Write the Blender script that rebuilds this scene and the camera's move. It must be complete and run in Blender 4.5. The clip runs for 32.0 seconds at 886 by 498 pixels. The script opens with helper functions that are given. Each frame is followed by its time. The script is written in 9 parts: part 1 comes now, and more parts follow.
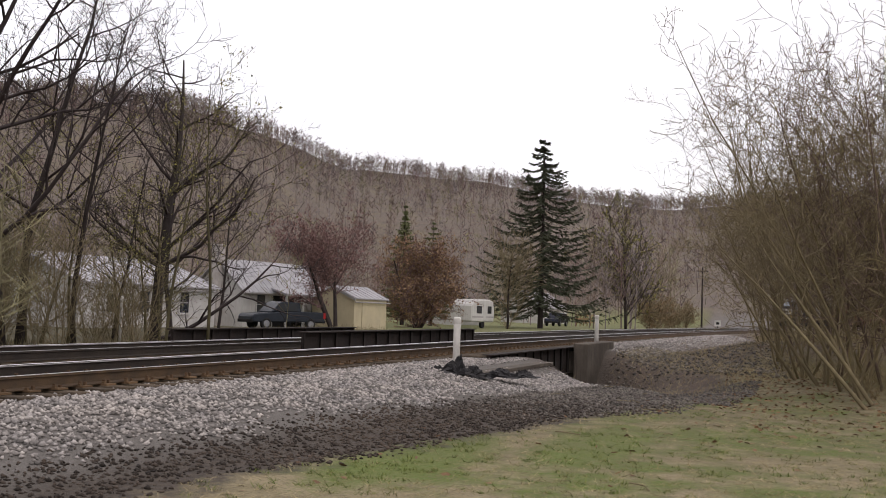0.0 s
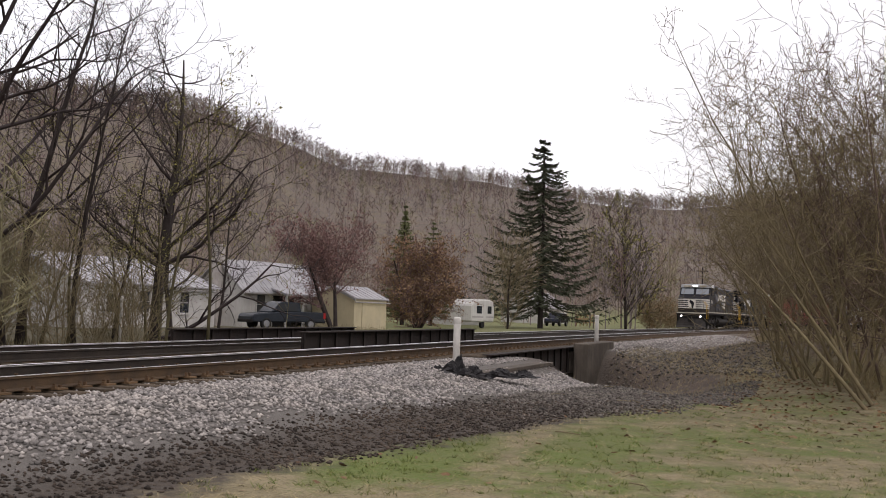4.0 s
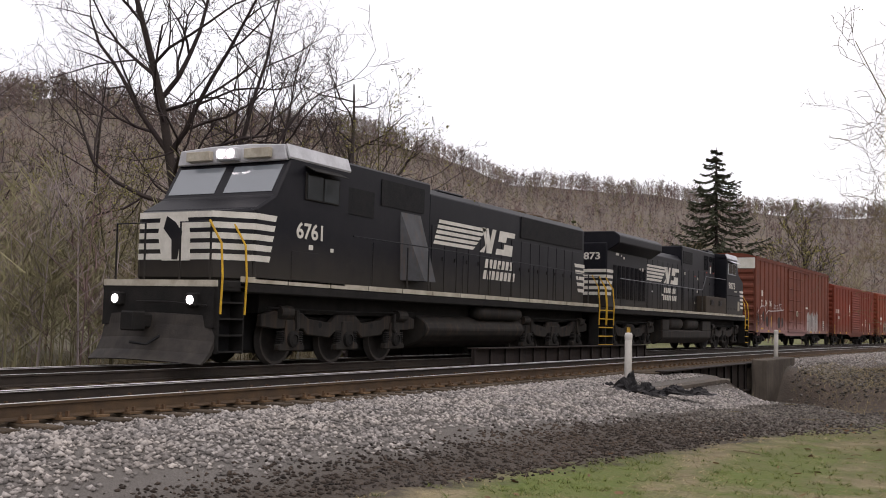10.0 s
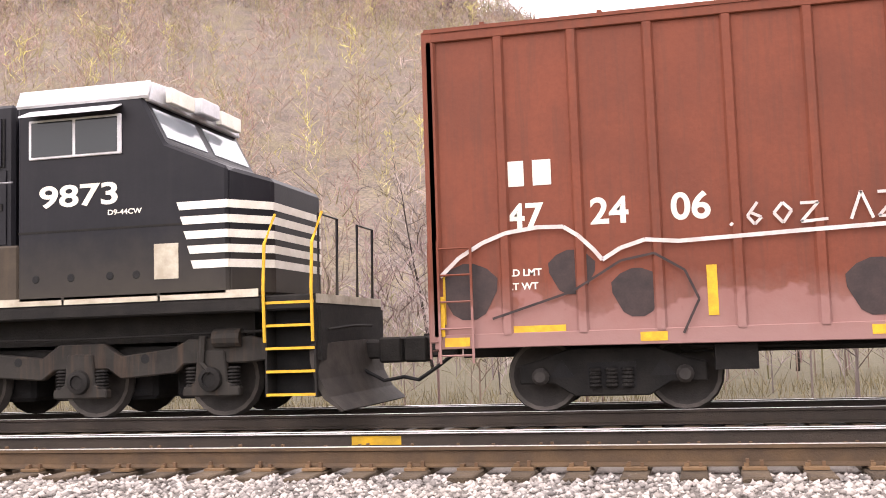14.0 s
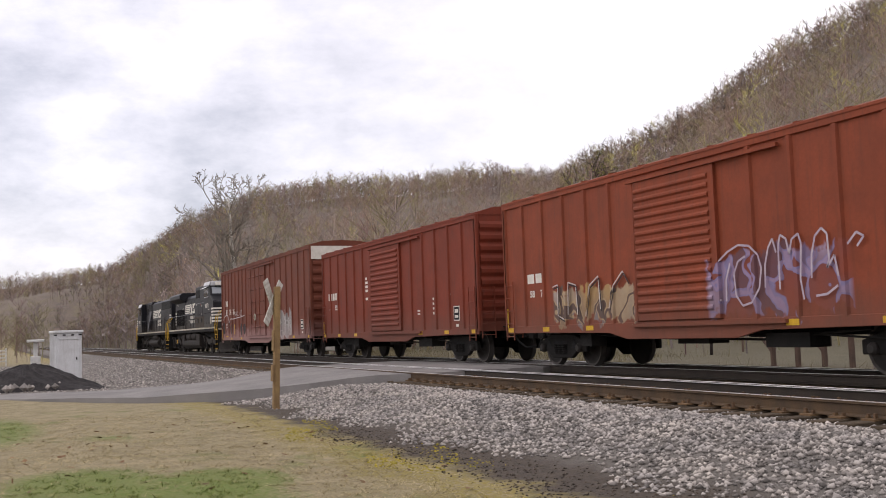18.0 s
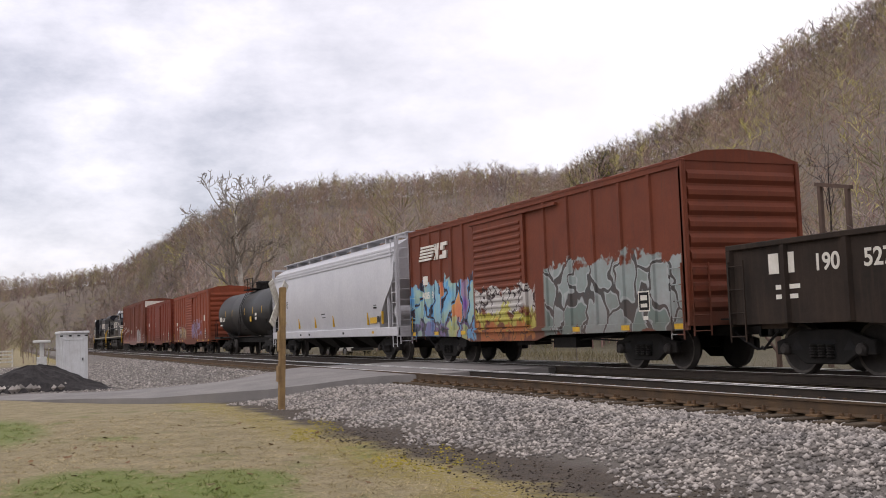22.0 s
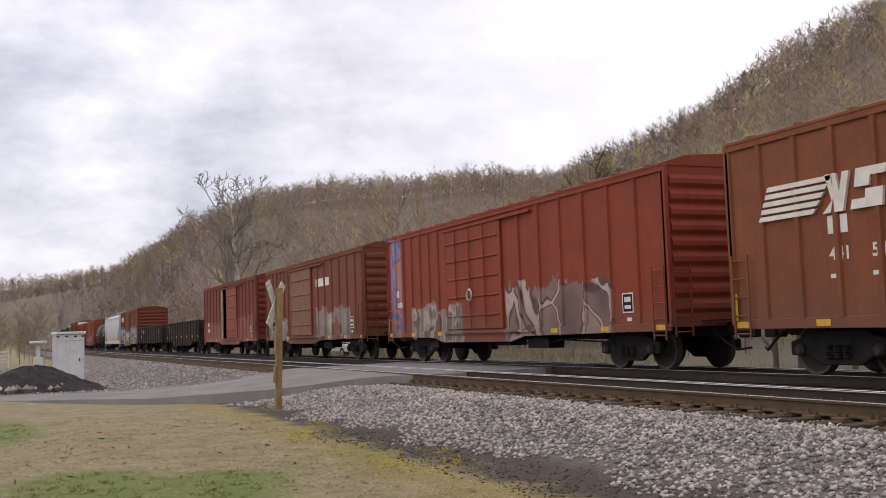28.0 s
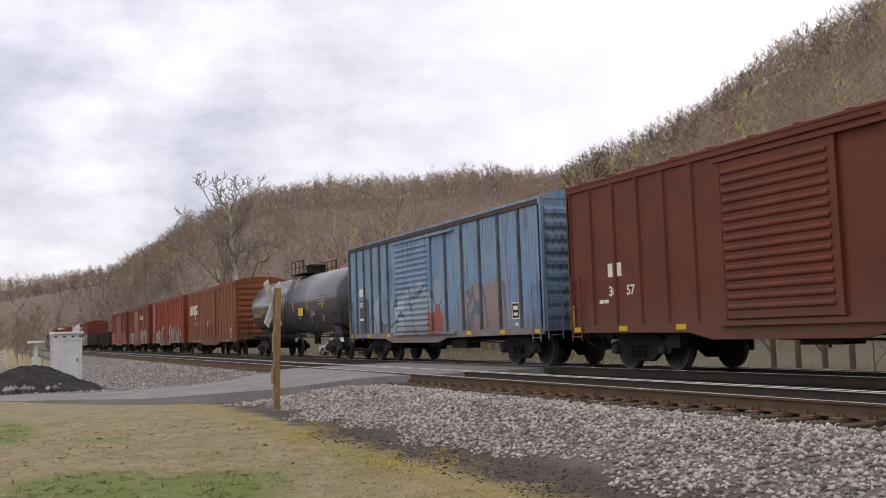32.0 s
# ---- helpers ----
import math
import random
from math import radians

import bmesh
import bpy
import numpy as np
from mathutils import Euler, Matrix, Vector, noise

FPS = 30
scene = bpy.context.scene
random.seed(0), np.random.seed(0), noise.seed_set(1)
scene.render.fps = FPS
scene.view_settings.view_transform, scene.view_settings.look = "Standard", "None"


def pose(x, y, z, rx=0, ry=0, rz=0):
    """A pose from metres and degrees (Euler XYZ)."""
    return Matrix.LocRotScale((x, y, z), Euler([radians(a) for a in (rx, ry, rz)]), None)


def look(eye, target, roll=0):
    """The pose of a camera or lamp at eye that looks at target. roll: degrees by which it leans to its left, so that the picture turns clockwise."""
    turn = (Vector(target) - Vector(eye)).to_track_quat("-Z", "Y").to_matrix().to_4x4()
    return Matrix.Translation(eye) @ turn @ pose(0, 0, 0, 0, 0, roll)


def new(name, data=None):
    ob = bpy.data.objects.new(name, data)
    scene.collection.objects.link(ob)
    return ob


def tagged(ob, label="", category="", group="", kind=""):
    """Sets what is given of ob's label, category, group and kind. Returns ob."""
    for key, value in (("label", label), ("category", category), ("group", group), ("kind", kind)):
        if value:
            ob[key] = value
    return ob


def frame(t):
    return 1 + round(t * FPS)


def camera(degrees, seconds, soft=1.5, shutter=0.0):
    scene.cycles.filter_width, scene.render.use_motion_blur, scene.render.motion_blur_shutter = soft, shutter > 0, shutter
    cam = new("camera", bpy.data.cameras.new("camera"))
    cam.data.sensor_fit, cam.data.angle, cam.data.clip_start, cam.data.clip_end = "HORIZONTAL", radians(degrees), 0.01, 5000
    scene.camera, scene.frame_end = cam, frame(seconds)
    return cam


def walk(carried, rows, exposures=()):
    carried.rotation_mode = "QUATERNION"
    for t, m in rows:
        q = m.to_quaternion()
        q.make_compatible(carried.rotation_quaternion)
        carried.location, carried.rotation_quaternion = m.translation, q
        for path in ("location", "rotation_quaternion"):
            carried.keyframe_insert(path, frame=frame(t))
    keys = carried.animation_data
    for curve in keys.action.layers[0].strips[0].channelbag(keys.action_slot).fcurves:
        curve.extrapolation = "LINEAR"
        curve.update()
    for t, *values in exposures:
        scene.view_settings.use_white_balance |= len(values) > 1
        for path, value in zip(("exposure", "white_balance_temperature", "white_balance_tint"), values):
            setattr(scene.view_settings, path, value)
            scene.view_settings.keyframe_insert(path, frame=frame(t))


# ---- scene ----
cam = camera(46.8, 32.0, soft=0.95)

# heading (to the left of the track's normal), pitch and lean of the camera, in degrees
PATH = [(0, -70.28, 3.4, 2.0), (3.5, -70.28, 3.4, 2.0), (5.5, -70.26, 3.4, 2.0), (6, -69.88, 3.33, 1.9), (7, -69.93, 3.4, 2.0),
        (8, -69.99, 3.42, 1.92), (8.5, -69.08, 3.46, 1.85), (9, -67.08, 4.09, 1.85), (9.5, -63.60, 4.04, 1.75), (10, -60.85, 4.0, 1.62),
        (10.5, -56.37, 3.92, 1.52), (11, -49.63, 3.74, 1.42), (11.5, -45.86, 3.68, 1.25), (12, -42.61, 3.65, 1.09),
        (12.5, -33.73, 3.55, 0.56), (12.8, -24.86, 3.8, 0.2), (13, -18.71, 3.96, -0.23), (13.2, -12.84, 4.06, -0.62),
        (13.5, -2.33, 4.35, -1.2), (13.7, 4.98, 4.59, -1.6), (13.9, 10.77, 4.81, -1.8), (14, 13.43, 4.9, -1.9), (14.3, 26.32, 5.2, -2.3),
        (14.5, 36.25, 5.5, -2.5), (15.5, 55.0, 5.0, -2.3), (16.5, 64.61, 4.53, -2.0), (17, 65.76, 4.54, -2.0), (17.5, 66.18, 4.53, -2.0), (18, 66.57, 4.52, -2.0),
        (18.5, 67.0, 4.53, -2.0), (20, 66.9, 4.53, -2.0), (22, 66.87, 4.57, -2.0), (25.5, 66.77, 4.6, -2.0), (28, 66.7, 4.6, -2.0), (32, 66.59, 4.6, -2.0)]
EYE = (0.0, 0.0, 1.0)
EXPOSURES = [(0, -0.15, 6700, 14), (10.5, -0.15, 6700, 14), (11, 0.1, 6700, 14), (12, 0.4, 6800, 15), (13, 0.75, 6900, 17), (13.5, 1.1, 7000, 21), (14, 1.5, 7000, 20), (14.5, 1.3, 7000, 20), (17, 0.2, 6800, 16), (19, -0.05, 6700, 15), (32, -0.1, 6700, 15)]
walk(cam, [(t, pose(*EYE, 90 + p, -r, y)) for t, y, p, r in PATH], EXPOSURES)

# ---- sky and sun: bright overcast ----
world = bpy.data.worlds.new("sky")
scene.world = world
world.use_nodes = True
wn, wl = world.node_tree.nodes, world.node_tree.links
wn.clear()
w_out, w_bg = wn.new("ShaderNodeOutputWorld"), wn.new("ShaderNodeBackground")
w_sky = wn.new("ShaderNodeTexSky")
w_sky.sky_type, w_sky.sun_disc = "NISHITA", False
w_sky.sun_elevation, w_sky.sun_rotation = radians(48), radians(215)
w_co, w_map = wn.new("ShaderNodeTexCoord"), wn.new("ShaderNodeMapping")
w_map.inputs["Scale"].default_value = (1, 1, 2.2)
w_map.inputs["Location"].default_value = (0.35, 0.2, 0.1)
w_noise = wn.new("ShaderNodeTexNoise")
w_noise.inputs["Scale"].default_value, w_noise.inputs["Detail"].default_value, w_noise.inputs["Roughness"].default_value = 4.6, 9, 0.60
w_ramp = wn.new("ShaderNodeValToRGB")
w_ramp.color_ramp.elements[0].position, w_ramp.color_ramp.elements[0].color = 0.34, (0.40, 0.42, 0.49, 1)
w_ramp.color_ramp.elements[1].position, w_ramp.color_ramp.elements[1].color = 0.71, (1.06, 1.05, 1.12, 1)
w_west, w_wr, w_mixc, w_add = wn.new("ShaderNodeSeparateXYZ"), wn.new("ShaderNodeMapRange"), wn.new("ShaderNodeMixRGB"), wn.new("ShaderNodeMixRGB")
w_wr.inputs["From Min"].default_value, w_wr.inputs["From Max"].default_value = -0.98, -0.74
w_wr.inputs["To Min"].default_value, w_wr.inputs["To Max"].default_value = 0.0, 1.0
w_mixc.inputs["Color2"].default_value = (1.16, 1.14, 1.17, 1)
w_scale = wn.new("ShaderNodeMixRGB")
w_scale.blend_type, w_scale.inputs["Fac"].default_value, w_scale.inputs["Color2"].default_value = "MULTIPLY", 1.0, (0.03, 0.03, 0.03, 1)
w_add.blend_type, w_add.inputs["Fac"].default_value = "ADD", 1.0
wl.new(w_co.outputs["Generated"], w_map.inputs["Vector"])
wl.new(w_map.outputs["Vector"], w_noise.inputs["Vector"])
wl.new(w_noise.outputs["Fac"], w_ramp.inputs["Fac"])
wl.new(w_co.outputs["Generated"], w_west.inputs["Vector"])
wl.new(w_west.outputs["X"], w_wr.inputs["Value"])
wl.new(w_wr.outputs["Result"], w_mixc.inputs["Fac"])
wl.new(w_ramp.outputs["Color"], w_mixc.inputs["Color1"])
wl.new(w_sky.outputs["Color"], w_scale.inputs["Color1"])
wl.new(w_mixc.outputs["Color"], w_add.inputs["Color1"])
wl.new(w_scale.outputs["Color"], w_add.inputs["Color2"])
wl.new(w_add.outputs["Color"], w_bg.inputs["Color"])
w_bg.inputs["Strength"].default_value = 1.0
wl.new(w_bg.outputs["Background"], w_out.inputs["Surface"])
sun = new("sun", bpy.data.lights.new("sun", "SUN"))
sun.data.energy, sun.data.angle, sun.data.color = 0.5, radians(25), (1.0, 0.97, 0.92)
sun.matrix_world = look((-30, -45, 65), (0, 0, 0))

# ---- materials ----
MATS = {}


def mat(name, c1, c2=None, rough=0.8, metal=0.0, scale=4.0, fine=40.0, bump=0.25, streak=0.0, streak_col=(0.12, 0.07, 0.04), vary=0.0, island=0.0, spray=(), grime=None):
    """A node material: two colours mixed by noise at two scales, streaks down the sides, variation by object or island, sprayed lettering."""
    if name in MATS:
        return MATS[name]
    m = bpy.data.materials.new(name)
    MATS[name] = m
    m.use_nodes = True
    n, l = m.node_tree.nodes, m.node_tree.links
    b = n["Principled BSDF"]
    b.inputs["Roughness"].default_value, b.inputs["Metallic"].default_value = rough, metal
    b.inputs["Specular IOR Level"].default_value = 0.25
    co = n.new("ShaderNodeTexCoord").outputs["Object"]
    c2 = c2 or tuple(0.72 * v for v in c1)

    def tex(sc, detail=4.0, vec=None, rg=0.6):
        t = n.new("ShaderNodeTexNoise")
        t.inputs["Scale"].default_value, t.inputs["Detail"].default_value, t.inputs["Roughness"].default_value = sc, detail, rg
        l.new(vec or co, t.inputs["Vector"])
        return t

    def ramp(sock, a, z):
        r = n.new("ShaderNodeMapRange")
        r.inputs["From Min"].default_value, r.inputs["From Max"].default_value = a, z
        l.new(sock, r.inputs["Value"])
        return r.outputs["Result"]

    def mix(f, a, z, kind="MIX"):
        x = n.new("ShaderNodeMixRGB")
        x.blend_type = kind
        for s, v in (("Fac", f), ("Color1", a), ("Color2", z)):
            if isinstance(v, (int, float)):
                x.inputs[s].default_value = v
            elif isinstance(v, tuple):
                x.inputs[s].default_value = (*v[:3], 1)
            else:
                l.new(v, x.inputs[s])
        return x.outputs["Color"]

    def mathn(op, a, z):
        x = n.new("ShaderNodeMath")
        x.operation = op
        for i, v in enumerate((a, z)):
            if isinstance(v, (int, float)):
                x.inputs[i].default_value = v
            else:
                l.new(v, x.inputs[i])
        return x.outputs[0]

    big, small = tex(scale), tex(fine, 3.0)
    col = mix(ramp(big.outputs["Fac"], 0.36, 0.64), c1, c2)
    col = mix(mathn("MULTIPLY", ramp(small.outputs["Fac"], 0.3, 0.7), 0.28), col, tuple(0.55 * v for v in c1))
    if streak:
        mp = n.new("ShaderNodeMapping")
        mp.inputs["Scale"].default_value = (5.0, 5.0, 0.35)
        l.new(co, mp.inputs["Vector"])
        st = tex(2.0, 5.0, mp.outputs["Vector"])
        col = mix(mathn("MULTIPLY", ramp(st.outputs["Fac"], 0.50, 0.72), streak), col, streak_col)
    if vary or island:
        inf = n.new("ShaderNodeObjectInfo") if vary else n.new("ShaderNodeNewGeometry")
        hv = n.new("ShaderNodeHueSaturation")
        l.new(mathn("ADD", mathn("MULTIPLY", inf.outputs["Random" if vary else "Random Per Island"], 2 * (vary or island)), 1 - (vary or island)), hv.inputs["Value"])
        l.new(col, hv.inputs["Color"])
        col = hv.outputs["Color"]
    if spray or grime:
        sep = n.new("ShaderNodeSeparateXYZ")
        l.new(co, sep.inputs["Vector"])
    for x0, x1, z0, z1, palette, sc, seed in spray:
        mp = n.new("ShaderNodeMapping")
        mp.inputs["Location"].default_value = (seed * 3.7, 0, seed * 1.3)
        mp.inputs["Scale"].default_value = (1, 0.0, 1)
        l.new(co, mp.inputs["Vector"])
        wob = tex(1.6, 3.0, mp.outputs["Vector"])
        edge = mathn("MULTIPLY", mathn("SUBTRACT", wob.outputs["Fac"], 0.5), 1.5)
        inx = mathn("MULTIPLY", ramp(sep.outputs["X"], x0 - 0.05, x0 + 0.05), ramp(sep.outputs["X"], x1 + 0.05, x1 - 0.05))
        zz = mathn("ADD", sep.outputs["Z"], edge)
        inside = mathn("MULTIPLY", inx, mathn("MULTIPLY", ramp(zz, z0 - 0.05, z0 + 0.03), ramp(zz, z1 + 0.04, z1 - 0.04)))
        if len(palette) == 1:
            col = mix(mathn("MULTIPLY", inside, 0.85), col, palette[0])
            continue
        warp = tex(sc * 0.75, 2.0, mp.outputs["Vector"])
        bent = n.new("ShaderNodeVectorMath")
        bent.operation = "MULTIPLY_ADD"
        l.new(warp.outputs["Color"], bent.inputs[0])
        bent.inputs[1].default_value = (1.7, 0.0, 1.9)
        l.new(mp.outputs["Vector"], bent.inputs[2])
        tall = n.new("ShaderNodeMapping")
        tall.inputs["Scale"].default_value, tall.inputs["Rotation"].default_value = (1.0, 0.0, 0.62), (0, 0.3, 0)
        l.new(bent.outputs["Vector"], tall.inputs["Vector"])
        cells, rims = n.new("ShaderNodeTexVoronoi"), n.new("ShaderNodeTexVoronoi")
        rims.feature = "DISTANCE_TO_EDGE"
        for v in (cells, rims):
            v.inputs["Scale"].default_value = sc * 0.95
            l.new(tall.outputs["Vector"], v.inputs["Vector"])
        pick = n.new("ShaderNodeSeparateColor")
        l.new(cells.outputs["Color"], pick.inputs["Color"])
        cr = n.new("ShaderNodeValToRGB")
        cr.color_ramp.interpolation = "CONSTANT"
        fills = palette[1:]
        for i, c in enumerate(fills):
            e = cr.color_ramp.elements[i] if i < 2 else cr.color_ramp.elements.new(0.5)
            e.position = i / len(fills)
            e.color = (*c, 1)
        l.new(pick.outputs["Red"], cr.inputs["Fac"])
        fade = mix(mathn("MULTIPLY", ramp(cells.outputs["Distance"], 0.15, 0.6), 0.45), cr.outputs["Color"], fills[-1])
        fade = mix(ramp(rims.outputs["Distance"], 0.085, 0.070), fade, fills[0])
        fade = mix(ramp(rims.outputs["Distance"], 0.050, 0.035), fade, palette[0])
        wear = tex(7.0, 4.0)
        col = mix(mathn("MULTIPLY", inside, mathn("ADD", mathn("MULTIPLY", wear.outputs["Fac"], 0.4), 0.66)), col, fade)
    if grime:
        z0, z1, gcol, amount = grime
        gn = tex(3.0, 5.0)
        g = mathn("MULTIPLY", ramp(mathn("ADD", sep.outputs["Z"], mathn("MULTIPLY", gn.outputs["Fac"], 0.7)), z1 + 0.35, z0 + 0.35), amount)
        col = mix(g, col, gcol)
    l.new(col, b.inputs["Base Color"])
    if bump:
        bp = n.new("ShaderNodeBump")
        bp.inputs["Strength"].default_value, bp.inputs["Distance"].default_value = bump, 0.03
        l.new(small.outputs["Fac"], bp.inputs["Height"])
        l.new(bp.outputs["Normal"], b.inputs["Normal"])
    return m


def glow(name, colour, strength):
    m = bpy.data.materials.new(name)
    m.use_nodes = True
    b = m.node_tree.nodes["Principled BSDF"]
    b.inputs["Base Color"].default_value = (*colour, 1)
    b.inputs["Emission Color"].default_value, b.inputs["Emission Strength"].default_value = (*colour, 1), strength
    return m


def glass(name, tint=(0.12, 0.16, 0.18)):
    m = bpy.data.materials.new(name)
    m.use_nodes = True
    b = m.node_tree.nodes["Principled BSDF"]
    b.inputs["Base Color"].default_value, b.inputs["Roughness"].default_value = (*tint, 1), 0.06
    b.inputs["Specular IOR Level"].default_value = 0.8
    return m


# ---- mesh tools ----
class Mesh:
    """Collects vertices and faces of one part."""

    def __init__(self):
        self.v, self.f = [], []

    def add(self, verts, faces):
        k = len(self.v)
        self.v += [tuple(p) for p in verts]
        self.f += [tuple(i + k for i in q) for q in faces]
        return self

    def box(self, x0, x1, y0, y1, z0, z1):
        return self.add([(x, y, z) for z in (z0, z1) for y in (y0, y1) for x in (x0, x1)],
                        [(0, 2, 3, 1), (4, 5, 7, 6), (0, 1, 5, 4), (1, 3, 7, 5), (3, 2, 6, 7), (2, 0, 4, 6)])

    def prism(self, poly, axis, a, b):
        """A flat outline pushed from a to b along an axis; the outline gives the other two axes in order."""
        n = len(poly)

        def place(p, w):
            q = list(p)
            q.insert(axis, w)
            return tuple(q)
        return self.add([place(p, a) for p in poly] + [place(p, b) for p in poly],
                        [tuple(range(n))[::-1], tuple(range(n, 2 * n))] + [(i, (i + 1) % n, n + (i + 1) % n, n + i) for i in range(n)])

    def tube(self, pts, r, n=6, r2=None):
        """A round bar through the points."""
        pts = [Vector(p) for p in pts]
        r2 = r if r2 is None else r2
        rings = []
        for i, p in enumerate(pts):
            d = (pts[min(i + 1, len(pts) - 1)] - pts[max(i - 1, 0)]).normalized()
            a = d.cross(Vector((0, 0, 1)) if abs(d.z) < 0.9 else Vector((1, 0, 0))).normalized()
            b = d.cross(a)
            rr = r + (r2 - r) * i / max(len(pts) - 1, 1)
            rings.append([p + rr * (math.cos(2 * math.pi * k / n) * a + math.sin(2 * math.pi * k / n) * b) for k in range(n)])
        faces = [(i * n + k, i * n + (k + 1) % n, (i + 1) * n + (k + 1) % n, (i + 1) * n + k) for i in range(len(pts) - 1) for k in range(n)]
        faces += [tuple(range(n))[::-1], tuple(range((len(pts) - 1) * n, len(pts) * n))]
        return self.add([q for ring in rings for q in ring], faces)

    def lathe(self, profile, centre, axis="y", n=24):
        """Turns (radius, along) pairs round an axis through centre."""
        cx, cy, cz = centre
        vs = []
        for r, w in profile:
            for k in range(n):
                c, s = r * math.cos(2 * math.pi * k / n), r * math.sin(2 * math.pi * k / n)
                vs.append({"y": (cx + c, cy + w, cz + s), "x": (cx + w, cy + c, cz + s), "z": (cx + c, cy + s, cz + w)}[axis])
        m = len(profile)
        return self.add(vs, [(i * n + k, i * n + (k + 1) % n, (i + 1) * n + (k + 1) % n, (i + 1) * n + k) for i in range(m - 1) for k in range(n)])

    def data(self, name, material, bevel=0.0, smooth=False):
        me = bpy.data.meshes.new(name)
        me.from_pydata(self.v, [], self.f)
        bm = bmesh.new()
        bm.from_mesh(me)
        bmesh.ops.recalc_face_normals(bm, faces=bm.faces)
        if bevel:
            edges = [e for e in bm.edges if len(e.link_faces) == 2 and e.calc_face_angle(0) > 0.5]
            bmesh.ops.bevel(bm, geom=edges, offset=bevel, segments=1, affect="EDGES", clamp_overlap=True)
        bm.to_mesh(me)
        bm.free()
        me.materials.append(material)
        if smooth:
            me.polygons.foreach_set("use_smooth", [True] * len(me.polygons))
        return me


def part(name, mesh, material, parent=None, label="", bevel=0.0, smooth=False):
    """One mesh object, under a thing or a part where a parent is given."""
    ob = new(name, mesh.data(name, material, bevel, smooth) if isinstance(mesh, Mesh) else mesh)
    ob.parent = parent
    return tagged(ob, label)


def thing(name, label, category, group="", x=0, y=0, z=0, rz=0):
    ob = new(name)
    ob.matrix_world = pose(x, y, z, 0, 0, rz)
    return tagged(ob, label, category, group)


def arrays(name, verts, quads, material, smooth=False):
    """A mesh from number arrays, for what is too many to build piece by piece."""
    me = bpy.data.meshes.new(name)
    verts, quads = np.asarray(verts, np.float32), np.asarray(quads, np.int32)
    k = quads.shape[1]
    me.vertices.add(len(verts))
    me.vertices.foreach_set("co", verts.ravel())
    me.loops.add(quads.size)
    me.loops.foreach_set("vertex_index", quads.ravel())
    me.polygons.add(len(quads))
    me.polygons.foreach_set("loop_start", np.arange(0, quads.size, k, dtype=np.int32))
    me.update(calc_edges=True)
    me.validate()
    me.materials.append(material)
    if smooth:
        me.polygons.foreach_set("use_smooth", np.ones(len(me.polygons), bool))
    return me


def spread(proto, places, turns, sizes):
    """Copies of one (verts, faces) shape at many places, turned about z and scaled, as one pair of arrays."""
    v, f = proto
    c, s = np.cos(turns), np.sin(turns)
    x = (v[None, :, 0] * c[:, None] - v[None, :, 1] * s[:, None]) * sizes[:, :1]
    y = (v[None, :, 0] * s[:, None] + v[None, :, 1] * c[:, None]) * sizes[:, :1]
    z = v[None, :, 2] * sizes[:, 1:2]
    out = np.stack([x, y, z], -1) + places[:, None, :]
    return out.reshape(-1, 3), (f[None] + (np.arange(len(places)) * len(v))[:, None, None]).reshape(-1, f.shape[1])


def writing(text, size, material, parent, x, y, z, rx=90, rz=0, name="lettering", stretch=1.0):
    """Raised lettering in the built-in font, as a mesh."""
    cu = bpy.data.curves.new("letters", "FONT")
    cu.body, cu.size, cu.extrude, cu.offset = text, size, 0.002, 0.022 * size
    ob = bpy.data.objects.new("letters", cu)
    scene.collection.objects.link(ob)
    bpy.context.view_layer.update()
    me = bpy.data.meshes.new_from_object(ob.evaluated_get(bpy.context.evaluated_depsgraph_get()))
    bpy.data.objects.remove(ob)
    me.transform(pose(x, y, z, rx, 0, rz) @ Matrix.Diagonal((stretch, 1, 1, 1)))
    me.materials.clear()
    me.materials.append(material)
    out = new(name, me)
    out.parent = parent
    return out


# ---- the lie of the land ----
Y_NEAR, Y_FAR = 10.02, 14.05          # centre lines of the two tracks
RIDGE = [(-180, 5, 420), (-100, 6.5, 420), (-83, 7.1, 440), (-76, 7.6, 430), (-72, 8.1, 420), (-64.5, 8.9, 400), (-60, 10.4, 370), (-55, 11.7, 340), (-47, 11.9, 300),
         (-40, 12.6, 280), (-34, 11.8, 280), (-20, 10.2, 260), (-9, 10.4, 250), (-3, 12.5, 240), (1, 14, 230), (4, 15.8, 220), (8, 18, 210),
         (14, 20.5, 210), (25, 22, 210), (35, 20.8, 210), (40, 18.7, 215), (43, 16.4, 220), (48, 14.1, 225), (52, 11.5, 230), (55, 10.5, 235),
         (57, 9.6, 250), (60, 9.2, 320), (65.5, 9.4, 320), (70.5, 8.7, 320), (76, 8.2, 330), (80.7, 6.7, 380), (84.5, 4.1, 480), (90, 3.4, 600),
         (100, 3.2, 600), (180, 5, 420)]
RA, RE, RC = (np.array(c, float) for c in zip(*RIDGE))
FOOT = ([-180, -85, -75, -60, -45, -30, -10, 10, 40, 55, 60, 85, 95, 180], [200, 200, 190, 180, 120, 90, 75, 62, 62, 80, 110, 160, 250, 200])


def smooth(t):
    t = np.clip(t, 0, 1)
    return t * t * (3 - 2 * t)


def bend(x):
    """Sideways shift of both tracks, which leave the straight in a wide curve."""
    d = np.maximum(np.asarray(x, float) - 30.0, 0)
    return np.where(d < 220, -0.00055 * d * d, -0.00055 * 220 * (2 * d - 220))


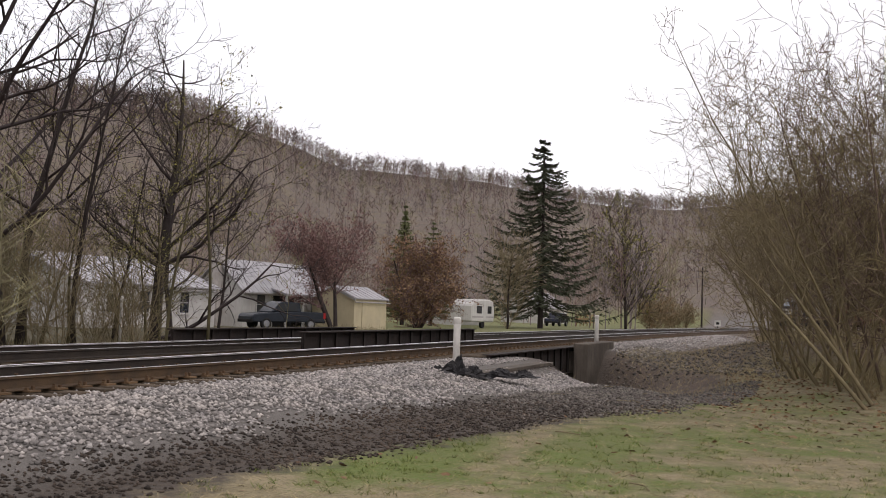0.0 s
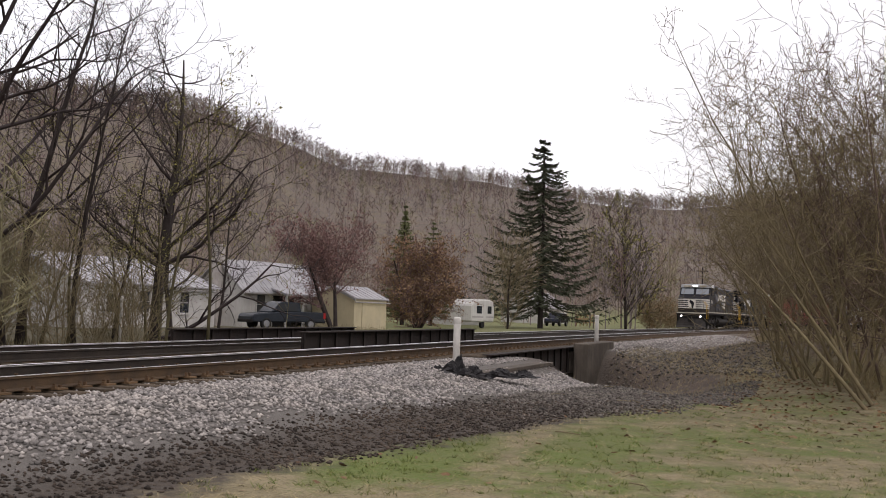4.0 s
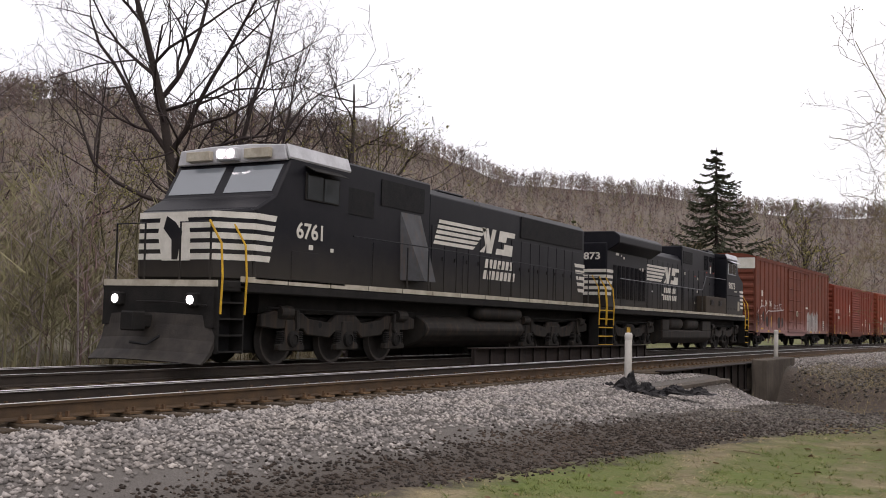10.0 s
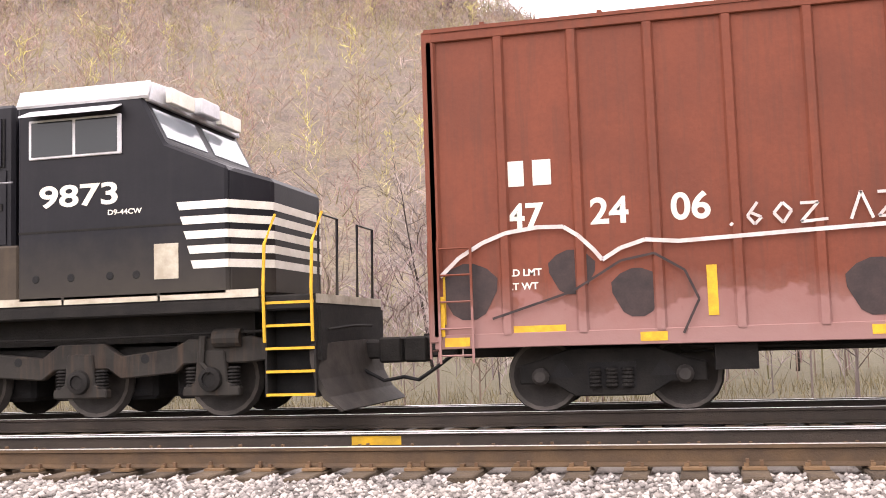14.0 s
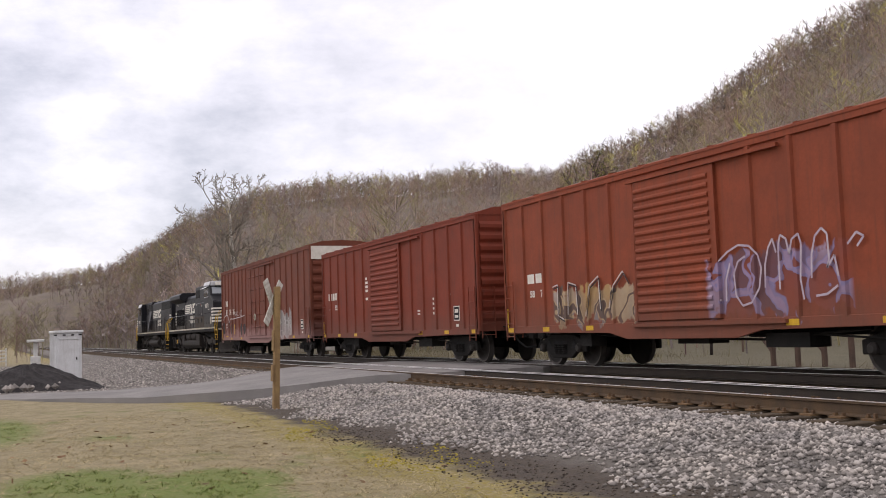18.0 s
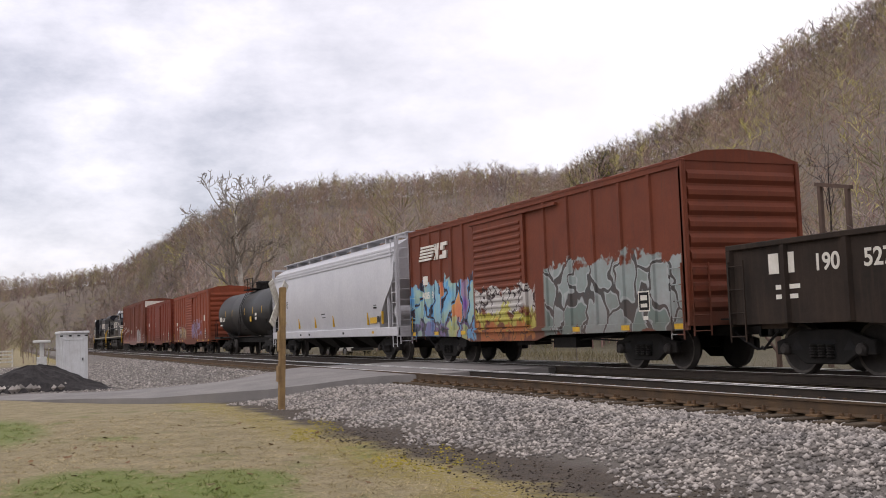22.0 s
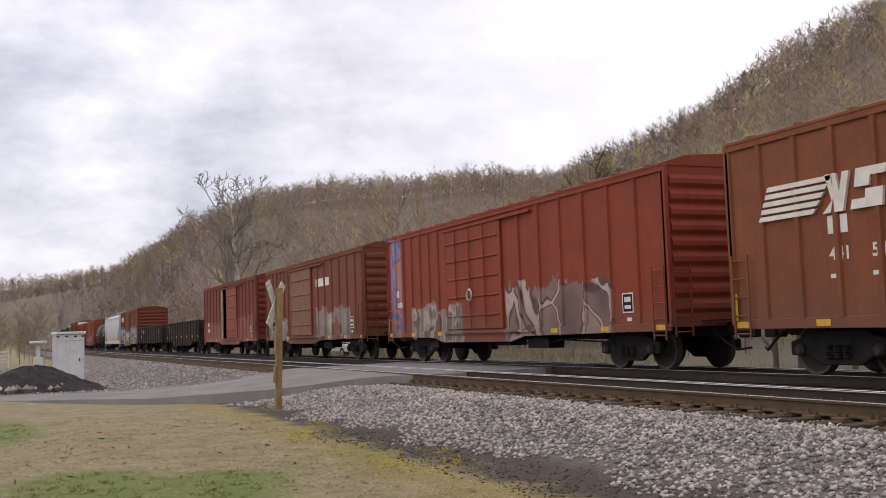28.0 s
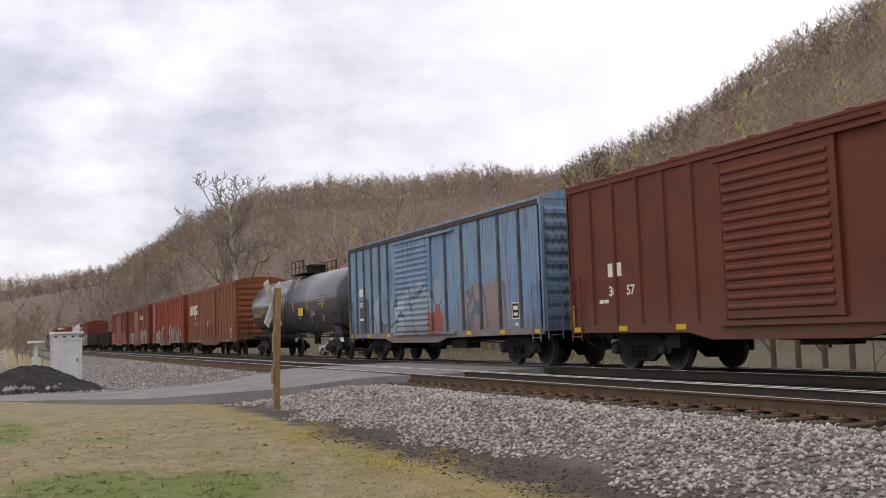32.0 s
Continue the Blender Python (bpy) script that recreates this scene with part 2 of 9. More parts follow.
def land(x, y):
    """Height of the ground."""
    x, y = np.asarray(x, float), np.asarray(y, float)
    away = np.abs(y - bend(x) - 12.0)
    shift = np.where(np.abs(x) < 900, bend(x), 0)
    y0 = y
    y = y - np.where(x > 40, shift, 0) * np.where(away < 30, 1.0, 0.0)
    z = np.full(np.broadcast(x, y).shape, -0.62) + 0.05 * np.sin(0.31 * x + 0.4 * y) * np.cos(0.23 * y)
    bank = np.minimum(smooth((y - 5.0) / 2.9), 1 - smooth((y - 16.4) / 2.4))
    z = z + bank * (-0.255 - z)
    mid = 33.6 - np.maximum(7.0 - y, 0) * 1.7
    gully = 1 - smooth((np.abs(x - mid) - 2.2) / 3.0)
    deep = np.interp(y, [-2, 1, 4, 6.4, 17.5, 24, 40], [0.0, 0.10, 0.55, 1.55, 1.75, 0.9, 0.0])
    z = z - gully * deep
    z = z - 0.14 * smooth((x - 19.5) / 6) * (1 - smooth((x - 33) / 5)) * smooth((7.0 - y) / 0.5) * smooth((y - 3.5) / 2.5)
    brow = smooth((x - 36 - np.maximum(6 - y, 0) * 0.3) / 9) * smooth((6.4 - y) / 5) * smooth((y + 25) / 10)
    z = z + 0.75 * brow
    y = y0
    az, r = np.degrees(np.arctan2(-x, y)), np.hypot(x, y)
    el, rc, r0 = np.interp(az, RA, RE), np.interp(az, RA, RC), np.interp(az, *FOOT)
    top = rc * np.tan(np.radians(el)) - 6.0
    s = np.clip((r - r0) / (rc - r0), 0, 1.0)
    rough = 2.2 * np.sin(x * 0.031 + 1) * np.cos(y * 0.043) + 1.2 * np.sin(x * 0.11) * np.sin(y * 0.09 + 2)
    clear = np.maximum(smooth((away - 10) / 22), smooth((np.abs(x) - 330) / 60))
    return z + ((0.75 * s + 0.25 * smooth(s)) * top + rough * smooth((r - r0) / 40)) * clear


def axis_steps(near, step, far, grow):
    a = list(np.arange(0, near, step))
    while a[-1] < far:
        a.append(a[-1] + max(step, (a[-1] - near) * grow + step))
    return np.array(a)


GX = axis_steps(46, 0.4, 1500, 0.06)
GX = np.r_[-GX[:0:-1], GX]
gy_pos, gy_neg = axis_steps(20, 0.4, 1500, 0.05), axis_steps(6, 0.5, 900, 0.2)
GY = np.r_[-gy_neg[:0:-1], gy_pos]
mx, my = np.meshgrid(GX, GY)
g_verts = np.stack([mx, my, land(mx, my)], -1).reshape(-1, 3)
gi = np.arange(len(GX) * len(GY)).reshape(len(GY), len(GX))
g_quads = np.stack([gi[:-1, :-1], gi[:-1, 1:], gi[1:, 1:], gi[1:, :-1]], -1).reshape(-1, 4)

# patches of green in the lawn: centre and half widths
PATCHES = ((10.9, 4.1, 2.6, 0.7), (13.0, 2.6, 2.2, 0.7), (-21.4, -0.45, 4.4, 1.25), (-12.3, 0.9, 1.5, 1.0), (-12.0, 2.4, 1.1, 0.8), (-10.6, 1.6, 1.3, 1.3))
m_ground = bpy.data.materials.new("earth_and_grass")
m_ground.use_nodes = True


def ground_material(m):
    """Lawn, cinder edge, ballast bed, pale field and leaf litter on the hills, laid out by place."""
    n, l = m.node_tree.nodes, m.node_tree.links
    b = n["Principled BSDF"]
    b.inputs["Roughness"].default_value = 0.95
    co = n.new("ShaderNodeTexCoord").outputs["Object"]
    sep = n.new("ShaderNodeSeparateXYZ")
    l.new(co, sep.inputs["Vector"])
    X, Y, Z = (sep.outputs[k] for k in "XYZ")

    def tex(sc, d=5.0):
        t = n.new("ShaderNodeTexNoise")
        t.inputs["Scale"].default_value, t.inputs["Detail"].default_value, t.inputs["Roughness"].default_value = sc, d, 0.62
        l.new(co, t.inputs["Vector"])
        return t.outputs["Fac"]

    def calc(op, a, z=0.0):
        x = n.new("ShaderNodeMath")
        x.operation = op
        for i, v in enumerate((a, z)):
            if isinstance(v, (int, float)):
                x.inputs[i].default_value = v
            else:
                l.new(v, x.inputs[i])
        return x.outputs[0]

    def step(v, a, z):
        r = n.new("ShaderNodeMapRange")
        r.inputs["From Min"].default_value, r.inputs["From Max"].default_value = a, z
        l.new(v, r.inputs["Value"])
        return r.outputs["Result"]

    def mix(f, a, z):
        x = n.new("ShaderNodeMixRGB")
        for s, v in (("Fac", f), ("Color1", a), ("Color2", z)):
            if isinstance(v, tuple):
                x.inputs[s].default_value = (*v, 1)
            else:
                l.new(v, x.inputs[s])
        return x.outputs["Color"]

    big, mid, fine, grit = tex(0.35), tex(1.6), tex(14.0), tex(70.0, 2.0)
    straw = mix(step(mid, 0.35, 0.65), (0.32, 0.26, 0.15), (0.23, 0.19, 0.10))
    green = mix(step(fine, 0.3, 0.7), (0.092, 0.145, 0.016), (0.150, 0.178, 0.034))
    east = calc("SUBTRACT", calc("MULTIPLY", step(X, -6, 10), 0.15), 0.08)
    lawn = mix(step(calc("ADD", calc("ADD", big, east), calc("MULTIPLY", mid, 0.5)), 0.78, 0.93), straw, green)
    lawn = mix(calc("MULTIPLY", step(tex(4.5), 0.52, 0.68), 0.6), lawn, (0.16, 0.125, 0.07))
    lawn = mix(calc("MULTIPLY", step(tex(26.0, 3.0), 0.52, 0.62), 0.55), lawn, (0.10, 0.085, 0.045))
    for cx, cy, rx_, ry_ in PATCHES:
        u, w = calc("DIVIDE", calc("SUBTRACT", X, cx), rx_), calc("DIVIDE", calc("SUBTRACT", Y, cy), ry_)
        d2 = calc("ADD", calc("ADD", calc("MULTIPLY", u, u), calc("MULTIPLY", w, w)), calc("MULTIPLY", calc("SUBTRACT", fine, 0.5), 2.0))
        lawn = mix(calc("MULTIPLY", step(d2, 1.2, 0.5), 0.85), lawn, green)
    lawn = mix(calc("MULTIPLY", calc("MULTIPLY", step(X, 8, 18), step(tex(2.2), 0.30, 0.58)), 0.8), lawn, (0.12, 0.10, 0.048))
    field = mix(step(mid, 0.3, 0.7), (0.125, 0.108, 0.064), (0.080, 0.070, 0.042))
    litter = mix(step(tex(0.12), 0.35, 0.65), (0.165, 0.128, 0.106), (0.200, 0.157, 0.122))
    litter = mix(step(tex(0.6), 0.45, 0.75), litter, (0.085, 0.07, 0.06))
    litter = mix(calc("MULTIPLY", step(tex(0.22), 0.48, 0.62), 0.55), litter, (0.19, 0.158, 0.085))
    litter = mix(calc("MULTIPLY", step(tex(3.2, 6.0), 0.44, 0.60), 0.7), litter, (0.075, 0.060, 0.047))
    cinder = mix(step(fine, 0.3, 0.7), (0.040, 0.031, 0.025), (0.085, 0.064, 0.045))
    bed = mix(step(grit, 0.3, 0.7), (0.19, 0.17, 0.15), (0.095, 0.085, 0.076))
    bank = mix(step(mid, 0.35, 0.7), (0.12, 0.085, 0.06), (0.065, 0.05, 0.038))
    wob = calc("MULTIPLY", calc("SUBTRACT", mid, 0.5), 1.6)
    yy = calc("ADD", Y, wob)
    col = lawn
    spill = calc("MULTIPLY", calc("MAXIMUM", calc("SUBTRACT", X, 9.0), 0.0), 0.24)
    ye = calc("ADD", yy, calc("MINIMUM", spill, 3.2))
    col = mix(calc("MULTIPLY", calc("MULTIPLY", step(calc("ADD", ye, 0.3), 4.0, 4.6), step(X, 3.0, -3.0)), step(fine, 0.42, 0.56)), col, (0.24, 0.19, 0.04))
    col = mix(calc("MULTIPLY", step(ye, 4.75, 5.2), step(calc("ADD", big, calc("MULTIPLY", fine, 0.3)), 0.30, 0.46)), col, cinder)
    col = mix(step(calc("ADD", calc("ADD", Y, calc("MULTIPLY", wob, 0.5)), calc("MULTIPLY", spill, 0.2)), 5.7, 6.3), col, bed)
    col = mix(step(Y, 18.2, 19.5), col, field)
    col = mix(calc("MULTIPLY", step(calc("ADD", X, wob), 26.5, 28.5), step(Y, 9.0, 6.0)), col, bank)
    col = mix(calc("MULTIPLY", step(calc("ADD", X, calc("MULTIPLY", wob, 3.0)), 44, 38), calc("MULTIPLY", step(calc("ADD", X, calc("MULTIPLY", wob, 3.0)), 14, 18), step(yy, 2.6, 1.6))), col, lawn)
    col = mix(calc("MULTIPLY", step(X, 58, 70), step(Y, 18.5, 20.5)), col, mix(step(mid, 0.3, 0.7), (0.13, 0.15, 0.05), (0.19, 0.18, 0.08)))
    col = mix(calc("MULTIPLY", calc("MULTIPLY", step(X, -32.5, -34.5), step(X, -95, -80)), calc("MULTIPLY", step(Y, -4.0, -1.5), step(Y, 7.0, 6.0))), col, bed)
    col = mix(step(Z, 0.6, 3.5), col, litter)
    l.new(col, b.inputs["Base Color"])
    bp = n.new("ShaderNodeBump")
    bp.inputs["Strength"].default_value, bp.inputs["Distance"].default_value = 0.7, 0.06
    l.new(calc("ADD", fine, calc("MULTIPLY", grit, 0.6)), bp.inputs["Height"])
    l.new(bp.outputs["Normal"], b.inputs["Normal"])


ground_material(m_ground)
ground = tagged(new("ground", arrays("ground", g_verts, g_quads, m_ground, smooth=True)), "lawn, track bed and wooded hillsides in early spring", "ground", kind="structure")

# ---- rails ----
m_rail = mat("rusty_rail", (0.105, 0.066, 0.036), (0.066, 0.045, 0.030), rough=0.75, scale=3, fine=50, bump=0.3)
m_head = mat("polished_rail_head", (0.93, 0.92, 0.91), (0.85, 0.84, 0.83), rough=0.42, metal=1.0, scale=1, fine=20, bump=0.02)
m_oily_rail = mat("oily_rail", (0.045, 0.034, 0.026), (0.030, 0.024, 0.020), rough=0.7, scale=3, fine=50, bump=0.3)
m_tie = mat("weathered_tie", (0.12, 0.088, 0.058), (0.07, 0.053, 0.038), rough=0.95, scale=6, fine=60, bump=0.8, vary=0.3)
m_plate = mat("rusty_plate", (0.17, 0.105, 0.055), (0.11, 0.07, 0.042), rough=0.85, vary=0.2)
RAIL_L, RAIL_R = -420.0, 520.0


def rail_section(s=1.0):
    return [(-0.075, -0.185), (0.075, -0.185), (0.075, -0.172), (0.012, -0.150), (0.012, -0.045), (0.037, -0.035), (0.037, -0.004), (-0.037, -0.004),
            (-0.037, -0.035), (-0.012, -0.045), (-0.012, -0.150), (-0.075, -0.172)]


def sweep(section):
    """A (y, z) outline carried along the line of the tracks."""
    xs = [RAIL_L, 30.0] + [30.0 + 5 * k for k in range(1, 59)]
    n = len(section)
    vs = [(x, y + float(bend(x)), z) for x in xs for y, z in section]
    return Mesh().add(vs, [(i * n + k, i * n + (k + 1) % n, (i + 1) * n + (k + 1) % n, (i + 1) * n + k) for i in range(len(xs) - 1) for k in range(n)] + [tuple(range(n)), tuple(range((len(xs) - 1) * n, len(xs) * n))])


track_things = []
for yc, nm in ((Y_NEAR, "near"), (Y_FAR, "far")):
    tr = tagged(new("railway_track"), "steel rails on weathered timber ties in pale stone ballast", "railway track", "double track", "structure")
    track_things.append(tr)
    for off in (-0.7525, 0.7525):
        r = part("rail", sweep([(yc + off + a, b) for a, b in rail_section()]), m_rail if off < 0 and nm == "near" else m_oily_rail, tr, "rust-brown rail" if off < 0 else "dark oily rail")
        gauge = 0.0385 if off < 0 else -0.0385        # the flange side of the head is polished too
        w = yc + off
        part("rail_head", sweep([(w + gauge, -0.026), (w + gauge, -0.016), (w + 0.55 * gauge, 0.0), (w - 0.8 * gauge, 0.0), (w - 0.8 * gauge, -0.006), (w + 0.4 * gauge, -0.006)]), m_head, r, "bright worn running surface")


# ---- forests ----
def twig_tree(rng, h, n_limbs, n_twigs, width, reach=0.42, up=0.75, trunk=0.018, low=0.25):
    """A bare tree in flat slivers: trunk, limbs that fork upwards, twigs."""
    quads = []

    def sliver(p, q, w0, w1):
        d = q - p
        s = np.cross(d, rng.normal(size=3))
        s /= np.linalg.norm(s) + 1e-9
        quads.append([p - s * w0, p + s * w0, q + s * w1, q - s * w1])
    lean = rng.normal(size=2) * 0.04 * h
    tip = np.array([lean[0], lean[1], h])
    base = np.zeros(3)
    for a, b in ((0, 0.35), (0.35, 0.7), (0.7, 1.0)):
        for _ in range(2):
            sliver(base + (tip - base) * a, base + (tip - base) * b, trunk * h * (1 - a * 0.8) * 0.55, trunk * h * (1 - b * 0.85) * 0.55)
    for i in range(n_limbs):
        t = low + (0.92 - low) * (i + rng.random()) / n_limbs
        p = tip * t
        ang = rng.random() * 2 * np.pi
        ln = h * reach * (1.15 - t) * (0.7 + 0.6 * rng.random())
        q = p + ln * np.array([np.cos(ang) * 0.8, np.sin(ang) * 0.8, up * (0.6 + 0.6 * rng.random())])
        sliver(p, q, trunk * h * 0.2, trunk * h * 0.06)
        for _ in range(n_twigs):
            s = 0.25 + 0.75 * rng.random()
            a = p + (q - p) * s
            b = a + h * 0.13 * (0.5 + rng.random()) * np.array([rng.normal() * 0.6, rng.normal() * 0.6, 0.35 + 0.7 * rng.random()])
            sliver(a, b, width, width * 0.4)
    q = np.array(quads)
    return q.reshape(-1, 3), np.arange(len(q) * 4).reshape(-1, 4)


rng = np.random.default_rng(7)
FOREST = [("grey_bark", (0.255, 0.212, 0.200), (0.165, 0.138, 0.134)), ("brown_twigs", (0.225, 0.168, 0.134), (0.160, 0.123, 0.104)), ("olive_buds", (0.22, 0.20, 0.11), (0.16, 0.145, 0.09)),
          ("dusky_red_buds", (0.20, 0.132, 0.125), (0.145, 0.105, 0.10)), ("yellow_green_leaf", (0.36, 0.34, 0.12), (0.27, 0.26, 0.10))]
# lit copies for the west woods: colours brightened and warmed to offset twig self-shadowing
WEST_LIGHT = (1.68, 1.59, 1.50)
m_forest_west_lit = [mat("west_lit_" + a, tuple(u * v for u, v in zip(WEST_LIGHT, b)), tuple(u * v for u, v in zip(WEST_LIGHT, c)), rough=0.95, scale=0.05, fine=0.8, bump=0, island=0.35) for a, b, c in FOREST]
m_forest = [mat("far_" + a, b, c, rough=0.95, scale=0.05, fine=0.8, bump=0, island=0.42) for a, b, c in FOREST]


def plant_forest(count, kinds, protos, place_fn, size, name, label, mats):
    pts = place_fn(count)
    kind = rng.choice(len(kinds), len(pts), p=kinds)
    for k in range(len(kinds)):
        vv, ff, base = [], [], 0
        for j, pr in enumerate(protos):
            sel = pts[(kind == k) & (np.arange(len(pts)) % len(protos) == j)]
            if not len(sel):
                continue
            sz = rng.uniform(*size, (len(sel), 1)) * np.array([[1.0, 1.0]]) * rng.uniform(0.85, 1.15, (len(sel), 2))
            v, f = spread(pr, sel, rng.uniform(0, 6.28, len(sel)), sz)
            vv.append(v)
            ff.append(f + base)
            base += len(v)
        if vv:
            tagged(new(name, arrays(name, np.concatenate(vv), np.concatenate(ff), mats[k])), label, "woods", kind="stuff")


def hill_places(count, a0, a1):
    az = rng.uniform(a0, a1, count * 3)
    r0, rc = np.interp(az, *FOOT), np.interp(az, RA, RC)
    r = r0 + 4 + (rc + 14 - r0) * rng.random(count * 3) ** 0.62
    keep = rng.random(count * 3) < np.clip(r / 300, 0.25, 1)
    az, r = np.radians(az[keep][:count]), r[keep][:count]
    x, y = -np.sin(az) * r, np.cos(az) * r
    ok = (np.abs(y - bend(x) - 12.0) > 14) | (np.abs(x) > 400)
    x, y = x[ok], y[ok]
    return np.stack([x, y, land(x, y) - 1.0], -1)


far_protos = [twig_tree(rng, 1.0, 6, 3, 0.012, reach=0.34, up=1.35, trunk=0.017, low=0.16) for _ in range(8)]
soft_protos = [twig_tree(rng, 1.0, 9, 6, 0.0042, reach=0.44, up=1.05, trunk=0.009, low=0.16) for _ in range(8)]
plant_forest(6200, [0.38, 0.26, 0.10, 0.25, 0.01], far_protos, lambda n: hill_places(n, -96, 8), (5.0, 8.2), "hillside_woods", "bare grey-purple spring woods on the hillside", m_forest)
plant_forest(5600, [0.22, 0.42, 0.26, 0.06, 0.04], soft_protos, lambda n: hill_places(n, 8, 94), (5.2, 8.8), "hillside_woods", "bare brown and olive spring woods on the hillside", m_forest_west_lit)


def crest_places(count):
    az = rng.uniform(-92, 90, count)
    r = np.interp(az, RA, RC) + 1.0 - 42 * rng.random(count) ** 1.6
    a = np.radians(az)
    x, y = -np.sin(a) * r, np.cos(a) * r
    ok = np.abs(y - bend(x) - 12.0) > 20
    x, y = x[ok], y[ok]
    return np.stack([x, y, land(x, y) - 0.8], -1)


crest_protos = [twig_tree(rng, 1.0, 8, 3, 0.011, reach=0.40, up=0.9, trunk=0.014, low=0.02) for _ in range(8)]
plant_forest(6400, [0.34, 0.32, 0.16, 0.18, 0.0], crest_protos, crest_places, (4.6, 7.6), "crest_scrub", "low bare scrub along the ridge", m_forest)


# ---- the train ----
TRAIN = []
m_black = mat("black_loco_paint", (0.0065, 0.0065, 0.010), (0.011, 0.0105, 0.014), rough=0.46, scale=1.2, fine=25, bump=0.05, streak=0.22, streak_col=(0.018, 0.017, 0.018), grime=(1.7, 2.6, (0.052, 0.044, 0.033), 0.62))
m_black.node_tree.nodes["Principled BSDF"].inputs["Specular IOR Level"].default_value = 0.2
m_under = mat("grimy_running_gear", (0.019, 0.017, 0.0155), (0.010, 0.0095, 0.009), rough=0.88, scale=3, fine=30, bump=0.3)
m_dustbox = mat("dusty_grey_box", (0.030, 0.027, 0.0235), (0.018, 0.016, 0.0145), rough=0.8, scale=2, fine=30, bump=0.1, streak=0.3)
m_white = mat("aged_white_paint", (0.74, 0.71, 0.64), (0.60, 0.57, 0.50), rough=0.6, scale=3, fine=40, bump=0.05)
m_cream = mat("dirty_white_stripe", (0.54, 0.50, 0.41), (0.34, 0.30, 0.23), rough=0.7, scale=3, fine=30, bump=0.05)
m_yellow = mat("safety_yellow", (0.66, 0.40, 0.03), (0.50, 0.29, 0.03), rough=0.6, scale=8, fine=50, bump=0.1)
m_dark = mat("deep_shadow_metal", (0.010, 0.010, 0.011), (0.016, 0.015, 0.015), rough=0.8)
m_box_brown = mat("brown_dusty_box", (0.058, 0.045, 0.032), (0.042, 0.033, 0.025), rough=0.75, scale=2, fine=30, bump=0.1, streak=0.4, streak_col=(0.08, 0.055, 0.035))
m_silver = mat("silver_trim_and_highlight", (0.60, 0.60, 0.62), (0.45, 0.45, 0.47), rough=0.45, scale=3, bump=0.05)
m_steel = mat("worn_wheel_steel", (0.045, 0.040, 0.037), (0.03, 0.027, 0.025), rough=0.75, metal=0.0, scale=6)
m_tread = mat("worn_wheel_rim", (0.10, 0.085, 0.075), (0.06, 0.055, 0.05), rough=0.6)
m_plow = mat("scuffed_plow", (0.05, 0.043, 0.037), (0.026, 0.023, 0.021), rough=0.7, scale=3, fine=30, bump=0.2, streak=0.5, streak_col=(0.025, 0.022, 0.02))
m_red_lamp = mat("red_decal", (0.45, 0.08, 0.05), rough=0.6)
m_glass = glass("cab_glass", (0.02, 0.024, 0.026))
m_glass.node_tree.nodes["Principled BSDF"].inputs["Specular IOR Level"].default_value = 0.3
m_railgrey = mat("worn_grey_rail", (0.26, 0.26, 0.28), (0.16, 0.16, 0.17), rough=0.5, scale=4, bump=0)
m_duct = mat("worn_grey_duct", (0.085, 0.088, 0.095), (0.055, 0.055, 0.058), rough=0.55, scale=2, fine=25, bump=0.05, streak=0.4)
# dirty glass; its pale base colour also carries the reflected sky
m_windshield = glass("sky_pale_windshield", (0.20, 0.22, 0.24))
m_headlight = glow("lit_headlight", (1.0, 0.93, 0.95), 9.0)


def coil(parent, x, y, z, r0, r1, pitch, turns):
    """One coil spring standing on z."""
    prof = []
    for j in range(turns):
        prof += [(r0, j * pitch), (r1, (j + 0.35) * pitch), (r1, (j + 0.6) * pitch)]
    part("coil_spring", Mesh().lathe(prof + [(r0, turns * pitch)], (x, y, z), axis="z", n=8), m_under, parent)


def wheelset(parent, x, r, name="wheel"):
    for s in (-1, 1):
        y = s * 0.72
        w = Mesh().lathe([(0.0, s * 0.10), (0.10, s * 0.10), (0.13, s * 0.03), (r * 0.72, s * -0.005), (r * 0.86, s * 0.045), (r, s * 0.055), (r + 0.004, s * -0.05), (r + 0.026, s * -0.055), (r + 0.02, s * -0.085),
                          (r * 0.8, s * -0.085), (0.0, s * -0.06)], (x, y, r), n=20)
        wh = part(name, w, m_steel, parent, smooth=True)
        part("rim", Mesh().lathe([(r * 0.88, s * 0.051), (r - 0.004, s * 0.060), (r - 0.006, s * 0.064), (r * 0.89, s * 0.056)], (x, y, r), n=20), m_tread, wh, "worn brown rim")


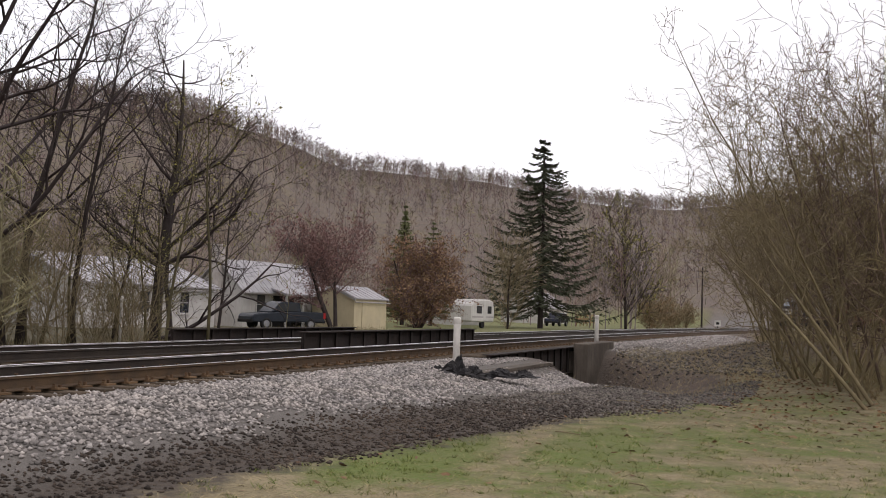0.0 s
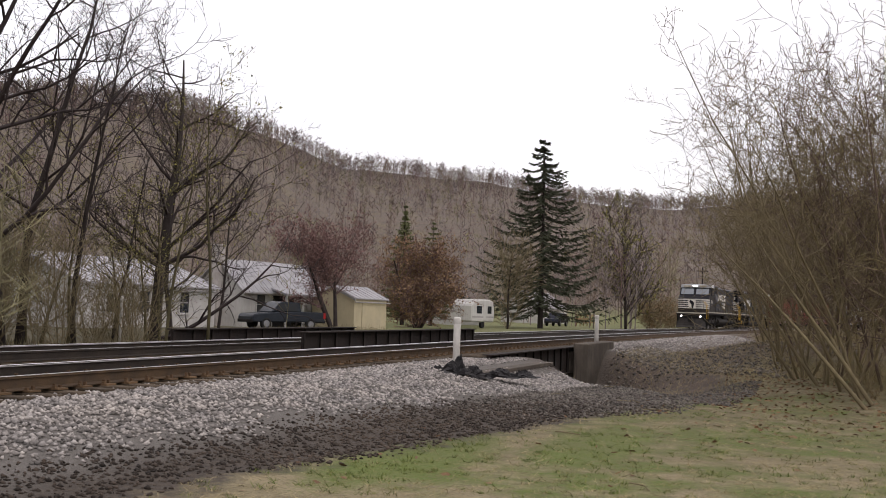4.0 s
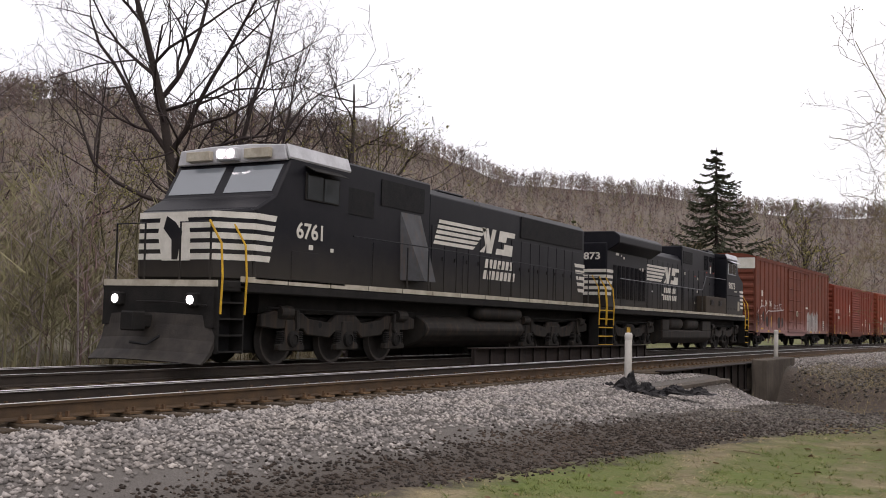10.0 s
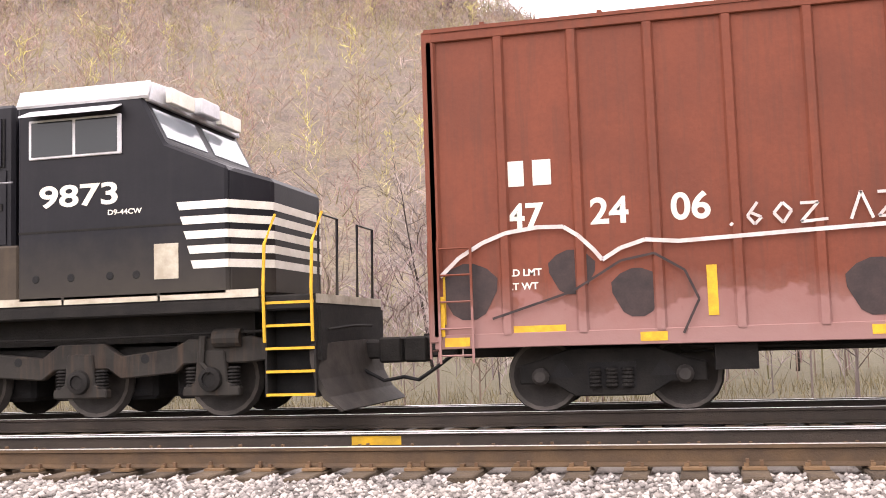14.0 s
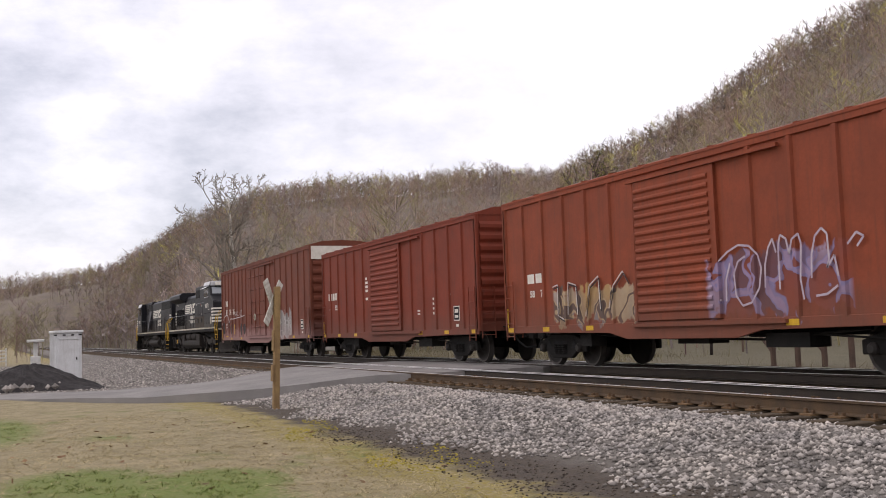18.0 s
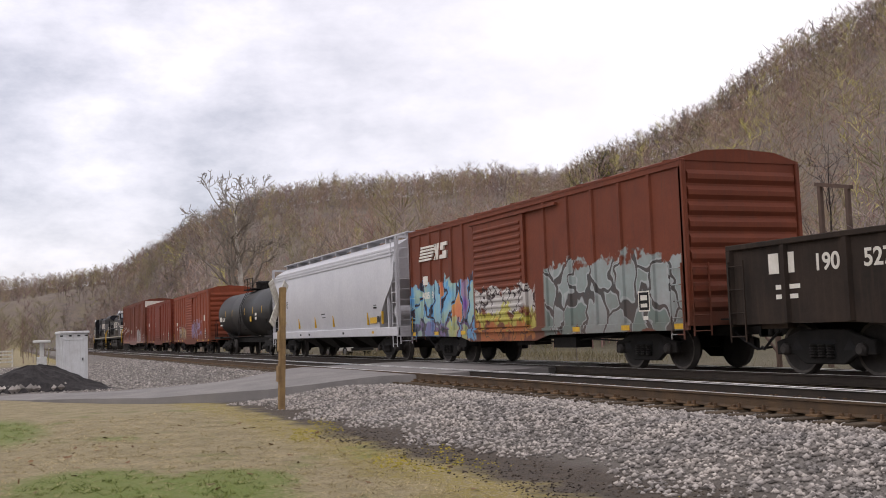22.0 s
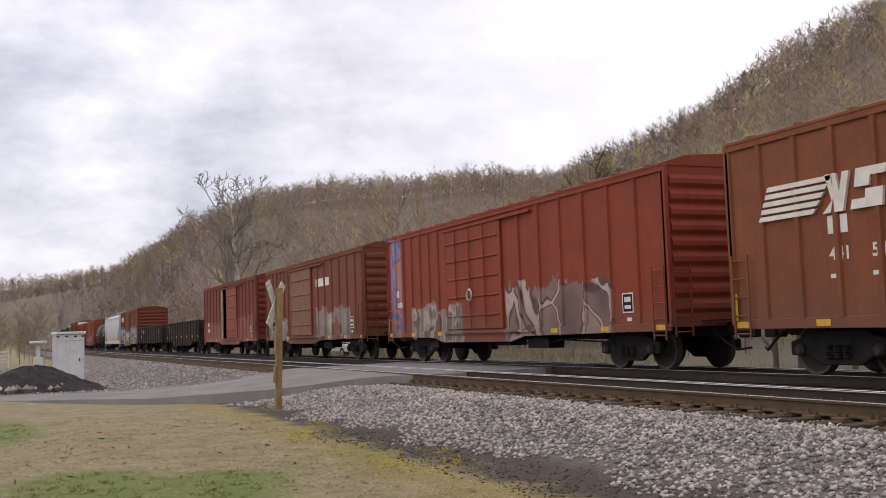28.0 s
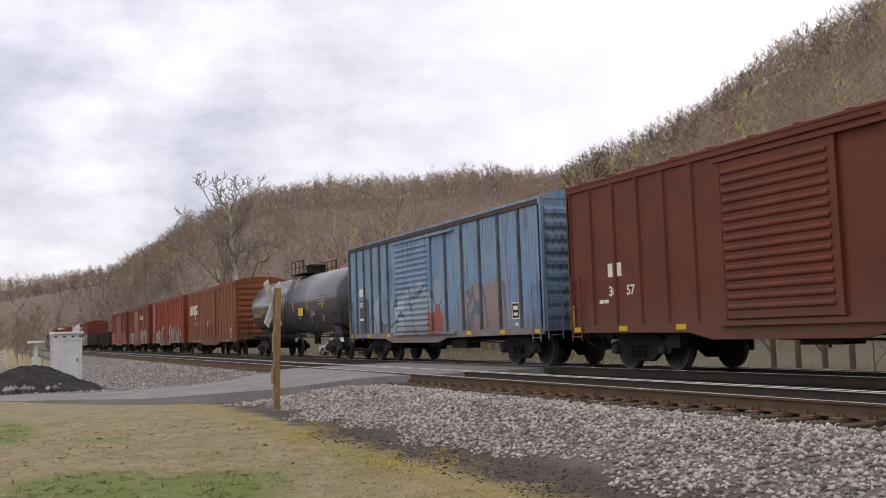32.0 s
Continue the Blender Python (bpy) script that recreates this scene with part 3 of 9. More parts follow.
def freight_truck(parent, xc, paint):
    """A two-axle truck: cast side frames, spring nests, bearing caps and four wheels."""
    body = part("truck", Mesh().box(xc - 0.22, xc + 0.22, -1.0, 1.0, 0.42, 0.72), paint, parent, bevel=0.03)
    prof = [(-1.16, 0.60), (-1.16, 0.36), (-0.72, 0.36), (-0.46, 0.20), (0.46, 0.20), (0.72, 0.36), (1.16, 0.36), (1.16, 0.60), (0.92, 0.66), (0.52, 0.80), (-0.52, 0.80), (-0.92, 0.66)]
    hole = [(-0.30, 0.30), (0.30, 0.30), (0.30, 0.62), (-0.30, 0.62)]
    for s in (-1, 1):
        y0, y1 = sorted((s * 0.98, s * 1.10))
        fr = part("side_frame", Mesh().prism([(xc + a, b) for a, b in prof], 1, y0, y1), paint, body, bevel=0.02)
        rec = Mesh()
        rec.prism([(xc + a, b) for a, b in hole], 1, *sorted((s * 1.095, s * 1.106)))
        for k in (-0.62, 0.62):
            rec.prism([(xc + k - 0.16, 0.44), (xc + k + 0.16, 0.44), (xc + k, 0.66)], 1, *sorted((s * 1.095, s * 1.106)))
        part("window", rec, m_dark, fr)
        for k in (-0.2, 0.0, 0.2):
            coil(fr, xc + k, s * 1.13, 0.31, 0.055, 0.078, 0.048, 5)
        for k in (-0.889, 0.889):
            part("bearing_cap", Mesh().lathe([(0.0, s * 0.17), (0.07, s * 0.17), (0.11, s * 0.12), (0.11, 0.0)], (xc + k, s * 1.03, 0.457), n=12), m_steel, fr)
    for k in (-0.889, 0.889):
        wheelset(body, xc + k, 0.457)


def coupler(parent, x, s):
    """A knuckle coupler with its hose; s is the way it points."""
    m = Mesh().box(*sorted((x, x + s * 0.55)), -0.11, 0.11, 0.72, 0.98)
    m.box(*sorted((x + s * 0.45, x + s * 0.78)), -0.17, 0.17, 0.66, 1.02)
    c = part("coupler", m, m_under, parent, bevel=0.03)
    part("air_hose", Mesh().tube([(x, -0.35, 0.78), (x + s * 0.25, -0.36, 0.60), (x + s * 0.55, -0.28, 0.42), (x + s * 0.80, -0.12, 0.46)], 0.028), m_dark, c, "black rubber hose")


def ladder(parent, x, y, z0, z1, across, width=0.42, rungs=6, material=None, name="ladder"):
    """Stiles and rungs; across 'x' lies on a side, 'y' on an end."""
    m = Mesh()
    for k in (0, 1):
        if across == "x":
            m.box(x + k * width - 0.015, x + k * width + 0.015, y - 0.012, y + 0.012, z0, z1)
        else:
            m.box(x - 0.012, x + 0.012, y + k * width - 0.015, y + k * width + 0.015, z0, z1)
    for i in range(rungs):
        z = z0 + 0.1 + (z1 - z0 - 0.2) * i / (rungs - 1)
        m.tube([(x, y, z), (x + width, y, z)] if across == "x" else [(x, y, z), (x, y + width, z)], 0.013, 5)
    return part(name, m, material or m_under, parent)


def emblem(parent, x, z, w, h, y, material, name="logo", deep=0.004):
    """Five slanting bars with two plain blocks after them."""
    g = []
    for i in range(5):
        z0 = z + h * (0.04 + 0.2 * i)
        sl = 0.09 * i
        g.append(part(name, Mesh().prism([(x + sl * h, z0), (x + w * (0.44 + 0.035 * i), z0), (x + w * (0.47 + 0.035 * i), z0 + h * 0.13), (x + (sl + 0.06) * h, z0 + h * 0.13)], 1, y - deep, y), material, parent))
    a, k = x + w * 0.52, w * 0.24
    for poly in (((0.0, 0.0), (0.24, 0.0), (0.36, 0.42), (0.30, 1.0), (0.12, 1.0), (0.30, 0.30)), ((0.36, 0.0), (0.62, 0.0), (0.86, 1.0), (0.66, 1.0), (0.54, 0.50), (0.44, 1.0), (0.34, 1.0)),
                 ((0.84, 0.0), (1.74, 0.0), (1.80, 0.46), (1.30, 0.46), (1.28, 0.24), (0.90, 0.24)), ((0.98, 0.54), (1.40, 0.54), (1.46, 0.78), (1.88, 0.78), (1.92, 1.0), (1.06, 1.0))):
        g.append(part(name, Mesh().prism([(a + k * px, z + h * pz) for px, pz in poly], 1, y - deep, y), material, parent))
    return g


def bars(parent, x, z, words, size, y, material, slant=0.0, gap=0.35):
    """A line of unreadable lettering as plain bars, one for each word length."""
    for wlen in words:
        w = wlen * size * 0.72
        part("stencil", Mesh().prism([(x, z), (x + w, z), (x + w + slant * size, z + size), (x + slant * size, z + size)], 1, y - 0.004, y), material, parent)
        x += w + gap * size


def boxcar(u0, u1, paint, label, eave=4.30, peak=4.55, door=(-1.6, 1.6), kind="ribbed", posts=14, end_paint=None, end_top=None, door_paint=None, door_label="", open_w=0.0, logo=None, numbers=(), marks=(), sill_paint=None, yellow=True, chord_paint=None, post_paint=None):
    """A boxcar on two trucks. The side nearer the road carries the markings."""
    L, uc = u1 - u0, (u0 + u1) / 2
    h = L / 2
    car = thing("boxcar", label, "boxcar", "freight train")
    TRAIN.append((car, uc))
    end_paint, door_paint = end_paint or paint, door_paint or paint
    W, fl = 1.47, 1.02
    d0, d1 = door
    for s in (-1, 1):
        ys = sorted((s * W, s * (W - 0.03)))
        side = Mesh()
        if s == -1 and open_w:
            side.box(-h, d0, *ys, fl, eave - 0.14)
            side.box(d0 + open_w, h, *ys, fl, eave - 0.14)
        else:
            side.box(-h, h, *ys, fl, eave - 0.14)
        part("side_panel", side, paint, car)
        part("side_sill", Mesh().prism([(-h, fl), (-h, fl - 0.18), (-h + 1.6, fl - 0.18), (d0 - 1.2, fl - 0.22), (d0 - 0.5, fl - 0.36), (d1 + 0.5, fl - 0.36), (d1 + 1.2, fl - 0.22), (h - 1.6, fl - 0.18), (h, fl - 0.18), (h, fl)], 1, *sorted((s * (W - 0.02), s * (W + 0.035)))), sill_paint or paint, car, bevel=0.008)
        part("top_chord", Mesh().box(-h, h, *sorted((s * (W - 0.05), s * (W + 0.045))), eave - 0.15, eave - 0.02), chord_paint or paint, car, bevel=0.01)
        half = posts // 2
        xs = [-h + 0.05] + [-h + (d0 + h) * (i + 0.0) / half for i in range(1, half)] + [d1 + (h - d1) * (i + 1.0) / half for i in range(half - 1)] + [h - 0.05]
        for x in xs:
            part("side_post", Mesh().prism([(x - 0.075, s * W), (x - 0.045, s * (W + 0.05)), (x + 0.045, s * (W + 0.05)), (x + 0.075, s * W)], 2, fl - 0.02, eave - 0.15), post_paint or paint, car)
        yd = s * (W + 0.02)
        shift = 0.0 if not (open_w and s == -1) else open_w
        dz0, dz1 = fl + 0.02, eave - 0.30
        dm = part("door", Mesh().box(d0 + shift * 0.98, d1 + shift * 0.25, *sorted((yd, yd + s * 0.05)), dz0, dz1), door_paint, car, door_label, bevel=0.01)
        n_r = {"ribbed": 15, "plug": 5, "plain": 4}[kind]
        a, b = d0 + shift * 0.98 + 0.06, d1 + shift * 0.25 - 0.06
        for i in range(n_r):
            z = dz0 + 0.12 + (dz1 - dz0 - 0.24) * (i + 0.5) / n_r
            t = 0.06 if kind == "ribbed" else 0.04
            part("door_rib", Mesh().prism([(yd + s * 0.05, z - t), (yd + s * 0.085, z - t * 0.3), (yd + s * 0.085, z + t * 0.3), (yd + s * 0.05, z + t)], 0, a, b), door_paint, dm)
        if kind == "plug":
            for k in (0.22, 0.5, 0.78):
                x = a + (b - a) * k
                part("lock_rod", Mesh().tube([(x, yd + s * 0.11, dz0 + 0.05), (x, yd + s * 0.11, dz1 - 0.05)], 0.022), door_paint, dm)
            part("handwheel", Mesh().lathe([(0.13, 0), (0.16, s * 0.03), (0.19, 0), (0.16, s * -0.03), (0.13, 0)], (a + (b - a) * 0.5, yd + s * 0.14, fl + 1.0), n=14), m_cream, dm)
        for z, nm in ((dz1 + 0.04, "door_track"), (dz0 - 0.09, "door_track")):
            part(nm, Mesh().box(d0 - 0.2, min(h - 0.1, d1 + 1.9), *sorted((s * (W + 0.03), s * (W + 0.11))), z - 0.035, z + 0.035), paint, car)
        for x in (d0 - 0.06, d1 + 0.06 + shift * 0.25):
            part("door_post", Mesh().box(x - 0.06, x + 0.06, *sorted((s * W, s * (W + 0.075))), dz0, dz1), paint if not (open_w and x < d0) else m_cream, car)
    roof = Mesh().prism([(-W - 0.06, eave - 0.03), (W + 0.06, eave - 0.03), (W + 0.06, eave + 0.02), (0.9, peak - 0.05), (0, peak), (-0.9, peak - 0.05), (-W - 0.06, eave + 0.02)], 0, -h - 0.02, h + 0.02)
    rf = part("roof", roof, paint, car)
    for i in range(13):
        x = -h + L * (i + 0.5) / 13
        part("roof_rib", Mesh().prism([(-W - 0.03, eave + 0.025), (0, peak + 0.004), (W + 0.03, eave + 0.025), (W + 0.03, eave + 0.06), (0, peak + 0.045), (-W - 0.03, eave + 0.06)], 0, x - 0.03, x + 0.03), paint, rf)
    part("floor", Mesh().box(-h + 0.05, h - 0.05, -W + 0.04, W - 0.04, fl - 0.06, fl), m_dark, car)
    for s in (-1, 1):
        x = s * h
        ep = part("end_wall", Mesh().prism([(-W, fl - 0.1), (W, fl - 0.1), (W, eave), (0.9, peak - 0.05), (0, peak), (-0.9, peak - 0.05), (-W, eave)], 0, *sorted((x, x - s * 0.04))), end_paint, car)
        nr = 9
        for i in range(nr):
            z = fl + 0.16 + (eave - fl - 0.35) * (i + 0.5) / nr
            part("end_rib", Mesh().prism([(x, z - 0.14), (x + s * 0.055, z - 0.05), (x + s * 0.055, z + 0.05), (x, z + 0.14)], 1, -W + 0.10, W - 0.10), end_paint, ep)
        for yy in (-W, W):
            part("corner_post", Mesh().box(*sorted((x - s * 0.08, x + s * 0.06)), yy - 0.05, yy + 0.05, fl - 0.1, eave), end_paint, car, bevel=0.015)
        if end_top:
            part("white_band", Mesh().box(*sorted((x + s * 0.058, x + s * 0.066)), -W + 0.02, W - 0.02, eave - 0.62, eave - 0.04), m_white, ep, "white clearance band")
        ladder(car, x + s * 0.075, -W + 0.05, 0.72, 2.2, "y", rungs=5, material=end_paint)
        lx = -h + 0.08 if s < 0 else h - 0.5
        ladder(car, lx, -W - 0.085, 0.66, 2.2, "x", rungs=5, material=paint)
        ladder(car, lx, W + 0.085, 0.66, 2.2, "x", rungs=5, material=paint)
        part("end_platform", Mesh().box(*sorted((x + s * 0.05, x + s * 0.34)), -0.75, 0.75, 1.02, 1.05), m_under, car)
        part("brake_wheel", Mesh().lathe([(0.20, 0), (0.23, s * 0.025), (0.26, 0), (0.23, -s * 0.025), (0.20, 0)], (x + s * 0.22, 0.55, 2.3), axis="x", n=14), m_under, car) if s > 0 else None
        coupler(car, x, s)
    part("centre_sill", Mesh().box(-h + 0.1, h - 0.1, -0.3, 0.3, 0.70, 0.96), m_under, car)
    gear = Mesh().lathe([(0, -0.35), (0.13, -0.35), (0.13, 0.35), (0, 0.35)], (1.4, -0.6, 0.78), axis="x", n=12)
    gear.tube([(-h + 3, -0.9, 0.72), (h - 3, -0.9, 0.70)], 0.02, 5)
    gear.box(-0.5, 0.5, -1.2, -0.7, 0.55, 0.80)
    part("brake_gear", gear, m_under, car)
    for xc in (-h + 2.15, h - 2.15):
        freight_truck(car, xc, m_under)
    yp = -W - 0.003
    if yellow:
        for k in (-0.97, -0.72, -0.45, 0.42, 0.70, 0.96):
            part("reflector", Mesh().box(k * h - 0.16, k * h + 0.16, -W - 0.041, -W - 0.036, fl - 0.15, fl - 0.04), m_yellow, car, "yellow reflector strip")
    if logo:
        emblem(car, *logo, yp, m_white, deep=0.054)
    for text, size, x, z in numbers:
        writing(text, size, m_white, car, x, yp, z, stretch=1.05)
    for x, z, words, size in marks:
        bars(car, x, z, words, size, yp, m_white)
    bars(car, h - 1.6, 1.08, (3,), 0.08, yp, m_white)
    cs = part("consolidated_stencil", Mesh().box(h - 1.76, h - 1.34, yp - 0.003, yp, 1.26, 1.70), m_white, car, "white-edged stencil panel")
    part("stencil_ground", Mesh().box(h - 1.73, h - 1.37, yp - 0.006, yp - 0.003, 1.29, 1.67), m_dark, cs, "black stencil ground")
    for a, b in ((1.35, 1.43), (1.50, 1.61)):
        part("stencil_bar", Mesh().box(h - 1.67, h - 1.43, yp - 0.009, yp - 0.006, a, b), m_white, cs)
    part("end_reflector", Mesh().box(-h + 0.06, -h + 0.14, -W - 0.058, -W - 0.053, 1.0, 1.5), m_yellow, car, "upright yellow reflector strip")
    ret = Mesh().box(-h + 3.4, -h + 3.9, -1.3, -0.9, 0.50, 0.80).box(d1 + 1.0, d1 + 2.1, -1.25, -0.8, 0.48, 0.74)
    ret.tube([(-h + 3.0, -1.15, 0.80), (-1.0, -1.1, 0.66), (2.0, -1.1, 0.62), (h - 3.0, -1.15, 0.78)], 0.025, 5).tube([(d1 + 2.2, -1.1, 0.7), (h - 2.6, -1.2, 0.62)], 0.02, 5)
    part("brake_rigging", ret, m_under, car)
    return car


def six_wheel_truck(parent, xc, spacing, r=0.533):
    """A three-axle locomotive truck with a cast frame, coil springs and axle boxes."""
    body = part("truck", Mesh().box(xc - 1.6, xc + 1.6, -0.85, 0.85, 0.62, 1.0), m_under, parent, bevel=0.03)
    e = spacing
    top = [(-e - 0.95, 0.78), (-e - 0.95, 1.02), (-e - 0.55, 1.10), (-e + 0.35, 1.08), (-e + 0.6, 0.96), (-0.62, 0.88), (-0.35, 1.06), (0.35, 1.06), (0.62, 0.88), (e - 0.6, 0.96), (e - 0.35, 1.08), (e + 0.55, 1.10), (e + 0.95, 1.02), (e + 0.95, 0.78)]
    low = [(e + 0.5, 0.74), (e - 0.42, 0.74), (e - 0.55, 0.62), (0.62, 0.56), (0.42, 0.70), (-0.42, 0.70), (-0.62, 0.56), (-e + 0.55, 0.62), (-e + 0.42, 0.74), (-e - 0.5, 0.74)]
    for s in (-1, 1):
        fr = part("side_frame", Mesh().prism([(xc + a, b) for a, b in top + low], 1, *sorted((s * 1.02, s * 1.16))), m_dustbox, body, bevel=0.02)
        for k in (-0.5, 0.5):
            part("lightening_hole", Mesh().lathe([(0.0, s * 0.003), (0.065, s * 0.003)], (xc + k * e, s * 1.162, 0.83), n=12), m_dark, fr)
        for k in (-1, 0, 1):
            x = xc + k * e
            ab = part("axle_box", Mesh().prism([(x - 0.42, 0.30), (x + 0.42, 0.30), (x + 0.42, 0.42), (x + 0.24, 0.50), (x + 0.20, 0.92), (x - 0.20, 0.92), (x - 0.24, 0.50), (x - 0.42, 0.42)], 1, *sorted((s * 1.05, s * 1.20))), m_dustbox, body, bevel=0.02)
            part("bearing_cap", Mesh().lathe([(0, s * 0.05), (0.10, s * 0.05), (0.10, s * 0.08), (0.16, s * 0.06), (0.17, 0)], (x, s * 1.20, 0.533), n=16), m_under, ab)
            for q in (-0.31, 0.31):
                coil(ab, x + q, s * 1.12, 0.43, 0.06, 0.095, 0.045, 6)
            if k:
                part("brake_cylinder", Mesh().lathe([(0, -0.2), (0.13, -0.2), (0.13, 0.2), (0, 0.2)], (x + k * 0.25, s * 1.16, 1.08), axis="x", n=12), m_dustbox, fr, smooth=False)
                part("brake_hanger", Mesh().tube([(x - k * 0.1, s * 1.22, 1.12), (x - k * 0.12, s * 1.23, 0.75), (x, s * 1.23, 0.62)], 0.045, 6), m_dustbox, fr)
        part("sand_pipe", Mesh().tube([(xc - e - 0.8, s * 1.18, 1.16), (xc - 0.4, s * 1.19, 1.13), (xc + 0.4, s * 1.19, 1.13), (xc + e + 0.8, s * 1.18, 1.16)], 0.018, 5), m_under, fr)
    for k in (-1, 0, 1):
        wheelset(body, xc + k * e, r)
        part("traction_motor", Mesh().box(xc + k * e - 0.85, xc + k * e + 0.85, -0.58, 0.58, 0.24, 1.10), m_dark, body, bevel=0.06)


def steps(parent, x0, x1, y, edge, n=5):
    """A stair well in the corner of the frame with yellow-edged treads, facing the side."""
    st = part("step_well", Mesh().box(x0, x1, y + 0.32, y + 0.36, 0.30, 1.62), m_dark, parent)
    for k in (x0, x1):
        part("step_side", Mesh().box(k - 0.015, k + 0.015, y, y + 0.36, 0.28, 1.62), m_under, st)
    for i in range(n):
        z = 0.30 + (1.50 - 0.30) * i / (n - 1)
        t = part("tread", Mesh().box(x0, x1, y, y + 0.32, z, z + 0.025), m_dark, st)
        part("tread_edge", Mesh().box(x0, x1, y - 0.008, y, z, z + 0.035), edge, t, "step edge")


def plow(parent, x, s):
    """A bowed snow plow: the blade runs further out in the middle and at its foot."""
    prof = [(0.0, 1.0), (0.02, 0.8), (0.08, 0.55), (0.20, 0.32), (0.40, 0.15), (0.36, 0.13), (0.12, 0.30), (0.0, 0.55), (-0.06, 0.8), (-0.06, 1.0)]
    ys, n = np.linspace(-1.42, 1.42, 13), len(prof)
    vs = [(x + s * (a + 0.30 * (1 - (y / 1.42) ** 2) - 0.10), y, b - 0.05 * (y / 1.42) ** 2) for y in ys for a, b in prof]
    fs = [(i * n + k, i * n + (k + 1) % n, (i + 1) * n + (k + 1) % n, (i + 1) * n + k) for i in range(len(ys) - 1) for k in range(n)]
    part("pilot_plow", Mesh().add(vs, fs + [tuple(range(n)), tuple(range((len(ys) - 1) * n, len(ys) * n))]), m_plow, parent, "scuffed dusty grey pilot plow")


def zebra_front(parent, outline, z0, dz, n=5, h=0.5):
    """White bands round the nose: outline is a line of (x, y) across the front."""
    for i in range(n):
        z = z0 + i * dz
        for (xa, ya), (xb, yb) in zip(outline, outline[1:]):
            nx, ny = (yb - ya), -(xb - xa)
            ln = math.hypot(nx, ny)
            nx, ny = 0.006 * nx / ln, 0.006 * ny / ln
            part("white_band", Mesh().add([(xa + nx, ya + ny, z), (xb + nx, yb + ny, z), (xb + nx, yb + ny, z + dz * h), (xa + nx, ya + ny, z + dz * h), (xa, ya, z), (xb, yb, z), (xb, yb, z + dz * h), (xa, ya, z + dz * h)],
                                          [(0, 1, 2, 3), (4, 7, 6, 5), (0, 4, 5, 1), (3, 2, 6, 7), (0, 3, 7, 4), (1, 5, 6, 2)]), m_white, parent)


def cab_body(parent, f, x_rear, x_front, ws_top, nose, nose_x, roof_z, eave_z, width=1.5):
    """A wide-nosed cab: f is the way it faces. Returns the shell."""
    w = width
    prof = [(x_rear, 1.64), (x_front, 1.64), (x_front, nose[1]), (nose[0], nose[2]), (ws_top, eave_z), (x_rear, eave_z)]
    shell = part("cab", Mesh().prism([(f * a, b) for a, b in prof], 1, -w, w), m_black, parent, bevel=0.04)
    tip = Mesh()
    a, b = f * x_front, f * nose_x
    tip.add([(a, -w, 1.64), (a, w, 1.64), (b, w * 0.62, 1.64), (b, -w * 0.62, 1.64), (a, -w, nose[1]), (a, w, nose[1]), (b, w * 0.62, nose[1] - 0.12), (b, -w * 0.62, nose[1] - 0.12)],
            [(0, 3, 2, 1), (4, 5, 6, 7), (0, 4, 7, 3), (3, 7, 6, 2), (2, 6, 5, 1), (0, 1, 5, 4)])
    part("nose", tip, m_black, parent, bevel=0.05)
    rf = Mesh().prism([(-w - 0.02, eave_z), (w + 0.02, eave_z), (w - 0.10, roof_z - 0.06), (0.5, roof_z), (-0.5, roof_z), (-w + 0.10, roof_z - 0.06)], 0, *sorted((f * (x_rear - 0.02), f * (ws_top + 0.05))))
    part("cab_roof", rf, m_black, parent, bevel=0.03)
    # silver strip paints the bright sky highlight on the black roof's edge
    part("roof_edge", Mesh().prism([(-w - 0.025, eave_z + 0.004), (-w + 0.07, roof_z - 0.03), (-w + 0.085, roof_z - 0.09), (-w + 0.0, eave_z - 0.03)], 0, *sorted((f * x_rear, f * (ws_top + 0.1)))), m_silver, parent, "silver strip painted as the highlight along the roof edge")
    part("roof_brow", Mesh().prism([(-w + 0.04, eave_z - 0.06), (w - 0.04, eave_z - 0.06), (w - 0.12, roof_z - 0.04), (0.5, roof_z + 0.01), (-0.5, roof_z + 0.01), (-w + 0.12, roof_z - 0.04)], 0, *sorted((f * (ws_top - 0.02), f * (ws_top + 0.11)))), m_silver, parent, "silver brow over the windshield", bevel=0.02)
    slope = (nose[0] - ws_top) / (eave_z - nose[2])
    for s in (-1, 1):
        z0, z1 = nose[2] + 0.10, eave_z - 0.14
        xa, xb = nose[0] - slope * 0.10 + 0.012, ws_top + slope * 0.14 + 0.012
        ya, yb = s * 0.12, s * (w - 0.14)
        part("windshield", Mesh().add([(f * xa, ya, z0), (f * xa, yb, z0), (f * xb, yb, z1), (f * xb, ya, z1), (f * (xa - 0.03), ya, z0), (f * (xa - 0.03), yb, z0), (f * (xb - 0.03), yb, z1), (f * (xb - 0.03), ya, z1)],
                                      [(0, 1, 2, 3), (7, 6, 5, 4), (0, 4, 5, 1), (2, 6, 7, 3), (1, 5, 6, 2), (0, 3, 7, 4)]), m_windshield, shell, "dirty windshield with the sky's reflection in its pale colour")
    return shell


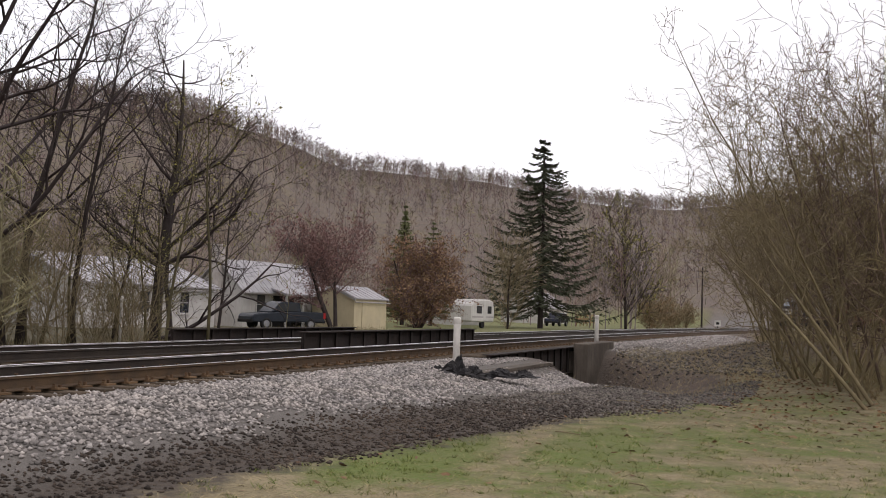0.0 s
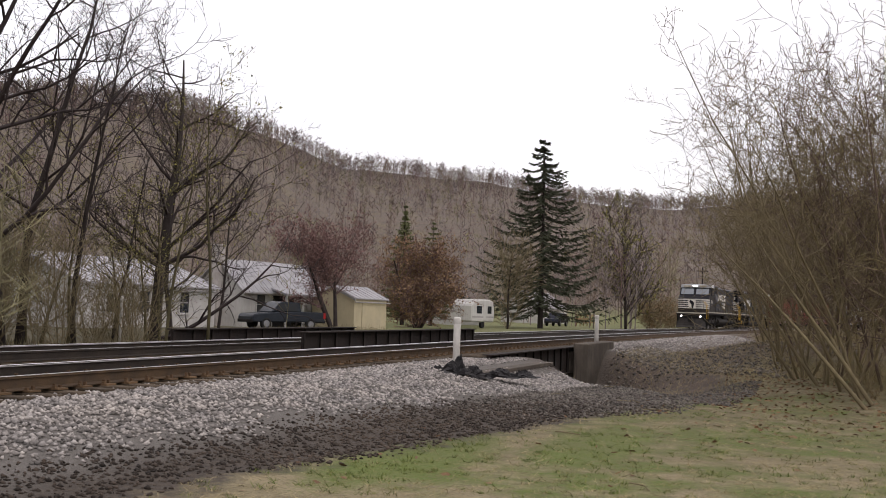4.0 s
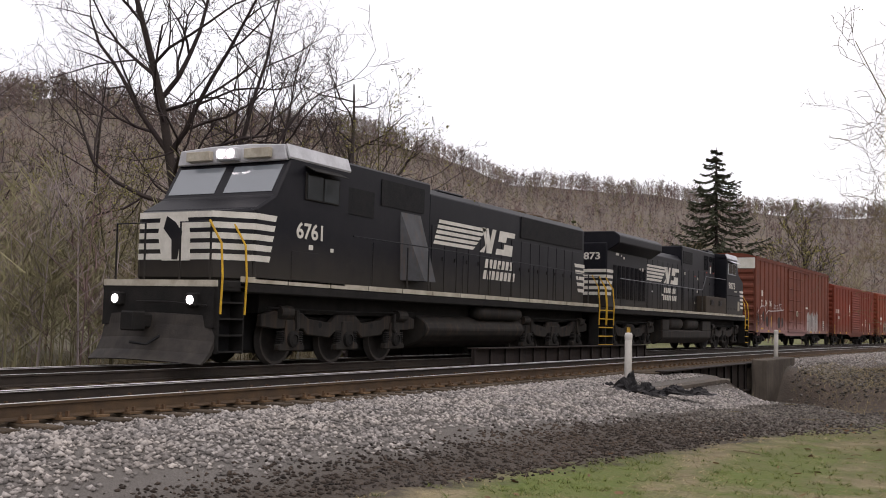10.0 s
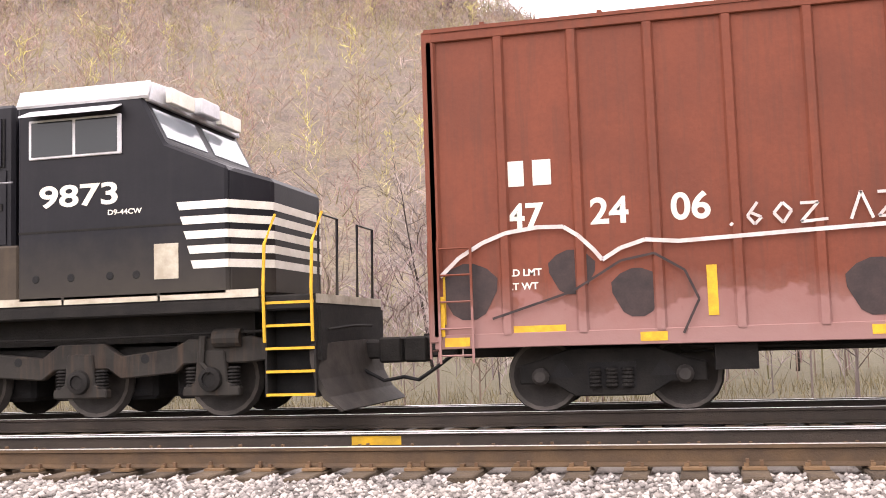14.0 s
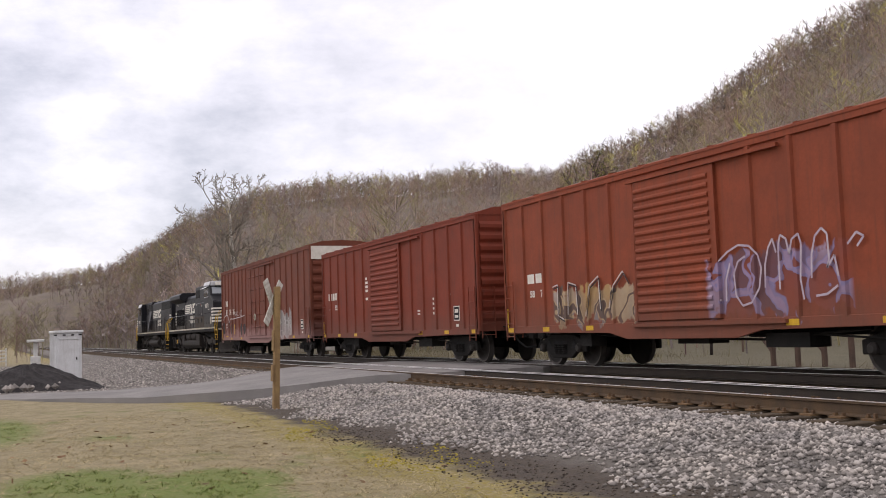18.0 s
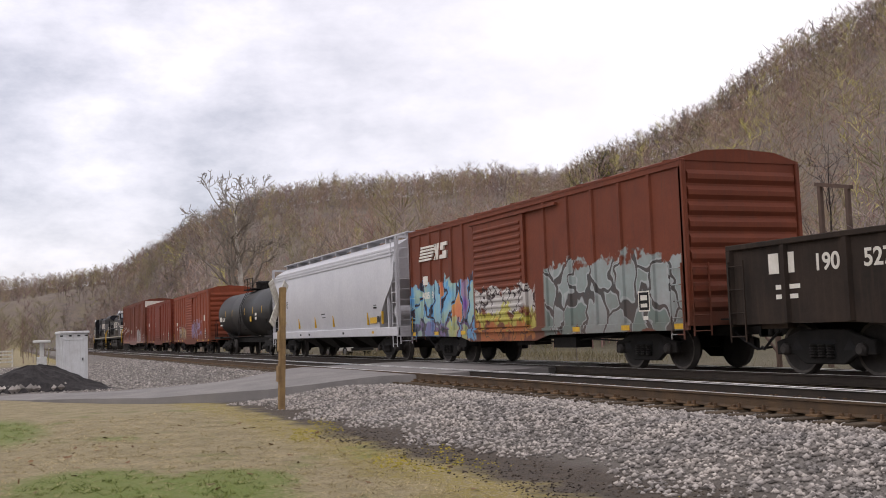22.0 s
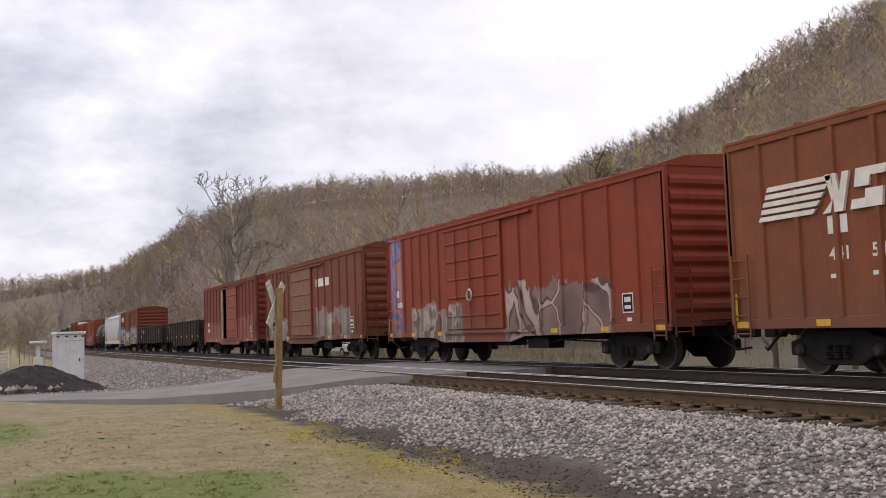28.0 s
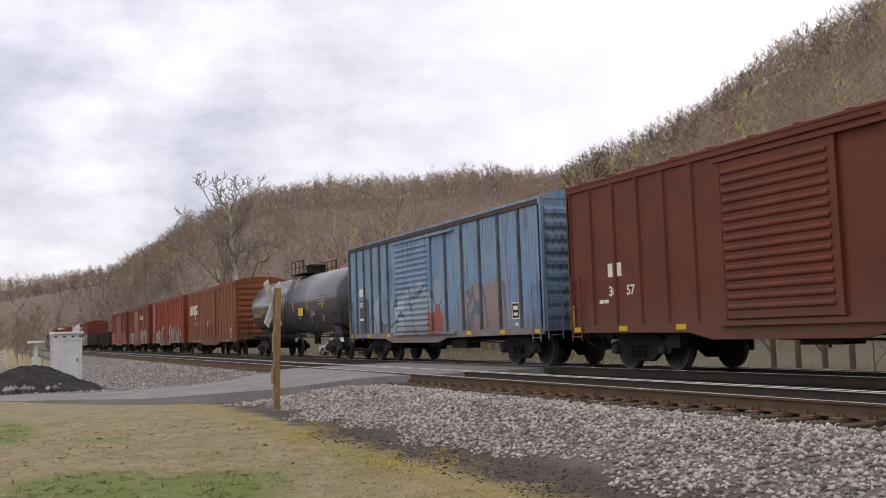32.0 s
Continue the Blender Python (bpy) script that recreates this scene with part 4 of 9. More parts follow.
def side_windows(parent, f, x0, x1, z0, z1, w=1.5, rim=None):
    for s in (-1, 1):
        fr = part("window_frame", Mesh().box(*sorted((f * x0, f * x1)), *sorted((s * w, s * (w + 0.03))), z0, z1), rim or m_silver, parent, bevel=0.01)
        n = 2
        for i in range(n):
            a = x0 + 0.05 + (x1 - x0 - 0.06) * i / n
            b = a + (x1 - x0 - 0.06) / n - 0.05
            part("pane", Mesh().box(*sorted((f * a, f * b)), *sorted((s * (w + 0.026), s * (w + 0.036))), z0 + 0.035, z1 - 0.035), m_glass, fr, "dark side window pane")
        part("sun_visor", Mesh().add([(f * x0, s * w, z1 + 0.14), (f * x1, s * w, z1 + 0.14), (f * x1, s * (w + 0.26), z1 + 0.02), (f * x0, s * (w + 0.26), z1 + 0.02), (f * x0, s * w, z1 + 0.12), (f * x1, s * w, z1 + 0.12), (f * x1, s * (w + 0.26), z1), (f * x0, s * (w + 0.26), z1)],
                                     [(0, 1, 2, 3), (7, 6, 5, 4), (0, 4, 5, 1), (2, 6, 7, 3), (1, 5, 6, 2), (0, 3, 7, 4)]), rim or m_silver, fr, "sun visor over the side window")


def louvres(parent, x0, x1, z0, z1, y, n, upright=True, name="grille"):
    """A dark grille with bars, standing on the near face."""
    g = part(name, Mesh().box(x0, x1, y - 0.012, y, z0, z1), m_dark, parent)
    for i in range(n):
        if upright:
            x = x0 + (x1 - x0) * (i + 0.5) / n
            part("grille_bar", Mesh().box(x - 0.012, x + 0.012, y - 0.035, y - 0.012, z0, z1), m_black, g)
        else:
            z = z0 + (z1 - z0) * (i + 0.5) / n
            part("grille_bar", Mesh().box(x0, x1, y - 0.035, y - 0.012, z - 0.012, z + 0.012), m_black, g)
    return g


def door_lines(parent, xs, z0, z1, y):
    """Hood doors: thin raised panels with latches."""
    for a, b in zip(xs, xs[1:]):
        d = part("hood_door", Mesh().box(a + 0.02, b - 0.02, y - 0.018, y, z0, z1), m_black, parent, bevel=0.006)
        part("latch", Mesh().box(b - 0.12, b - 0.08, y - 0.035, y - 0.018, (z0 + z1) / 2 - 0.05, (z0 + z1) / 2 + 0.05), m_under, d)


def deck(loco, half, tank, rear=0.0):
    """Frame, walkway edge stripe, fuel tank and couplers common to both locomotives."""
    part("frame", Mesh().box(-half - rear, half, -1.49, 1.49, 1.42, 1.60), m_under, loco, bevel=0.02)
    part("underframe", Mesh().box(-half + 0.3, half - 0.3, -1.0, 1.0, 1.05, 1.42), m_under, loco)
    n = 13
    for i in range(n):
        a = -half - rear + (2 * half + rear) * i / n
        part("edge_stripe", Mesh().box(a + 0.01, a + (2 * half + rear) / n - 0.03, -1.50, -1.485, 1.61, 1.715), m_cream, loco, "dirty white walkway edge")
    part("walkway", Mesh().box(-half - rear, half, -1.485, 1.485, 1.60, 1.64), m_under, loco)
    x0, x1, prof = tank
    part("fuel_tank", Mesh().prism(prof, 0, x0, x1), m_dustbox, loco, "dusty dark grey fuel tank", bevel=0.03)


def handrail(loco, pts, posts, material):
    part("handrail", Mesh().tube(pts, 0.014, 6), material, loco)
    for x, z in posts:
        part("stanchion", Mesh().tube([(x, -1.47, 1.62), (x, -1.47, z)], 0.02, 5), m_black, loco)


# trailing locomotive, cab towards the cars
gl = thing("diesel_locomotive", "black road diesel locomotive with white nose bands, cab facing backwards", "locomotive", "freight train")
TRAIN.append((gl, 194.0))
deck(gl, 9.15, (-4.0, 3.1, [(-1.40, 0.55), (-1.40, 0.85), (-1.2, 0.90), (1.2, 0.90), (1.40, 0.85), (1.40, 0.55), (1.15, 0.32), (-1.15, 0.32)]), 0.7)
for a, b in ((1.75, 3.1), (-4.0, -3.1)):
    part("tank_box", Mesh().box(a, b, -1.40, 1.40, 0.85, 1.30), m_dustbox, gl, bevel=0.03)
for a, b in ((-2.85, -0.95), (-0.6, 1.4)):
    part("air_reservoir", Mesh().lathe([(0, 0), (0.15, 0.02), (0.27, 0.14), (0.29, 0.3), (0.29, b - a - 0.3), (0.27, b - a - 0.14), (0.15, b - a - 0.02), (0, b - a)], (a, -1.08, 1.15), axis="x", n=20), m_dustbox, gl, "dark cylindrical air reservoir", smooth=True)
cabg = cab_body(gl, 1, 5.5, 8.70, 7.45, (7.80, 3.38, 3.76), 9.12, 4.70, 4.44)
side_windows(cabg, 1, 5.70, 7.15, 3.66, 4.22)
part("cab_air_conditioner", Mesh().box(5.8, 6.6, -0.5, 0.5, 4.70, 4.86), m_black, cabg, bevel=0.03)
for s in (-1, 1):
    part("number_board", Mesh().box(7.62, 7.72, *sorted((s * 0.45, s * 1.15)), 4.40, 4.62), m_white, cabg, bevel=0.01)
part("headlight_housing", Mesh().box(7.6, 7.76, -0.3, 0.3, 4.42, 4.66), m_silver, cabg, bevel=0.02)
zebra_front(gl, [(8.70, -1.5), (9.12, -0.93), (9.12, 0.93), (8.70, 1.5)], 2.02, 0.20, 5, 0.55)
for i in range(5):
    part("white_band", Mesh().prism([(8.70, 2.02 + 0.2 * i), (8.20 - 0.05 * i, 2.02 + 0.2 * i), (8.16 - 0.05 * i, 2.13 + 0.2 * i), (8.70, 2.13 + 0.2 * i)], 1, -1.507, -1.50), m_white, cabg)
part("number_panel", Mesh().box(7.62, 7.98, -1.507, -1.50, 1.90, 2.38), m_cream, cabg, "weathered cream data panel")
writing("9873", 0.42, m_white, gl, 5.85, -1.505, 2.98, stretch=1.5)
writing("D9-44CW", 0.10, m_white, gl, 6.92, -1.505, 2.82, stretch=1.2)
part("battery_box", Mesh().box(2.0, 5.5, -1.48, -0.95, 1.64, 2.48), m_box_brown, gl, "dusty grey equipment boxes", bevel=0.03)
part("battery_box", Mesh().box(2.24, 5.5, 0.95, 1.48, 1.64, 2.48), m_dustbox, gl, bevel=0.03)
for a in (2.75, 4.15):
    louvres(gl, a, a + 0.48, 2.08, 2.32, -1.482, 5, False, "vent")
hood = part("blower_hood", Mesh().box(-0.25, 5.10, -1.02, 1.02, 1.64, 4.63), m_black, gl, bevel=0.05)
part("hood_recess", Mesh().box(5.10, 5.52, -0.9, 0.9, 1.64, 4.40), m_dark, gl)
louvres(hood, 3.25, 3.85, 3.75, 4.42, -1.025, 6)
louvres(hood, 4.05, 4.48, 4.16, 4.42, -1.025, 4)
louvres(hood, 4.62, 4.95, 3.70, 4.42, -1.025, 3)
part("screen", Mesh().box(-0.08, 1.30, -1.035, -1.02, 3.85, 4.40), m_dark, hood, "dark mesh screen")
door_lines(hood, [2.3, 3.2, 4.2, 5.0], 2.55, 3.65, -1.02)
door_lines(hood, [0.0, 0.75, 1.5, 2.25], 1.75, 3.60, -1.02)
eng = part("engine_hood", Mesh().prism([(-0.98, 1.64), (0.98, 1.64), (0.98, 3.95), (0.80, 4.15), (0.4, 4.24), (-0.4, 4.24), (-0.80, 4.15), (-0.98, 3.95)], 0, -4.9, -0.10), m_black, gl, bevel=0.02)
door_lines(eng, [-4.85 + 0.67 * i for i in range(8)], 1.75, 3.75, -0.98)
emblem(gl, -5.15, 2.84, 4.62, 0.70, -1.002, m_white)
bars(gl, -2.70, 2.44, (1, 1, 1, 1, 1, 1, 1), 0.22, -1.002, m_white, 0.25, 0.35)
bars(gl, -2.80, 2.13, (1, 1, 1, 1, 1, 1, 1, 1), 0.22, -1.002, m_white, 0.25, 0.35)
rad = part("radiator_hood", Mesh().box(-9.4, -4.9, -1.02, 1.02, 1.64, 4.05), m_black, gl, bevel=0.05)
for i in range(8):
    louvres(rad, -8.75 + 0.47 * i, -8.75 + 0.47 * i + 0.30, 2.0, 3.25, -1.025, 3)
part("radiator_wing", Mesh().prism([(-1.0, 3.72), (-1.48, 4.02), (-1.48, 4.30), (-1.25, 4.46), (1.25, 4.46), (1.48, 4.30), (1.48, 4.02), (1.0, 3.72)], 0, -9.35, -4.45), m_black, gl, "overhanging radiator wings", bevel=0.03)
part("exhaust_stack", Mesh().box(-4.2, -3.3, -0.35, 0.35, 4.22, 4.48), m_rail, gl, "rusty exhaust stack", bevel=0.03)
horn = part("horn", Mesh().tube([(-2.3, 0, 4.22), (-2.3, 0, 4.42)], 0.03), m_under, gl)
for k, dz in ((-1, 0.0), (1, 0.0), (-1, 0.09)):
    part("trumpet", Mesh().tube([(-2.3, 0.1 * k, 4.42 + dz), (-2.3 + k * 0.25, 0.1 * k, 4.42 + dz), (-2.3 + k * 0.42, 0.1 * k, 4.43 + dz)], 0.03, 8, 0.08), m_under, horn)
zebra_front(gl, [(-9.41, 1.0), (-9.41, -1.0)], 2.1, 0.21, 5, 0.55)
for i in range(5):
    part("white_band", Mesh().prism([(-9.4, 2.1 + 0.21 * i), (-8.95 + 0.05 * i, 2.1 + 0.21 * i), (-8.93 + 0.05 * i, 2.215 + 0.21 * i), (-9.4, 2.215 + 0.21 * i)], 1, -1.028, -1.022), m_white, rad)
writing("9873", 0.36, m_white, gl, -9.415, 0.12, 3.42, rz=-90, stretch=1.25)
handrail(gl, [(-9.2, -1.47, 2.72), (1.45, -1.47, 2.72), (2.0, -1.47, 3.36), (5.4, -1.47, 3.38)], [(x, 2.72) for x in (-9.1, -7.6, -6.1, -4.6, -3.1, -1.6, -0.1, 1.4)], m_railgrey)
for xc, gap in ((6.28, 2.0), (-7.2, 1.9)):
    six_wheel_truck(gl, xc, gap)
part("tag", Mesh().box(-7.68, -7.32, -1.215, -1.195, 0.55, 0.95), m_yellow, gl, "yellow tag on the truck")

for x, z, w, h, m in ((0.05, 3.35, 0.14, 0.12, m_white), (1.62, 3.32, 0.12, 0.06, m_red_lamp), (4.15, 3.62, 0.18, 0.30, m_white), (4.18, 3.94, 0.12, 0.05, m_red_lamp), (3.5, 3.60, 0.16, 0.06, m_red_lamp), (4.68, 3.62, 0.18, 0.06, m_red_lamp),
                      (2.06, 3.20, 0.12, 0.12, m_white), (2.0, 2.62, 0.14, 0.10, m_white), (1.65, 2.1, 0.09, 0.09, m_white), (-8.55, 3.62, 0.32, 0.09, m_white), (-8.0, 3.6, 0.1, 0.07, m_white), (-7.75, 3.52, 0.16, 0.09, m_white),
                      (-5.9, 3.2, 0.12, 0.08, m_white), (-5.6, 3.18, 0.16, 0.12, m_white), (-3.1, 2.3, 0.22, 0.08, m_white), (-4.4, 2.4, 0.14, 0.06, m_silver)):
    part("decal", Mesh().box(x, x + w, -1.048, -1.042, z, z + h), m, gl, "small warning decal")
part("data_strip", Mesh().box(5.52, 8.68, -1.506, -1.499, 2.62, 2.65), m_under, cabg)
for x in (5.8, 6.35, 6.95, 7.35):
    part("lift_hole", Mesh().lathe([(0.0, -0.004), (0.05, -0.004), (0.06, 0.0)], (x, -1.502, 1.98), n=10), m_dark, cabg)

# leading locomotive, cab forward
el = thing("diesel_locomotive", "black road diesel locomotive leading the train with lit headlights", "locomotive", "freight train")
TRAIN.append((el, 173.55))
arc = [(1.38 * math.cos(a), 0.78 + 0.52 * math.sin(a)) for a in np.linspace(0, 2 * math.pi, 20, endpoint=False)]
deck(el, 8.95, (-2.6, 3.1, arc), 0.85)
part("air_reservoir", Mesh().lathe([(0, 0), (0.16, 0.03), (0.2, 0.2), (0.2, 2.6), (0.16, 2.77), (0, 2.8)], (0.2, -1.2, 1.24), axis="x", n=16), m_dustbox, el, smooth=True)
cabe = cab_body(el, -1, 6.35, 9.42, 8.40, (8.88, 3.04, 3.34), 10.0, 4.46, 4.16)
side_windows(cabe, -1, 6.75, 7.95, 3.36, 3.92, rim=m_under)
for s in (-1, 1):
    part("number_board", Mesh().box(-8.64, -8.52, *sorted((s * 0.45, s * 1.1)), 4.16, 4.36), m_cream, cabe, bevel=0.01)
hh = part("headlight_housing", Mesh().box(-8.67, -8.44, -0.28, 0.28, 4.14, 4.40), m_silver, cabe, bevel=0.03)
for s in (-1, 1):
    part("headlight", Mesh().lathe([(0, -0.03), (0.075, -0.03), (0.09, 0.0)], (-8.69, s * 0.13, 4.27), axis="x", n=14), m_headlight, hh, "lit headlight")
    dl = part("ditch_light", Mesh().box(-10.53, -10.23, s * 0.95 - 0.13, s * 0.95 + 0.13, 1.12, 1.38), m_under, el, bevel=0.03)
    part("lens", Mesh().lathe([(0, -0.02), (0.075, -0.02), (0.085, 0.0)], (-10.53, s * 0.95, 1.25), axis="x", n=14), m_headlight, dl, "lit lamp")
zebra_front(el, [(-9.42, 1.5), (-10.0, 0.93), (-10.0, -0.93), (-9.42, -1.5)], 2.02, 0.20, 5, 0.58)
for i in range(5):
    part("white_band", Mesh().prism([(-9.42, 2.02 + 0.2 * i), (-9.0 + 0.04 * i, 2.02 + 0.2 * i), (-8.96 + 0.04 * i, 2.136 + 0.2 * i), (-9.42, 2.136 + 0.2 * i)], 1, -1.507, -1.50), m_white, cabe)
part("emblem_ground", Mesh().prism([(-0.42, 2.0), (0.30, 2.0), (0.42, 2.5), (0.36, 2.93), (-0.30, 2.93), (-0.40, 2.5)], 0, -10.014, -10.008), m_white, el, "white ground of the nose emblem")
part("emblem_shape", Mesh().prism([(-0.10, 2.02), (0.04, 2.02), (0.06, 2.4), (0.28, 2.62), (0.20, 2.86), (-0.02, 2.74), (-0.20, 2.55)], 0, -10.022, -10.015), m_black, el, "plain dark emblem on the nose")
writing("6761", 0.44, m_white, el, -8.18, -1.505, 2.58, stretch=1.12)
bars(el, -7.75, 2.36, (2,), 0.10, -1.504, m_white)
bars(el, -7.0, 2.36, (2,), 0.08, -1.504, m_white)
part("cab_door", Mesh().box(-8.3, -7.35, -1.512, -1.50, 1.72, 2.30), m_black, cabe, bevel=0.004)
eh = part("long_hood", Mesh().prism([(-1.0, 1.64), (1.0, 1.64), (1.0, 4.22), (0.82, 4.38), (-0.82, 4.38), (-1.0, 4.22)], 0, -2.0, 8.75), m_black, el, bevel=0.02)
ec = part("inertial_hood", Mesh().box(-6.25, -2.05, -1.05, 1.05, 1.64, 4.48), m_black, el, bevel=0.05)
part("screen", Mesh().box(-5.8, -4.7, -1.07, -1.05, 3.32, 3.92), m_dark, ec, "dark intake screen")
part("screen", Mesh().box(-4.4, -2.4, -1.07, -1.05, 3.66, 4.28), m_dark, ec, "dark intake screen")
part("blower_duct", Mesh().add([(-3.5, -1.055, 3.6), (-2.55, -1.055, 3.6), (-2.3, -1.40, 1.95), (-2.85, -1.40, 1.95), (-3.5, -1.0, 1.95), (-2.55, -1.0, 1.95)], [(0, 1, 2, 3), (0, 3, 4), (1, 5, 2), (3, 2, 5, 4), (0, 4, 5, 1)]), m_duct, el, "light grey sloping blower duct")
door_lines(eh, [-1.9 + 0.68 * i for i in range(16)], 1.75, 3.45, -1.0)
emblem(el, -1.82, 2.94, 5.0, 0.70, -1.022, m_white)
bars(el, 1.12, 2.52, (1, 1, 1, 1, 1, 1, 1), 0.25, -1.022, m_white, 0.25, 0.35)
bars(el, 1.02, 2.20, (1, 1, 1, 1, 1, 1, 1, 1), 0.25, -1.022, m_white, 0.25, 0.35)
rg = part("radiator_screen", Mesh().box(3.5, 8.5, -1.03, -1.0, 3.56, 4.20), m_dark, eh, "dark radiator screens")
for x in (4.6, 6.0, 7.4):
    part("radiator_fan", Mesh().lathe([(0.0, 0.14), (0.55, 0.14), (0.62, 0.10), (0.62, 0.0)], (x, 0, 4.38), axis="z", n=20), m_rail, eh, "rust-brown fan housing")
part("dynamic_brake", Mesh().box(-1.2, 0.2, -0.8, 0.8, 4.38, 4.46), m_black, eh, bevel=0.05)
for i in range(5):
    part("white_band", Mesh().prism([(8.75, 2.1 + 0.21 * i), (8.2 - 0.08 * i, 2.1 + 0.21 * i), (8.15 - 0.08 * i, 2.215 + 0.21 * i), (8.75, 2.215 + 0.21 * i)], 1, -1.028, -1.02), m_white, eh)
handrail(el, [(-6.1, -1.47, 2.78), (-2.9, -1.47, 2.78), (8.2, -1.47, 2.70)], [(x, 2.7) for x in (-5.3, -3.8, -2.8, -1.0, 0.5, 2.0, 3.5, 5.0, 6.5, 8.0)], m_black)
for xc in (-5.8, 5.8):
    six_wheel_truck(el, xc, 1.98)
for lo, ends in ((gl, ((-1, 9.85), (1, 9.15))), (el, ((-1, 9.60), (1, 8.95)))):
    for s, half in ends:
        x = s * half
        part("end_platform", Mesh().box(*sorted((x, x + s * 0.75)), -1.49, 1.49, 1.42, 1.62), m_under, lo, bevel=0.02)
        part("end_stripe", Mesh().box(*sorted((x + s * 0.75, x + s * 0.762)), -1.45, 1.45, 1.50, 1.62), m_cream, lo)
        steps(lo, *sorted((x + s * 0.06, x + s * 0.74)), -1.49, m_under if lo is el and s < 0 else m_yellow)
        for k in (0.05, 0.72):
            part("grab_rail", Mesh().tube([(x + s * k, -1.50, 1.0), (x + s * k, -1.52, 1.7), (x + s * k, -1.46, 2.3), (x + s * (k + 0.05), -1.2, 2.72)], 0.022, 6), m_yellow, lo, "yellow grab rail")
        part("end_rail", Mesh().tube([(x + s * 0.7, -1.2, 1.62), (x + s * 0.72, -1.2, 2.7), (x + s * 0.72, -0.45, 2.7), (x + s * 0.7, -0.45, 1.62)], 0.022, 6), m_black, lo)
        part("end_rail", Mesh().tube([(x + s * 0.7, 1.2, 1.62), (x + s * 0.72, 1.2, 2.7), (x + s * 0.72, 0.45, 2.7), (x + s * 0.7, 0.45, 1.62)], 0.022, 6), m_black, lo)
        part("pilot", Mesh().box(*sorted((x + s * 0.72, x + s * 0.80)), -1.4, 1.4, 0.75, 1.45), m_under, lo)
        plow(lo, x + s * 0.80, s)
        coupler(lo, x + s * 0.75, s)
        part("cut_lever", Mesh().tube([(x + s * 0.86, -1.3, 1.15), (x + s * 0.92, -0.4, 1.2), (x + s * 0.92, 0.4, 1.2)], 0.02, 5), m_under, lo)


def car_paint(name, c1, c2, spray=(), streak=0.35, grime_col=(0.11, 0.075, 0.058), grime_amt=0.4, rough=0.68):
    c1, c2 = ((0.93 * c[0], 0.95 * c[1], 0.80 * c[2]) if c[0] > c[2] else c for c in (c1, c2))
    return mat(name, c1, c2, rough=rough, scale=1.1, fine=18, bump=0.08, streak=streak, streak_col=(0.07, 0.035, 0.025), spray=spray, grime=(0.9, 1.7, grime_col, grime_amt))


WHT, GRY, BLK = (0.44, 0.43, 0.41), (0.26, 0.25, 0.24), (0.03, 0.03, 0.035)
RED = ((0.27, 0.060, 0.038), (0.21, 0.048, 0.032))

tall_car = boxcar(205.5, 224.8, car_paint("dull_brown_red", (0.19, 0.052, 0.034), (0.15, 0.043, 0.03), spray=((-9.6, 2.5, 0.4, 1.35, ((0.24, 0.105, 0.09),), 1.1, 3), (3.0, 6.3, 0.9, 2.15, (GRY, WHT, (0.16, 0.06, 0.05), WHT, GRY), 1.3, 5)), grime_col=(0.30, 0.21, 0.20), grime_amt=0.45),
       "tall brown-red boxcar with white band and sprayed lettering", eave=4.92, peak=5.15, door=(-2.2, 1.3), kind="plug", posts=16, end_top=True,
       numbers=(("47", 0.43, -8.68, 2.32), ("24", 0.45, -7.65, 2.32), ("06", 0.45, -6.68, 2.32), ("LD LMT", 0.12, -8.70, 1.72), ("LT WT", 0.12, -8.70, 1.55)), marks=((-8.68, 2.84, (1, 1), 0.32), (2.6, 2.4, (6, 3), 0.1)))


def sprayed_line(parent, pts, width, y, material, name="sprayed_line"):
    """A flat hand-sprayed stroke along (x, z) points."""
    m = Mesh()
    for (xa, za), (xb, zb) in zip(pts, pts[1:]):
        ln = math.hypot(xb - xa, zb - za)
        nx, nz = -(zb - za) / ln * width / 2, (xb - xa) / ln * width / 2
        m.add([(xa + nx, y, za + nz), (xa - nx, y, za - nz), (xb - nx, y, zb - nz), (xb + nx, y, zb + nz)], [(0, 1, 2, 3)])
    return part(name, m, material, parent)


m_sprayed = mat("white_spray", (0.62, 0.58, 0.56), (0.45, 0.38, 0.36), rough=0.8, scale=4, bump=0)
m_sooty = mat("black_spray", (0.035, 0.028, 0.028), (0.06, 0.042, 0.04), rough=0.8, scale=4, bump=0)
YS = -1.47 - 0.053
hump = [(-9.55, 1.75), (-9.3, 1.98), (-9.0, 2.15), (-8.7, 2.26), (-8.3, 2.31), (-7.98, 2.30), (-7.8, 2.18), (-7.62, 2.0), (-7.52, 1.87), (-7.3, 2.0), (-7.0, 2.09), (-6.6, 2.05), (-6.0, 2.07), (-5.2, 2.10), (-4.2, 2.13), (-3.4, 2.2)]
sprayed_line(tall_car, hump, 0.05, YS, m_sprayed)
for cx, cz, rr in ((-7.9, 1.74, 0.28), (-7.12, 1.46, 0.30), (-9.2, 1.55, 0.36), (-4.4, 1.42, 0.34), (-3.7, 1.44, 0.30)):
    part("sprayed_blot", Mesh().prism([(cx + rr * math.cos(a) * (1 + 0.15 * math.sin(3 * a)), cz + rr * math.sin(a)) for a in np.linspace(0, 6.28, 15)[:-1]], 1, YS + 0.047, YS + 0.052), m_sooty, tall_car, "black sprayed blot")
sprayed_line(tall_car, [(-8.9, 1.2), (-8.4, 1.35), (-7.9, 1.5), (-7.3, 1.85), (-6.9, 1.92), (-6.55, 1.7), (-6.4, 1.35), (-6.6, 0.95)], 0.03, YS, m_sooty)
